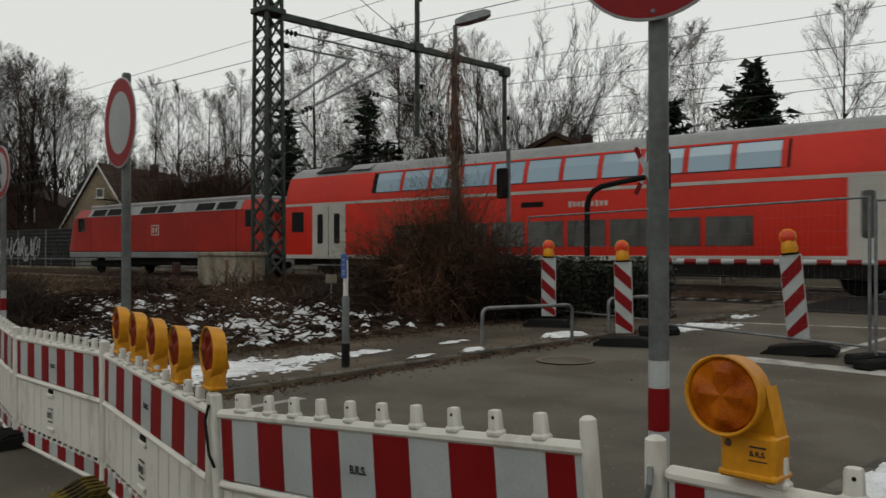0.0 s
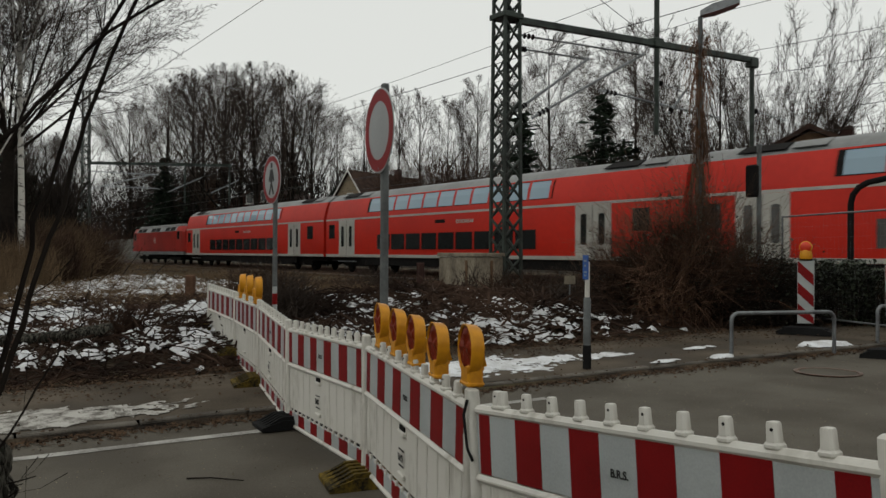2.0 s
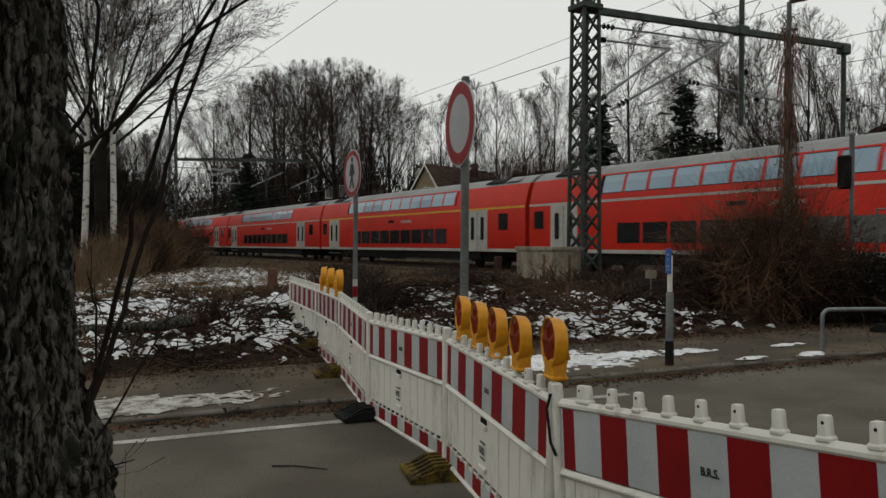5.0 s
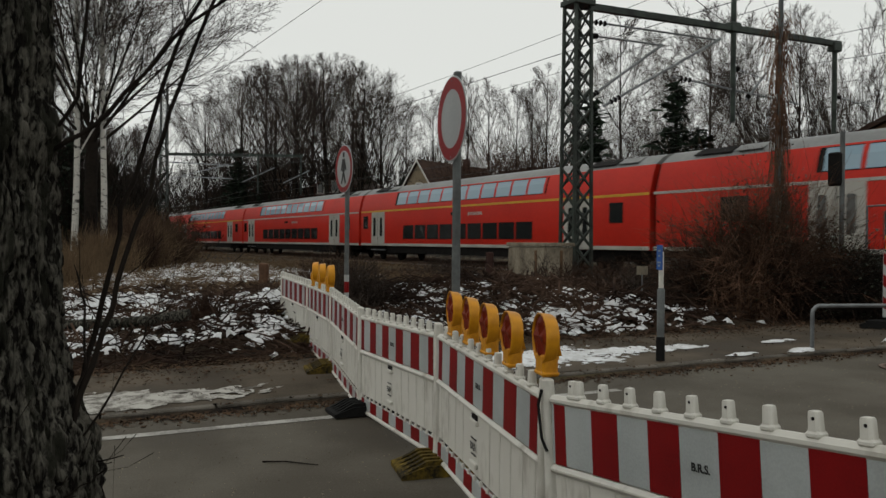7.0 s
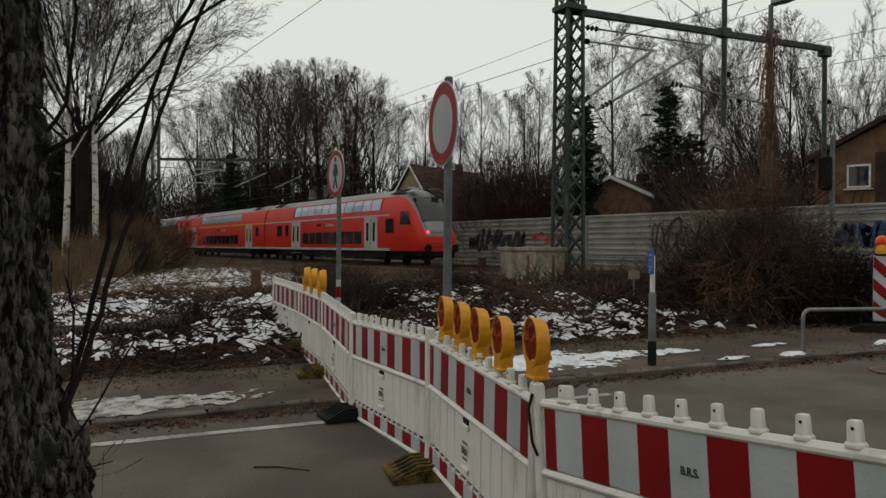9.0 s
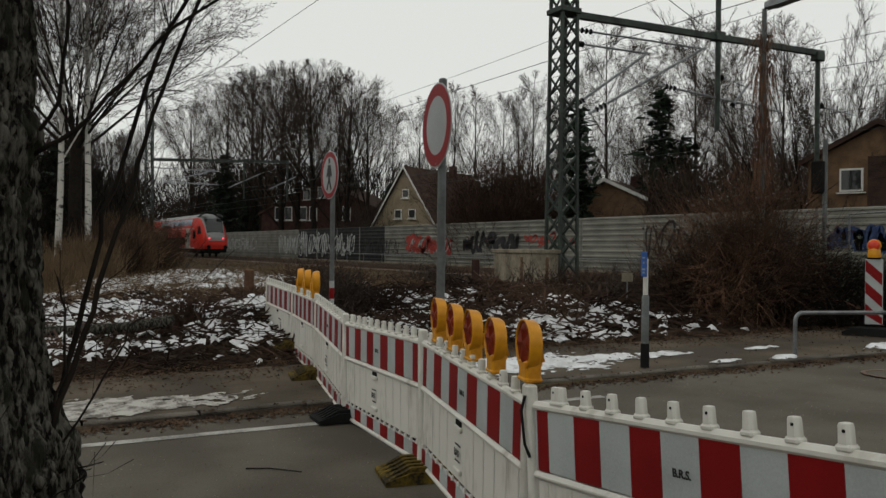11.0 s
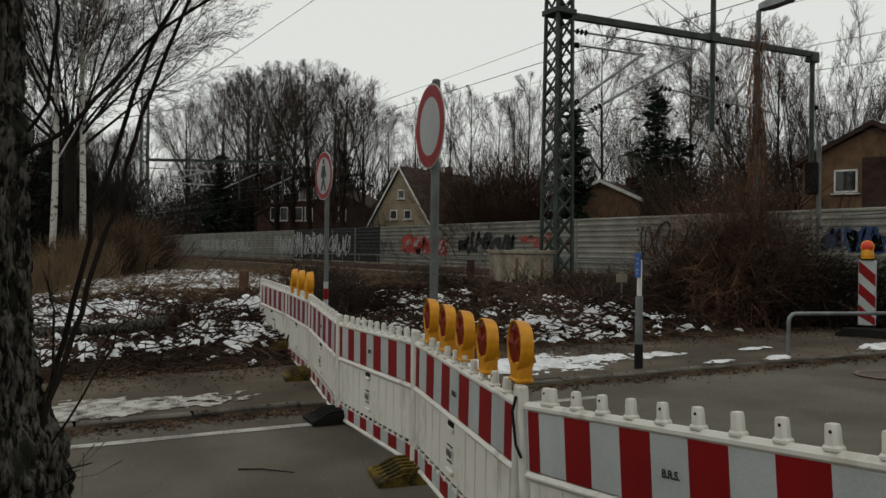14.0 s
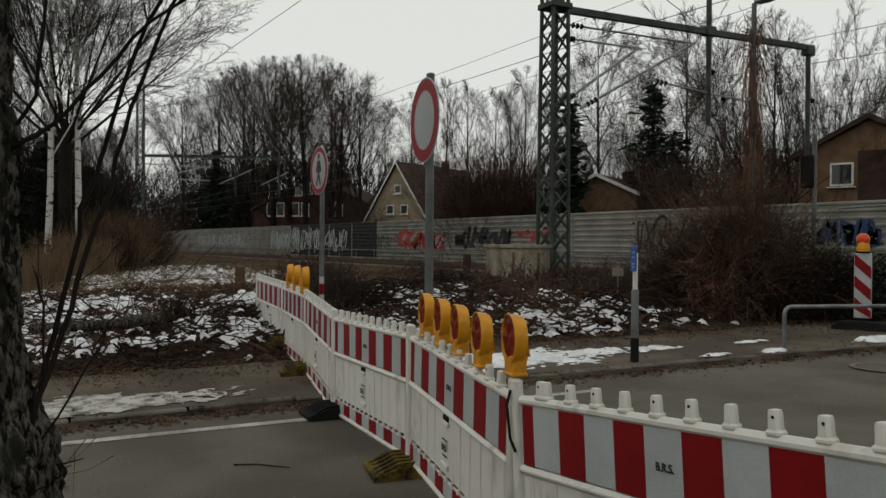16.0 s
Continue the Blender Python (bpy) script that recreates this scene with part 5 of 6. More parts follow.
def coach(k, nose=False, first=False):
    L = 27.0 if not nose else 27.35
    name = "driving_coach" if nose else "double_deck_coach"
    p = thing(name, pose(0, 0, 0), "red double-deck driving coach with grey roof" if nose else "red double-deck passenger coach with grey roof", "train coach", "train")
    car_body(p, L, nose)
    for side in (-1, 1):
        h = 1.4
        # light strips below the windows of both decks
        xe = L - 3.6 if nose else L - 0.15
        part("lower_strip", G().box((L / 2 if not nose else xe / 2, side * (h - 0.012), 0.95), (L - 0.3 if not nose else xe, 0.03, 0.15), 0.004), M_twhite, p, "light grey lower strip")
        part("upper_strip", G().box((L / 2 if not nose else xe / 2, side * (h + 0.004), 3.03), (L - 0.3 if not nose else xe, 0.016, 0.1), 0.003), M_yline if first else M_twhite, p, "yellow first-class strip" if first else "light grey strip")
        d1, d2 = (2.75, 22.6) if not nose else (7.6, 21.1)
        for d in (d1, d2):
            door = part("door", G().box((d, side * (h + 0.004), 1.95), (1.9, 0.03, 2.05), 0.01), M_twhite, p, "light grey double door")
            for s in (-0.48, 0.48):
                g = G()
                n = 14
                poly = []
                for i in range(n):
                    a = 2 * math.pi * i / n
                    poly.append((d + s + 0.19 * max(-0.85, min(0.85, 1.3 * math.cos(a))), side * (h + 0.017), 2.05 + 0.62 * max(-0.95, min(0.95, 1.15 * math.sin(a)))))
                g.prism(poly, (0, side * 0.012, 0))
                part("door_window", g, M_glass, door, "dark rounded door window")
            part("door_gap", G().box((d, side * (h + 0.02), 1.95), (0.03, 0.004, 2.0)), M_under, door)
        a, b = (5.2, 20.1) if not nose else (7.0, 22.3)
        n = 11
        part("upper_window_band", sheet_on_wall(a - 0.15, b + 0.15, 3.33, 4.1, side, 0.008), M_under, p, "dark seal around the upper windows")
        for i in range(n):
            x0 = a + (b - a) * i / n + 0.09
            x1 = a + (b - a) * (i + 1) / n - 0.09
            pane(p, x0, x1, 3.36, 4.07, M_glass_up, "upper deck window with sky light painted in", side)
            part("window_post", sheet_on_wall(x1 + 0.015, x1 + 0.165, 3.34, 4.09, side, 0.02), M_red, p)
        a, b = (6.2, 19.4) if not nose else (9.0, 19.8)
        n = 9 if not nose else 8
        for i in range(n):
            x0 = a + (b - a) * i / n + 0.08
            x1 = a + (b - a) * (i + 1) / n - 0.08
            pane(p, x0, x1, 1.3, 2.1, M_glass, "dark lower deck window", side)
        ends = ((0.55, 1.25, 1.95, 2.75), (24.6, 25.4, 1.95, 2.75)) if not nose else ((3.2, 4.4, 1.9, 2.75), (5.2, 5.9, 1.9, 2.75), (23.2, 24.3, 1.95, 2.8))
        for x0, x1, z0, z1 in ends:
            pane(p, x0, x1, z0, z1, M_glass, "small dark end window", side)
        for i in range(9):
            part("lettering_bar", G().box((13.7 + 0.155 * i, side * (h + 0.004), 2.6), (0.1, 0.012, 0.15 if i % 3 else 0.19), 0.002), M_twhite, p, "pale plain bar in place of lettering")
        part("display", G().box((12.3, side * (h + 0.004), 2.64), (0.85, 0.014, 0.17), 0.002), M_under, p, "dark destination display")
        part("step", G().box((d1, side * 1.36, 0.62), (1.9, 0.2, 0.06), 0.01), M_galv, p)
        part("skirt", G().box((L / 2, side * 1.25, 0.66), (L - 8.5, 0.1, 0.44), 0.02), M_under, p, "black underframe skirt")
    part("underframe", G().box((L / 2, 0, 0.75), (L - 0.6, 2.2, 0.3), 0.03), M_under, p)
    for x in (2.4, L - 3.4):
        for s in (-1, 1):
            part("roof_grille", G().prism([(x - 0.8, s * 1.0, 4.3), (x - 0.8, s * 0.56, 4.54), (x - 0.8, s * 0.56, 4.575), (x - 0.8, s * 1.03, 4.325)], (1.7, 0, 0)), M_under, p, "dark roof ventilation grille")
            part("roof_grille", G().prism([(x + 1.1, s * 1.0, 4.3), (x + 1.1, s * 0.56, 4.54), (x + 1.1, s * 0.56, 4.575), (x + 1.1, s * 1.03, 4.325)], (1.1, 0, 0)), M_tgrey, p)
    bogie(p, 4.2 if nose else 3.4)
    bogie(p, L - 4.0)
    part("gangway", G().loft([[(-0.12, y * 0.92, z) for y, z in ((-1.3, 1.0), (-1.3, 3.2), (-1.05, 4.1), (-0.5, 4.45), (0.5, 4.45), (1.05, 4.1), (1.3, 3.2), (1.3, 1.0))], [(0.14, y * 0.95, z) for y, z in ((-1.3, 1.0), (-1.3, 3.2), (-1.05, 4.1), (-0.5, 4.45), (0.5, 4.45), (1.05, 4.1), (1.3, 3.2), (1.3, 1.0))]]), M_under, p, "black gangway bellows")
    if nose:
        for side in (-1, 1):
            g = G()
            rows = []
            for z in (2.42, 2.8, 3.22):
                f = (z - 2.42) / 0.8
                rows.append([(25.1 + 0.05 * f, z), (26.3 - 0.45 * f, z)])
            k = lambda x: float(np.interp(L - x, NOSE[0], NOSE[2]))
            poly = [(x, side * (1.4 * k(x) - max(0, z - 3.1) * 0.3), z) for x, z in (rows[0][0], rows[0][1], rows[1][1], rows[2][1], rows[2][0])]
            part("cab_window", g.prism(poly, (0, side * 0.03, 0)), M_glass, p, "slanted dark cab side window")
        part("windscreen", nose_plate(L, 0.42, 1.5, 0.98, 0.025), M_glass, p, "large dark windscreen", 40)
        part("front_panel", nose_plate(L, 0.06, 0.34, 0.95, 0.02), M_tgrey, p, "grey front panel")
        for s in (-1, 1):
            part("tail_light", G().lathe((27.28, s * 0.72, 1.98), (1, 0, 0), [(0.09, 0), (0.08, 0.05), (0.02, 0.06)], 14), M_taillight, p, "glowing red tail light")
            part("buffer", G().lathe((27.2, s * 0.87, 1.05), (1, 0, 0), [(0.1, 0), (0.1, 0.4), (0.22, 0.42), (0.22, 0.47)], 14), M_under, p)
        part("apron", G().box((26.9, 0, 0.75), (0.7, 2.3, 0.5), 0.1), M_under, p)
        part("nose_bumper", G().box((27.24, 0, 1.28), (0.24, 2.0, 0.44), 0.1), M_red, p)
    return p


def locomotive():
    p = thing("locomotive", pose(0, 0, 0), "red electric locomotive with grey roof and folded pantograph", "locomotive", "train")
    L = 18.6
    ring = [(-1.3, 1.05), (-1.45, 1.2), (-1.45, 3.0), (-1.2, 3.42), (1.2, 3.42), (1.45, 3.0), (1.45, 1.2), (1.3, 1.05)]
    rings = []
    for x, k, c in ((0.1, 0.86, 0.2), (0.35, 0.92, 0.1), (1.3, 1.0, 0.0), (L - 1.3, 1.0, 0.0), (L - 0.35, 0.92, 0.1), (L - 0.1, 0.86, 0.2)):
        end = 1 if x < L / 2 else -1
        rings.append([(x + end * max(0, z - 2.1) * (0.55 if k < 0.99 else 0), y * k, z - (c * (z - 1.0) / 3)) for y, z in ring])
    part("body", G().loft(rings), M_locored, p, smooth=25)
    part("roof", G().box((L / 2, 0, 3.5), (L - 4.2, 2.1, 0.3), 0.08), M_tgrey, p, "grey roof hood")
    part("lower_body", G().box((L / 2, 0, 1.0), (L - 1.0, 2.86, 0.3), 0.03), M_tgrey, p, "dusty dark lower band")
    for s in (-1, 1):
        part("roof_panel", G().prism([(2.6, s * 1.47, 3.0), (2.6, s * 1.215, 3.43), (2.6, s * 1.16, 3.43), (2.6, s * 1.4, 2.98)], (L - 5.2, 0, 0)), M_tgrey, p, "sloping grey roof panel")
        for i in range(8):
            if i in (2, 5):
                continue
            part("roof_grille", G().prism([(3.0 + 1.6 * i, s * 1.462, 3.05), (3.0 + 1.6 * i, s * 1.27, 3.375), (3.0 + 1.6 * i, s * 1.25, 3.36), (3.0 + 1.6 * i, s * 1.43, 3.03)], (1.35, 0, 0)), M_under, p, "dark ventilation grille")
    for x in (0.5, L - 0.5):
        part("front_window", G().box((0.72 if x < 1 else L - 0.72, 0, 2.72), (0.1, 2.1, 0.75), 0.03), M_glass, p)
        for s in (-1, 1):
            part("cab_side_window", G().box((1.9 if x < 1 else L - 1.9, s * 1.435, 2.6), (0.75, 0.05, 0.75), 0.02), M_glass, p)
            part("cab_door", G().box((2.9 if x < 1 else L - 2.9, s * 1.447, 2.1), (0.03, 0.012, 2.0)), M_under, p, "narrow door seam")
            part("buffer", G().lathe((0.1 if x < 1 else L - 0.1, s * 0.87, 1.05), (-1 if x < 1 else 1, 0, 0), [(0.1, 0), (0.1, 0.3), (0.22, 0.32), (0.22, 0.36)], 12), M_under, p)
    for s in (-1, 1):
        mark = part("emblem", G().box((9.2, s * 1.45, 2.2), (0.7, 0.012, 0.5), 0.003), M_twhite, p, "pale outlined emblem panel")
        part("emblem_field", G().box((9.2, s * 1.453, 2.2), (0.6, 0.012, 0.4), 0.003), M_locored, mark)
        for dx in (-0.14, 0.14):
            part("emblem_bar", G().box((9.2 + dx, s * 1.456, 2.2), (0.16, 0.012, 0.26), 0.003), M_twhite, mark)
    bogie(p, 3.9)
    bogie(p, L - 3.9)
    part("underframe", G().box((L / 2, 0, 0.75), (6.5, 2.4, 0.5), 0.05), M_under, p)
    for x in (3.3, L - 3.6):
        g = G()
        up = 1.0 if x > 9 else 0.1
        for s in (-0.5, 0.5):
            g.tube([(x - 0.9, s, 3.7), (x + 0.5, s * 0.6, 3.75 + up * 0.8), (x - 0.4, s * 1.2, 3.8 + up * 1.75)], 0.03, 5)
        g.tube([(x - 0.4, -0.8, 3.82 + up * 1.75), (x - 0.4, 0.8, 3.82 + up * 1.75)], 0.03, 5)
        part("pantograph", g, M_under, p, "black pantograph arms")
    return p


SPEED, START = 22.7, -27.2
TRAIN = [(locomotive(), -18.75)]
first_coach = coach(0)
TRAIN.append((first_coach, 0.1))
for k in range(1, 6):
    if k in (3, 5):
        TRAIN.append((coach(k, first=True), 27.1 * k + 0.1))
    else:
        TRAIN.append((copy_thing(first_coach, pose(0, 0, 0)), 27.1 * k + 0.1))
TRAIN.append((coach(6, nose=True), 27.1 * 6 + 0.1))


# ---- bare trees ----
def grow(r, g_limb, g_twig, p, d, length, rad, level, spec):
    """One branch with its side branches; the last levels go into the crown."""
    n = (5, 3, 2, 1, 1)[level]
    if level and "env" in spec:
        rx, zc, rz = spec["env"]
        for _ in range(5):
            e = p + (d + Vector((0, 0, spec["up"][level] * 0.6))) * length
            if (e.x / rx) ** 2 + (e.y / rx) ** 2 + ((e.z - zc) / rz) ** 2 < 1:
                break
            length *= 0.72
        else:
            return
    pts, rs, dirs = [p], [rad], [d]
    for i in range(n):
        d = (d + Vector((r.gauss(0, spec["wob"]), r.gauss(0, spec["wob"]), r.gauss(0, spec["wob"]) + spec["up"][level])) * (0.35 if level == 0 else 1)).normalized()
        p = p + d * length / n
        pts.append(p)
        rs.append(rad * (1 - 0.8 * (i + 1) / n) if level else rad * (1 - 0.93 * (i + 1) / n))
        dirs.append(d)
    (g_limb if level < 2 else g_twig).tube(pts, rs, 7 if level == 0 else (4 if level == 1 else 3), False)
    if level + 1 >= len(spec["count"]) + 1 or level >= len(spec["count"]):
        return
    c = spec["count"][level]
    for k in range(c):
        t = spec["first"][level] + (1 - spec["first"][level]) * (k + r.random()) / c
        i = min(n - 1, int(t * n))
        q = pts[i].lerp(pts[i + 1], t * n - i)
        dd = dirs[i + 1]
        a = r.uniform(0, 2 * math.pi)
        side = dd.orthogonal().normalized()
        side = (side * math.cos(a) + dd.cross(side) * math.sin(a)).normalized()
        ang = radians(r.gauss(spec["angle"][level], 9))
        nd = (dd * math.cos(ang) + side * math.sin(ang)).normalized()
        ln = length * spec["ratio"][level] * r.uniform(0.7, 1.15) * (1 - spec["taper"][level] * t)
        grow(r, g_limb, g_twig, q, nd, ln, max(spec["min"], rs[i] * spec["thin"] * r.uniform(0.7, 1.0)), level + 1, spec)


SPECS = {
    "beech": dict(h=18.5, r=0.34, count=(20, 9, 8, 5), env=(8.6, 10.6, 8.8), first=(0.16, 0.2, 0.15, 0.1), angle=(38, 30, 30, 30), ratio=(0.62, 0.5, 0.52, 0.6), taper=(0.3, 0.25, 0.2, 0.1), up=(0.02, 0.13, 0.07, 0.04, 0.02), wob=0.06, thin=0.44, min=0.009),
    "slim": dict(h=20, r=0.2, count=(20, 9, 7, 5), env=(5.0, 11.2, 9.4), first=(0.18, 0.12, 0.1, 0.1), angle=(36, 30, 30, 32), ratio=(0.36, 0.52, 0.55, 0.6), taper=(0.5, 0.35, 0.3, 0.2), up=(0.02, 0.12, 0.07, 0.04, 0.02), wob=0.04, thin=0.44, min=0.0085),
    "birch": dict(h=17, r=0.15, env=(4.2, 9.8, 8.4), count=(20, 9, 7, 5), first=(0.25, 0.2, 0.1, 0.1), angle=(36, 34, 34, 34), ratio=(0.38, 0.52, 0.52, 0.6), taper=(0.5, 0.3, 0.2, 0.1), up=(0.02, 0.1, 0.03, -0.03, -0.04), wob=0.05, thin=0.42, min=0.0085),
    "fan": dict(h=9.2, r=0.075, count=(11, 7, 5, 3), first=(0.22, 0.12, 0.1, 0.1), angle=(30, 30, 32, 34), ratio=(0.6, 0.5, 0.5, 0.55), taper=(0.4, 0.4, 0.3, 0.2), up=(0.03, 0.06, 0.05, 0.03, 0.02), wob=0.05, thin=0.5, min=0.009),
    "vase": dict(h=13, r=0.085, count=(10, 8, 6, 4), first=(0.2, 0.12, 0.1, 0.1), angle=(18, 20, 24, 26), ratio=(0.5, 0.5, 0.5, 0.55), taper=(0.4, 0.4, 0.3, 0.2), up=(0.02, 0.06, 0.05, 0.03, 0.02), wob=0.03, thin=0.48, min=0.0075),
}
TREES = {}


def tree_meshes(kind, seed):
    spec = SPECS[kind]
    r = random.Random(seed)
    limb, twig = G(), G()
    if kind == "fan":
        limb.tube([(0, 0, -0.4), (0.05, 0.02, 1.5), (0.0, 0.05, 3.6), (0.05, 0.0, 5.6), (0.05, 0, 6.6)], [0.4, 0.3, 0.27, 0.25, 0.12], 9)
        for k in range(16):
            a = 2 * math.pi * k / 16 + r.uniform(-0.2, 0.2)
            lean = r.uniform(0.08, 1.2)
            grow(r, limb, twig, Vector((0.15 * math.cos(a), 0.15 * math.sin(a), r.uniform(4.8, 6.5))), Vector((lean * math.cos(a), lean * math.sin(a), 1)).normalized(), spec["h"] * r.uniform(0.8, 1.05), spec["r"], 0, spec)
    elif kind == "vase":
        for k in range(11):
            a = 2 * math.pi * k / 11 + r.uniform(-0.2, 0.2)
            lean = r.uniform(0.08, 0.8)
            grow(r, limb, twig, Vector((0.25 * math.cos(a), 0.25 * math.sin(a), -0.3)), Vector((lean * math.cos(a), lean * math.sin(a), 1)).normalized(), spec["h"] * r.uniform(0.75, 1.0), spec["r"], 0, spec)
    else:
        grow(r, limb, twig, Vector((0, 0, -0.4)), Vector((0, 0, 1)), spec["h"], spec["r"], 0, spec)
    return limb.mesh("trunk", M_birch if kind == "birch" else M_wood, 60), twig.mesh("crown", M_twig)


def tree(kind, seed, x, y, z, s, rot, label, sz=1.0):
    key = (kind, seed)
    if key not in TREES:
        TREES[key] = tree_meshes(kind, seed)
    p = thing({"beech": "broad_tree", "slim": "tall_tree", "birch": "birch_tree", "vase": "multi_stem_tree", "fan": "fan_crowned_tree"}[kind], pose(x, y, z, 0, 0, rot) @ Matrix.Diagonal((s, s, s * sz, 1)), label, "tree", "bare trees")
    part("trunk", TREES[key][0], None, p)
    part("crown", TREES[key][1], None, p, "fine bare twigs")
    return p


def conifer(x, y, z, h, w, seed, label, flat=False):
    """A dark conifer: whorls of drooping boughs set with needle tufts."""
    r = random.Random(seed)
    g, t = G(), G()
    t.tube([(0, 0, -0.3), (0, 0, h * 0.6), (0, 0, h)], [h * 0.02, h * 0.012, 0.02], 7)
    n = int(h * 4.5)
    for k in range(n):
        f = (k + r.random()) / n
        zz = h * (0.1 + 0.9 * f) if not flat else h * (0.5 + 0.5 * f)
        reach = w * (1 - f) ** 0.8 * r.uniform(0.6, 1.15) + 0.15 if not flat else w * r.uniform(0.4, 1.1) * math.sin(math.pi * min(1, f * 0.8 + 0.2))
        for j in range(6):
            a = r.uniform(0, 6.28)
            m = max(3, int(reach / 0.22))
            for i in range(m):
                u = (i + r.random()) / m
                px, py, pz = math.cos(a) * reach * u, math.sin(a) * reach * u, zz - 0.25 * reach * u * u + (0.2 * reach * u if flat else 0)
                q = 0.4 * r.uniform(0.7, 1.5)
                dx, dy, dz = r.gauss(0, q), r.gauss(0, q), r.gauss(0, q * 0.6)
                ex, ey, ez = r.gauss(0, q * 0.6), r.gauss(0, q * 0.6), r.gauss(0, q * 0.4)
                g.add([(px, py, pz), (px + dx, py + dy, pz + dz), (px + dx * 0.5 + ex, py + dy * 0.5 + ey, pz + dz * 0.5 + ez)], [(0, 1, 2)])
    p = thing("conifer", pose(x, y, z), label, "tree", "conifers")
    part("trunk", t, M_wood, p)
    part("crown", g, M_needle, p, "dark green needles")


def shrub(x, y, z, h, w, n, material, seed, label, name="shrub", rad=0.012, droop=0.0, tangle=0.14, fan=0.45, side=6):
    """Many thin stems fanning out of the ground, with side twigs."""
    r = random.Random(seed)
    g = G()
    for k in range(n):
        a, e = r.uniform(0, 6.28), abs(r.gauss(0, fan))
        bx, by = r.gauss(0, w * 0.28), r.gauss(0, w * 0.28)
        d = Vector((math.cos(a) * math.sin(e), math.sin(a) * math.sin(e), math.cos(e)))
        p = Vector((bx, by, -0.1))
        L = h * r.uniform(0.45, 1.1)
        pts = [p]
        for i in range(4):
            d = (d + Vector((r.gauss(0, tangle), r.gauss(0, tangle), r.gauss(0, tangle) - droop * i))).normalized()
            p = p + d * L / 4
            pts.append(p)
        g.tube(pts, [rad * (1 - 0.2 * i) for i in range(5)], 3, False)
        for j in range(side):
            i = r.randrange(1, 4)
            q = pts[i]
            dd = (d + Vector((r.gauss(0, 0.6), r.gauss(0, 0.6), r.gauss(0, 0.5)))).normalized()
            ll = L * r.uniform(0.12, 0.35)
            g.tube([q, q + (dd + Vector((0, 0, r.gauss(0, 0.25)))) * ll], [rad * 0.6, rad * 0.3], 3, False)
    p = thing(name, pose(x, y, z), label, "shrub", "shrubs")
    part("branchwork", g, material, p)
    return p


def leaves(p, n, box, size, material, seed, label):
    r = random.Random(seed)
    g = G()
    for k in range(n):
        x, y, z = (r.uniform(*b) for b in box)
        a, s = r.uniform(0, 6.28), size * r.uniform(0.6, 1.3)
        u = Vector((math.cos(a), math.sin(a), r.uniform(-0.6, 0.6))).normalized()
        v = Vector((-math.sin(a), math.cos(a), r.uniform(-0.8, 0.8))).normalized()
        c = Vector((x, y, z))
        g.add([c - u * s, c + v * s * 0.6, c + u * s, c - v * s * 0.6], [(0, 1, 2, 3)])
    part("foliage", g, material, p, label)


def spot(az, dist):
    """A place at a bearing (degrees left of north) and distance from where one stands."""
    a = radians(az)
    return -math.sin(a) * dist, math.cos(a) * dist


BZ = 0.5
# the big broad trees over the far end of the wall
for i, (az, dist, s, k) in enumerate(((76.4, 92, 0.8, 1), (74.4, 96, 0.98, 2), (72.4, 88, 0.97, 3), (70.4, 94, 1.07, 1), (68.2, 90, 1.05, 2), (66.2, 94, 1.06, 3), (64.8, 92, 0.9, 1), (69.4, 106, 1.17, 3), (71.8, 102, 1.1, 2), (66.6, 100, 1.08, 1), (78.6, 84, 0.62, 2), (80.8, 76, 0.5, 3))):
    far = max(dist, 36 / math.cos(radians(az)))
    x, y = spot(az, far)
    s *= 1.04 * far / dist
    tree("beech", k, x, y, BZ, s, i * 67, "broad bare deciduous tree with dense reddish-brown twigs")
for i, (az, dist, s, k) in enumerate(((61.2, 105, 1.0, 1), (59.0, 100, 1.04, 2), (57.4, 108, 1.1, 1), (55.6, 102, 1.0, 2), (53.4, 100, 1.1, 1), (51.5, 96, 0.95, 2), (62.8, 112, 1.0, 2), (54.4, 112, 1.12, 1))):
    x, y = spot(az, dist)
    tree("slim", k, x, y, BZ, s, i * 41, "tall slim bare tree with upswept branches")
for i, (az, dist, s, k) in enumerate(((48.6, 78, 1.1, 1), (46.6, 72, 1.08, 2), (44.4, 76, 1.12, 1), (42.6, 70, 1.0, 2), (40.4, 68, 1.05, 1), (49.8, 86, 1.15, 2), (37.6, 72, 1.0, 2), (45.5, 64, 0.8, 2), (41.4, 62, 0.8, 1))):
    x, y = spot(az, dist)
    tree("birch" if i % 3 else "slim", k, x, y, BZ, s, i * 59, "bare tree with fine drooping twigs behind the wall")
x, y = spot(35.6, 47)
tree("vase", 1, x, y, BZ, 0.97, 0, "spreading multi-stemmed bare tree behind the wall")
for i, (az, dist, s) in enumerate(((46.4, 70, 0.85), (38.4, 62, 0.7))):
    x, y = spot(az, dist)
    tree("vase", 2, x, y, BZ, s, i * 80, "spreading multi-stemmed bare tree behind the wall")
x, y = spot(33.6, 52)
tree("vase", 3, x, y, BZ, 0.9, 140, "spreading multi-stemmed bare tree behind the wall")
# trees right of the crossing, beyond the train
for az, dist, kind, k, s in ((29.4, 80, "vase", 1, 0.85), (31.0, 84, "slim", 1, 0.8), (24.6, 62, "birch", 1, 1.0), (22.6, 64, "birch", 2, 1.02), (14.0, 62, "slim", 2, 0.9), (8.0, 70, "beech", 1, 0.8)):
    x, y = spot(az, dist)
    tree(kind, k, x, y, BZ, s, az * 9, "bare tree beyond the railway")
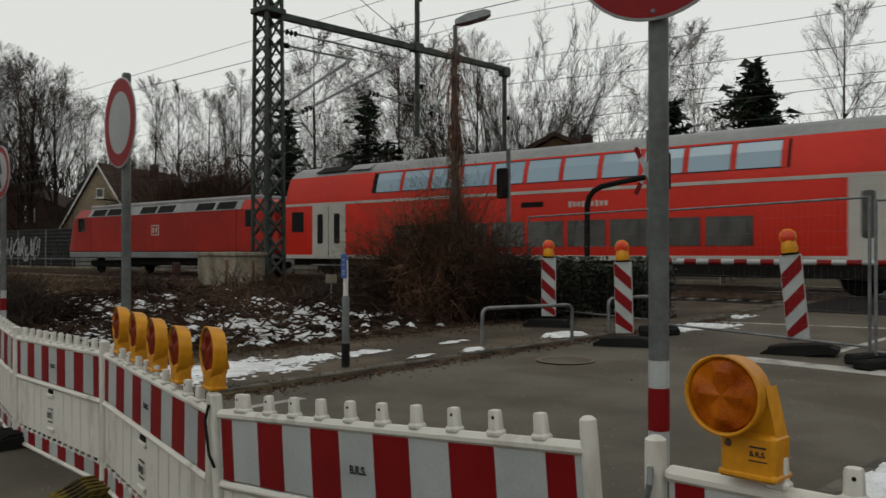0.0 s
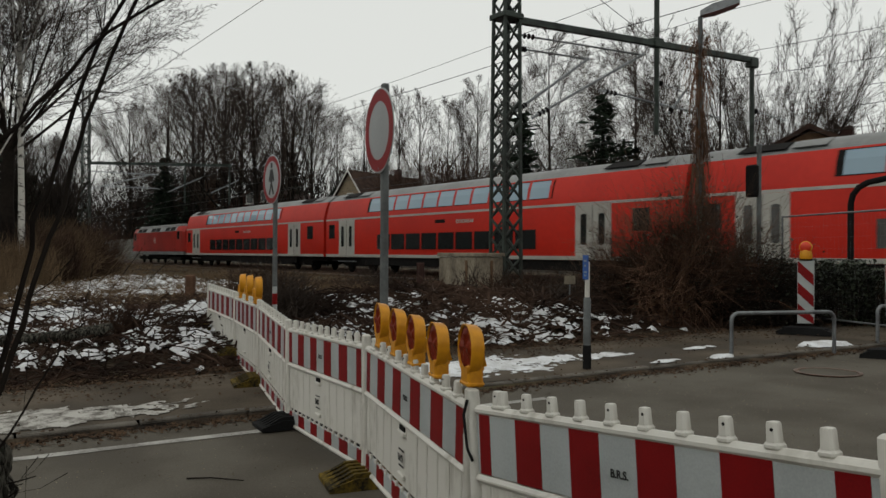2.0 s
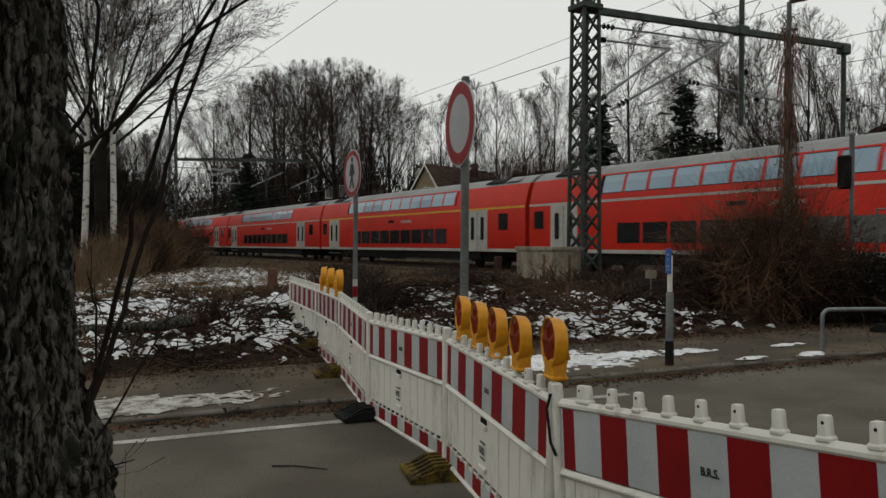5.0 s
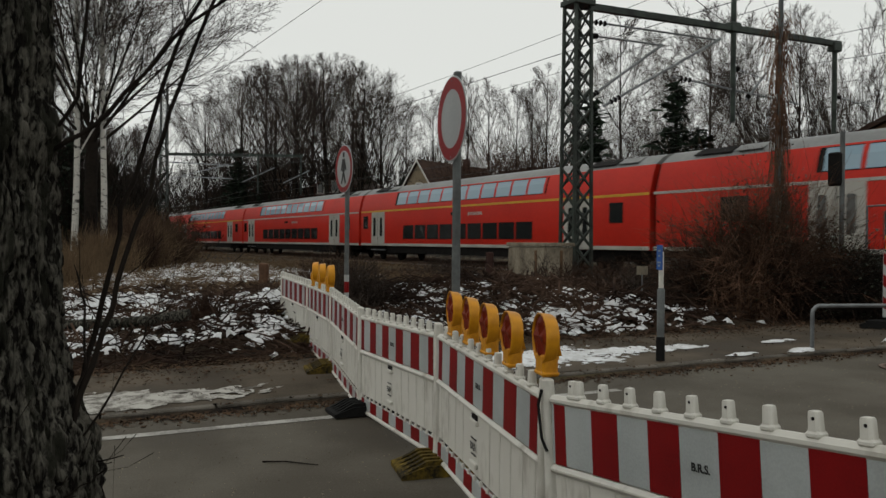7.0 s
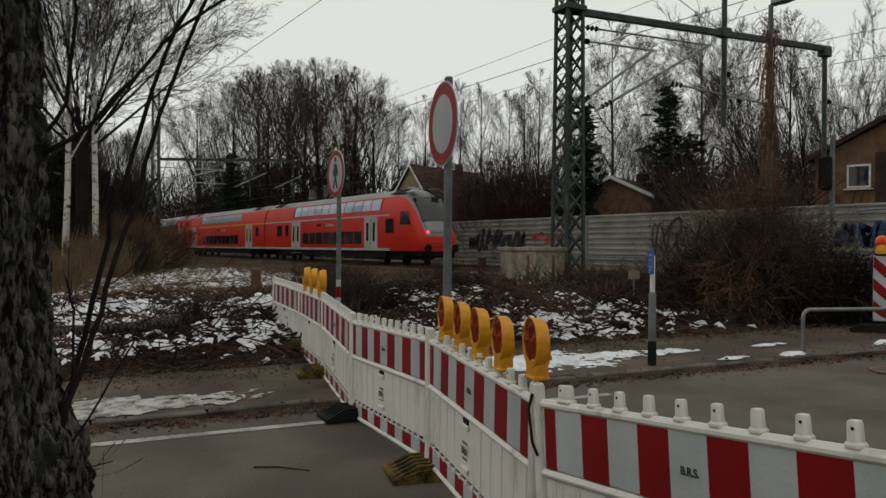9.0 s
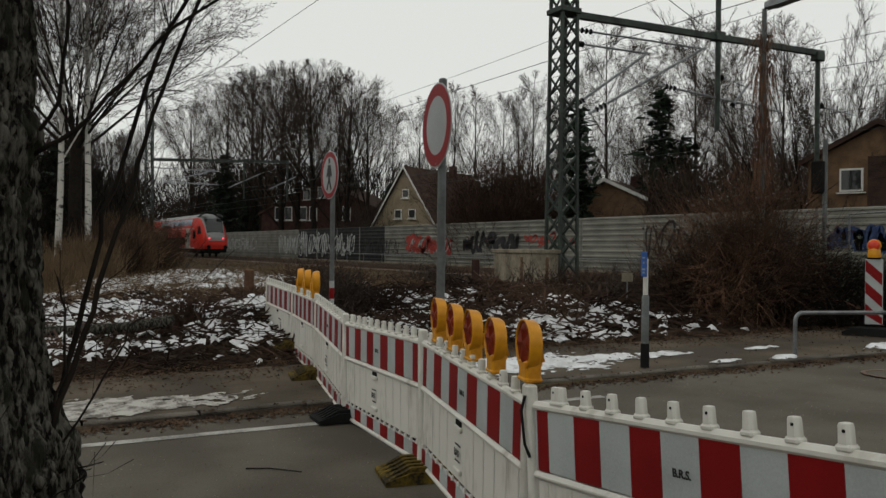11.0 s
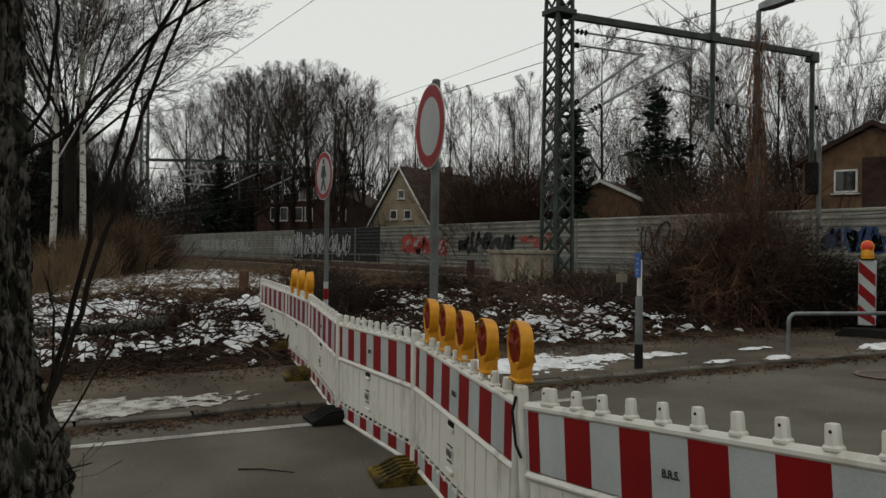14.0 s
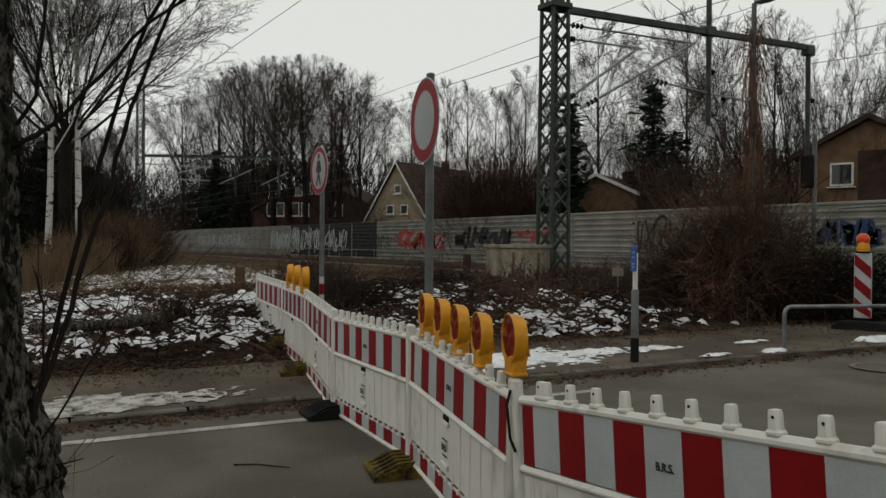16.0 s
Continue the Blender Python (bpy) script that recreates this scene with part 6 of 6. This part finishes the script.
# the left edge: birches and a broad-crowned tree
tree("birch", 1, -36.4, 3.6, 0.4, 1.0, 20, "slender white-barked birch beside the railway", 1.15)
tree("birch", 2, -35.9, 4.7, 0.4, 1.0, 200, "slender white-barked birch beside the railway", 1.15)
tree("fan", 1, -36.6, 4.25, 0.4, 0.92, 75, "bare tree whose limbs fan out of one trunk")
for i, (az, dist, kind, k, s) in enumerate(((92.5, 46, "slim", 1, 0.8), (89.5, 52, "beech", 2, 0.7), (85.6, 66, "slim", 2, 0.7), (83.4, 74, "slim", 1, 0.7), (94.0, 60, "beech", 3, 0.8), (80.6, 84, "slim", 1, 0.6), (87.2, 58, "beech", 1, 0.6), (84.4, 68, "beech", 2, 0.58), (82.0, 80, "beech", 3, 0.6), (91.0, 56, "beech", 1, 0.66))):
    x, y = spot(az, dist)
    tree(kind, k, x, y, 0.4, s, i * 73, "bare tree in the thicket at the railway's edge")

for az, dist, h, w, k in ((50.3, 58, 10.9, 1.7, 1), (44.9, 62, 12.6, 2.6, 2), (43.6, 60, 9.0, 2.4, 3), (63.2, 84, 7.5, 1.6, 4), (24.2, 56, 11.0, 2.0, 5), (74.2, 128, 15.0, 4.0, 6), (72.6, 120, 10.0, 3.5, 7), (66.0, 108, 14.0, 2.6, 8)):
    x, y = spot(az, dist)
    conifer(x, y, BZ, h, w, k, "dark green conifer behind the noise barrier")
x, y = spot(19.2, 68)
conifer(x, y, BZ, 15.6, 3.4, 9, "flat-topped dark pine beyond the railway", True)
for i, (az, dist, h, w) in enumerate(((84.5, 58, 6.5, 2.6), (87.0, 52, 7.0, 2.6), (89.8, 46, 6.0, 2.4), (92.6, 50, 7.5, 3.0), (82.2, 72, 6.0, 2.6), (96, 44, 7, 3), (80.6, 100, 7, 3.0), (80.0, 85, 5.0, 2.4))):
    x, y = spot(az, dist)
    conifer(x, y, 0.3, h * 1.2, w * 1.15, 20 + i, "dark evergreen in the thicket")

# shrubs behind the wall and along the near bank
for i, (az, dist, h, w, n) in enumerate(((57.0, 62, 7.6, 4.0, 420), (55.2, 60, 9.4, 4.5, 560), (53.4, 62, 8.8, 4.5, 480), (47.0, 74, 8.6, 5.0, 360), (44.2, 66, 8.0, 5.0, 360), (41.6, 50, 7.0, 4.5, 420), (38.6, 48, 7.4, 4.5, 420), (64.6, 82, 6.0, 5, 300))):
    x, y = spot(az, dist)
    shrub(x, y, BZ, h, w, n, M_twig_r if i < 3 else M_twig, 40 + i, "tall bare brown shrubs behind the barrier", rad=0.022)
for i, (x, y, h, w, n) in enumerate(((-37.5, 6.4, 2.8, 1.7, 600), (-35.5, 5.6, 2.5, 1.8, 500), (-41, 8.0, 2.8, 1.8, 500), (-33.5, 4.2, 1.9, 2.0, 500), (-45, 9.2, 2.8, 1.8, 400))):
    shrub(x, y, ground_z(x, y), h, w, n, M_reed if i in (0, 3) else M_twig_r, 60 + i, "dense brown leafless shrub on the bank", rad=0.011)
for i, (x, y, h, w, n) in enumerate(((-30, 3.0, 1.3, 2.4, 650), (-27, 2.2, 1.2, 2.0, 550), (-24.5, 1.0, 1.2, 2.0, 500), (-33, 2.4, 1.5, 2.6, 600), (-28.5, 0.6, 1.3, 2.4, 500))):
    shrub(x, y, ground_z(x, y), h, w, n, M_reed, 70 + i, "tall dry grass, pale brown", "dry_grass", rad=0.006, tangle=0.1, side=1)
for i, (x, y, h, w, n) in enumerate(((-19.4, 14.2, 1.2, 0.8, 50), (-17.6, 14.6, 1.0, 1.4, 110), (-22.8, 13.6, 0.6, 1.2, 60), (-17.0, 13.4, 1.0, 1.6, 140), (-25.5, 14.5, 0.9, 1.6, 120), (-15.0, 13.2, 1.0, 1.6, 160), (-13.4, 12.6, 1.1, 1.4, 160), (-15.6, 6.2, 1.1, 1.0, 160), (-17.6, 7.0, 0.9, 1.2, 160), (-12.6, 3.0, 0.6, 0.6, 120), (-12.9, 5.65, 1.05, 0.7, 260), (-13.6, 5.9, 0.8, 0.8, 200))):
    shrub(x, y, ground_z(x, y) + 0.1, h, w, n, M_twig_r if i % 2 else M_twig, 80 + i, "sprawling bare bramble bush", "bramble", rad=0.009, droop=0.08, tangle=0.3)

# the big tangled bush round the lamp post, and the hedge beside it
big = None
# Low clumps get near-black stems, middling ones reddish, tall ones lighter brown.
for i, (x, y, h, w, n) in enumerate(((-10.3, 12.1, 2.9, 0.85, 620), (-10.9, 11.7, 2.2, 0.9, 480), (-10.0, 12.7, 2.7, 0.8, 560), (-10.45, 12.7, 3.5, 0.6, 420), (-9.7, 13.3, 2.1, 0.8, 320), (-9.3, 13.7, 1.8, 0.8, 300))):
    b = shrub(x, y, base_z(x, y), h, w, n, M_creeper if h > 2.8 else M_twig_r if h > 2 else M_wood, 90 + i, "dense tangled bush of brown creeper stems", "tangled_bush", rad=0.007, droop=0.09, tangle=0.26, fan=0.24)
    b.scale = (0.8, 0.8, 0.95)
    leaves(b, 420, ((-0.9, 0.9), (-0.9, 0.9), (0.4, h * 0.95)), 0.035, M_ivy, 190 + i, "sparse green ivy leaves")
# Near-black stems thicken the lower part of the bush.
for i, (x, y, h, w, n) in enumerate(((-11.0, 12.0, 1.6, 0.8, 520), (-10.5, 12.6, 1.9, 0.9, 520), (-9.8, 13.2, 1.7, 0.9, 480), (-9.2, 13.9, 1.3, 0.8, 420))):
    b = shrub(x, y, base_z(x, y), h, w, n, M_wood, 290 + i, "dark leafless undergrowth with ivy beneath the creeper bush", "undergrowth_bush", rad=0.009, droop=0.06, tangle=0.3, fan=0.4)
    leaves(b, 500, ((-0.8, 0.8), (-0.6, 0.6), (0.1, h * 0.8)), 0.04, M_ivy, 295 + i, "scattered dark ivy leaves")
for i in range(5):
    x, y = -9.9 + 0.62 * i, 14.3 + 0.26 * i
    h = thing("hedge", pose(x, y, base_z(x, y)), "dark clipped evergreen hedge with dead leaves", "hedge", "hedge")
    leaves(h, 3000, ((-0.5, 0.5), (-0.35, 0.35), (0.0, 1.25 - 0.15 * (i % 2))), 0.045, M_ivy, 200 + i, "small dark leaves")
    r = random.Random(i)
    g = G()
    for k in range(90):
        px, py = r.uniform(-0.45, 0.45), r.uniform(-0.3, 0.3)
        g.tube([(px, py, 0), (px + r.gauss(0, 0.1), py + r.gauss(0, 0.1), 0.6), (px + r.gauss(0, 0.15), py + r.gauss(0, 0.15), r.uniform(0.9, 1.2))], 0.007, 3, False)
    part("branchwork", g, M_wood, h)


# ---- the old tree by the near kerb, with its shoots ----
old = thing("roadside_tree", pose(-2.97, -0.08, 0.0), "old roadside tree with furrowed grey bark and shoots", "tree")
GIRTH = ((-0.1, 0.2, 0.6, 0.97, 1.06, 1.12, 1.17, 1.24, 1.33, 1.42, 1.6, 1.9, 2.2, 2.5, 3.2, 5.5), (0.58, 0.5, 0.44, 0.43, 0.428, 0.405, 0.378, 0.357, 0.338, 0.318, 0.305, 0.298, 0.284, 0.266, 0.258, 0.22))


def bark_relief(a, z):
    """How far the furrowed bark stands out at an angle and height of the trunk."""
    c, q = math.cos(a), math.sin(a)
    warp = 0.35 * noise.noise(Vector((c * 3, q * 3, z * 5)))
    f = 1 - abs(noise.noise(Vector((c * 11 + warp, q * 11 + warp, z * 8)))) * 2.6
    h = 1 - abs(noise.noise(Vector((c * 23 + warp, q * 23, z * 17 + 4)))) * 2.2
    lump = noise.noise(Vector((c * 2, q * 2, z * 2)))
    knob = max(0.0, 1 - math.hypot((a - 0.95) * 0.3, z - 2.02) / 0.14)
    low = smoothstep(1.3, 1.0, z)
    return -0.034 * max(0, f) ** 1.5 - 0.018 * max(0, h) ** 1.5 + 0.018 + 0.02 * lump + low * 0.03 * noise.noise(Vector((c * 7, q * 7, z * 9))) + 0.07 * knob ** 1.5


g = G()
rings = []
n = 400
zs = [-0.1, 0.1] + steps(0.45, 2.9, 0.01) + [2.9, 3.2, 4.0, 5.5]
for z in zs:
    rad = float(np.interp(z, *GIRTH))
    ring = []
    for k in range(n):
        a = 2 * math.pi * k / n
        q = rad + bark_relief(a, z)
        ring.append((q * math.cos(a), q * math.sin(a), z))
    rings.append(ring)
g.loft(rings)
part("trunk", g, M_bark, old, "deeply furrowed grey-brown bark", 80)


def shoot(pts, r0, r1, seed, twigs=5):
    o = Vector((-2.97, -0.08, 0.0))
    rr = random.Random(seed)
    P = [Vector(p) - o for p in pts]
    fine = []
    for i in range(len(P) - 1):
        for t in (0, 0.33, 0.66):
            fine.append(P[i].lerp(P[i + 1], t) + Vector((rr.gauss(0, 0.006), rr.gauss(0, 0.006), 0)))
    fine.append(P[-1])
    n = len(fine)
    g = G().tube(fine, [r0 + (r1 - r0) * i / (n - 1) for i in range(n)], 8)
    for k in range(twigs):
        i = rr.randrange(2, n - 1)
        d = (fine[i] - fine[i - 1]).normalized() + Vector((rr.gauss(0, 0.5), rr.gauss(0, 0.5), rr.gauss(0.2, 0.4)))
        d.normalize()
        L = rr.uniform(0.08, 0.35)
        g.tube([fine[i], fine[i] + d * L * 0.5, fine[i] + (d + Vector((0, 0, 0.2))) * L], [r1 * 0.5, r1 * 0.4, 0.0015], 4)
    part("shoot", g, M_wood, old, "smooth dark shoot", 60)


shoot([(-2.81, 0.25, 1.12), (-2.76, 0.35, 1.42), (-2.73, 0.4, 1.65), (-2.69, 0.48, 1.95), (-2.66, 0.54, 2.18), (-2.59, 0.66, 2.52), (-2.5, 0.8, 3.0)], 0.0095, 0.0045, 1)
shoot([(-2.91, 0.27, 1.12), (-2.88, 0.34, 1.41), (-2.85, 0.4, 1.72), (-2.82, 0.46, 1.97), (-2.77, 0.55, 2.32), (-2.7, 0.66, 2.55), (-2.6, 0.8, 3.1)], 0.0095, 0.005, 2)
shoot([(-2.86, 0.15, 1.93), (-2.77, 0.24, 2.0), (-2.72, 0.32, 2.05), (-2.66, 0.44, 2.2), (-2.59, 0.56, 2.36), (-2.49, 0.74, 2.48), (-2.4, 0.95, 2.56)], 0.0085, 0.0035, 3, 8)
shoot([(-2.82, 0.17, 1.98), (-2.75, 0.27, 2.13), (-2.74, 0.28, 2.32), (-2.75, 0.27, 2.6), (-2.74, 0.3, 3.0)], 0.0065, 0.004, 4, 4)
shoot([(-2.8, 0.26, 1.12), (-2.84, 0.3, 1.3), (-2.86, 0.3, 1.5), (-2.9, 0.28, 1.6)], 0.005, 0.003, 5, 3)
shoot([(-2.78, 0.3, 1.1), (-2.74, 0.4, 1.3), (-2.72, 0.47, 1.45), (-2.7, 0.53, 1.5)], 0.004, 0.002, 6, 5)

for i in range(12):
    rr = random.Random(400 + i)
    a, z = rr.uniform(0.2, 1.5), rr.uniform(0.75, 1.2)
    q = float(np.interp(z, *GIRTH)) - 0.01
    o = Vector((-2.97 + q * math.cos(a), -0.08 + q * math.sin(a), z))
    d = Vector((math.cos(a), math.sin(a), rr.uniform(0.1, 0.9)))
    shoot([o, o + d * 0.03, o + d * rr.uniform(0.05, 0.1)], 0.004, 0.0015, 420 + i, 1)

# stump and a lying log on the cleared verge
st = thing("tree_stump", pose(-20.6, 6.45, ground_z(-20.6, 6.45)), "reddish-brown sawn tree stump standing on the verge", "stump")
part("stump", G().lathe((0, 0, 0), (0.06, 0, 1), [(0.17, -0.1), (0.13, 0.2), (0.12, 0.7), (0.1, 0.72)], 12), M_creeper, st, smooth=40)
lg = thing("fallen_log", pose(-12.7, 1.9, ground_z(-12.7, 1.9) + 0.14, 0, 0, 62), "fallen log with peeling bark among brushwood", "log")
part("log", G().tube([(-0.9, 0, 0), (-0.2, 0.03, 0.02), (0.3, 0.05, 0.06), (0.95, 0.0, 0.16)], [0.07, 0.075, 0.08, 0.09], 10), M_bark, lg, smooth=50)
po = thing("track_post", pose(-17.9, 11.5, ground_z(-17.9, 11.5)), "short dark rusty post beside the track", "post")
part("post", G().box((0, 0, 0.45), (0.16, 0.16, 1.1), 0.02), M_brickd, po)
tg = thing("small_marker", pose(-11.4, 10.6, base_z(-11.4, 10.6)), "small pale blank marker plate on a stake", "marker")
part("stake", G().tube([(0, 0, 0), (0, 0, 0.95)], 0.015, 5), M_galv, tg)
part("plate", G().box((0, -0.02, 0.9), (0.2, 0.012, 0.16), 0.003), M_concrete, tg, at=pose(0, 0, 0, 0, 0, 50))


# ---- the dark woods that close the view, with unseen ones added behind ----
def far_woods():
    r = random.Random(31)
    g = G()
    for k in range(34000):
        # From 29000 on: unseen woods added behind the viewer to darken window reflections.
        a = radians(r.uniform(-20, 118) if k % 3 else r.uniform(60, 90)) if k < 29000 else radians(r.uniform(118, 340))
        dist = r.uniform(42, 60) if a > 2.06 else r.uniform(112, 150) if a > 0.3 else r.uniform(85, 120)
        x, y = -math.sin(a) * dist, math.cos(a) * dist
        if 18 < y < 34:  # the railway runs here
            y += 16 if y > 23 else -9
        top = (13.0 if 0.6 < a < 1.6 else 9.0) + 3 * noise.noise(Vector((x * 0.05, y * 0.05, 0)))
        z = top * r.random() ** 1.3
        d = Vector((r.gauss(0, 0.35), r.gauss(0, 0.35), 1)).normalized()
        L, rad = r.uniform(1.0, 3.6), r.uniform(0.02, 0.075)
        g.tube([(x, y, z), (x + d.x * L, y + d.y * L, z + d.z * L)], [rad, rad * 0.4], 3, False)
    tagged(part("far_woods", g, M_wood), "dark leafless woods in the distance, unseen ones added behind", "woods", kind="stuff")


far_woods()


def edge_thicket():
    r = random.Random(35)
    g = G()
    for k in range(13000):
        a = radians(r.uniform(79.5, 104))
        dist = r.uniform(48, 78)
        x, y = -math.sin(a) * dist, math.cos(a) * dist
        if y > 14 and x > -100:
            y -= 6
        z = r.uniform(0, 6.5 + 2.5 * noise.noise(Vector((x * 0.1, y * 0.1, 2))))
        d = Vector((r.gauss(0, 0.6), r.gauss(0, 0.6), 1)).normalized()
        L, rad = r.uniform(0.6, 2.2), r.uniform(0.012, 0.036)
        g.tube([(x, y, z), (x + d.x * L, y + d.y * L, z + d.z * L)], [rad, rad * 0.4], 3, False)
    tagged(part("edge_thicket", g, M_wood), "dark tangled thicket beside the railway", "undergrowth", kind="stuff")


edge_thicket()


def bank_woods():
    """Tall bare growth where the railway bends out of sight, on both of its sides."""
    r = random.Random(37)
    g = G()
    for k in range(15000):
        near = k % 5 < 2
        x, y = (r.uniform(-118, -74), r.uniform(4, 15.5)) if near else (r.uniform(-235, -128), WALL_Y + 2.5 + abs(r.gauss(0, 7)))
        top = (7.0 if near else 15.0) + 3.0 * noise.noise(Vector((x * 0.08, y * 0.1, 5)))
        z = top * r.random() ** 1.15
        d = Vector((r.gauss(0, 0.45), r.gauss(0, 0.45), 1)).normalized()
        L, rad = r.uniform(0.8, 3.0) * (0.7 if near else 1.2), r.uniform(0.012, 0.045)
        g.tube([(x, y, z), (x + d.x * L, y + d.y * L, z + d.z * L)], [rad, rad * 0.4], 3, False)
    tagged(part("bank_woods", g, M_wood), "dark bare growth along the railway's far bend", "undergrowth", kind="stuff")


bank_woods()


def thicket():
    r = random.Random(33)
    g = G()
    for k in range(38000):
        x = r.uniform(-125, -14) if k % 2 else r.uniform(-215, -95)
        y = WALL_Y + 3 + abs(r.gauss(0, 4)) + max(0, (-x - 60) * 0.05)
        if (-78 < x < -60 and y < 50) or (-50 < x < -39 and y < 44):
            continue
        top = 5.6 + 2.6 * noise.noise(Vector((x * 0.12, 0, 7)))
        az = math.degrees(math.atan2(-x, y))
        if 29 < az < 36 or 46 < az < 52 or 59 < az < 71:
            top = 2.6  # low growth before the houses
        elif az > 71:
            top += 5.5
        z = 0.3 + (top - 0.3) * r.random() ** 1.2
        d = Vector((r.gauss(0, 0.6), r.gauss(0, 0.4), 1)).normalized()
        L, rad = r.uniform(0.8, 2.4), r.uniform(0.012, 0.04)
        g.tube([(x, y, z), (x + d.x * L, y + d.y * L, z + d.z * L)], [rad, rad * 0.4], 3, False)
    tagged(part("thicket", g, M_twig_r), "dense brown undergrowth behind the noise barrier", "undergrowth", kind="stuff")


thicket()


# ---- houses beyond the barrier ----
def house(name, x, y, z, w, d, eave, ridge, rot, wall, label, windows, dormer=False, trim=None):
    """A gabled house: local x across the gable (front at y = 0), ridge along y."""
    p = thing(name, pose(x, y, z, 0, 0, rot), label, "house", "houses")
    body = G()
    body.prism([(-w / 2, 0, 0), (w / 2, 0, 0), (w / 2, 0, eave), (0, 0, ridge - 0.12), (-w / 2, 0, eave)], (0, d, 0))
    part("wall", body, wall, p)
    for s in (-1, 1):
        g = G()
        ex, ez = w / 2 + 0.35, eave - 0.35 * (ridge - eave) / (w / 2)
        g.prism([(s * ex, -0.3, ez), (0, -0.3, ridge), (0, -0.3, ridge + 0.18), (s * ex, -0.3, ez + 0.18)], (0, d + 0.6, 0))
        part("roof", g, M_tile, p, "brown tiled roof slope")
        part("barge_board", G().prism([(s * ex, -0.34, ez - 0.05), (0, -0.34, ridge - 0.05), (0, -0.34, ridge + 0.2), (s * ex, -0.34, ez + 0.2)], (0, 0.035, 0)), trim or M_frame, p, "barge board")
    for wx, wz, ww, wh in windows:
        f = part("window", G().box((wx, -0.02, wz), (ww + 0.18, 0.1, wh + 0.18), 0.01), M_frame, p, "white window frame")
        part("pane", G().box((wx, -0.06, wz), (ww, 0.06, wh)), M_glass, f)
        part("sill", G().box((wx, -0.1, wz - wh / 2 - 0.16), (ww + 0.4, 0.2, 0.06), 0.01), M_frame, f)
    part("chimney", G().box((w * 0.1, d * 0.6, ridge + 0.1), (0.6, 0.6, 1.2), 0.02), M_brickd, p)
    if dormer:
        dm = part("dormer", G().box((w * 0.33, d * 0.62, eave + 1.0), (1.9, 2.6, 1.4), 0.02), M_tile, p)
        part("dormer_roof", G().box((w * 0.35, d * 0.62, eave + 1.75), (2.4, 3.0, 0.14), 0.02), M_snow, dm, "snow-dusted flat dormer roof")
        for s in (-0.6, 0.6):
            f = part("dormer_window", G().box((w * 0.33 + 0.97, d * 0.62 + s, eave + 1.1), (0.06, 0.85, 0.9), 0.01), M_frame, dm)
            part("pane", G().box((w * 0.33 + 1.0, d * 0.62 + s, eave + 1.1), (0.04, 0.62, 0.66)), M_glass, f)
    return p


house("gabled_house", -70.9, 37.4, 0.4, 8.6, 11.5, 2.8, 9.1, 24, M_plaster, "ochre plastered house with steep brown gable roof", ((0.15, 6.6, 0.62, 0.66), (-0.75, 4.65, 0.68, 0.72), (0.95, 4.65, 0.68, 0.72)), True)
house("brick_bungalow", -45.3, 40.0, 0.4, 5.6, 9, 5.0, 6.3, 30, M_brick, "low brown brick house with flat gable", ())
brick_gable = house("brick_house", -22.8, 36.5, 0.4, 6.2, 9, 5.7, 7.3, 20, M_brick, "brown brick house with dark overhanging roof", ((-1.15, 4.75, 0.85, 0.9),), trim=M_tile)
# Dark panel over the right of the gable front.
part("cladding", G().box((1.25, -0.04, 3.6), (3.4, 0.1, 4.4), 0.01), M_tile, brick_gable, "dark brown panel on the gable front")
house("dark_brick_house", -97.0, 39.5, 0.4, 17.0, 9, 5.6, 9.6, 40, M_brickd, "dark red brick house among the trees", ((-6, 5.6, 0.9, 1.5), (-4.6, 5.6, 0.9, 1.5), (-2.5, 5.6, 0.9, 1.5), (-1.1, 5.6, 0.9, 1.5), (3.5, 5.6, 0.9, 1.5), (-2, 8.0, 0.8, 1.2), (0, 8.2, 0.8, 1.2)), trim=M_tile)
house("far_house", -24.5, 62, 0.4, 7, 9, 7.0, 9.9, 20, M_brickd, "roof of a house beyond the railway", (), trim=M_tile)
house("far_house", -2.2, 60, 0.4, 9, 9, 8.6, 11.6, 10, M_brick, "roof of a house beyond the railway", (), trim=M_tile)


# ---- what moves ----
def motions():
    for ob, off in TRAIN:
        walk(ob, [(t, pose(START + off - SPEED * t, TRACK_1, RAIL)) for t in range(0, 17)])


motions()
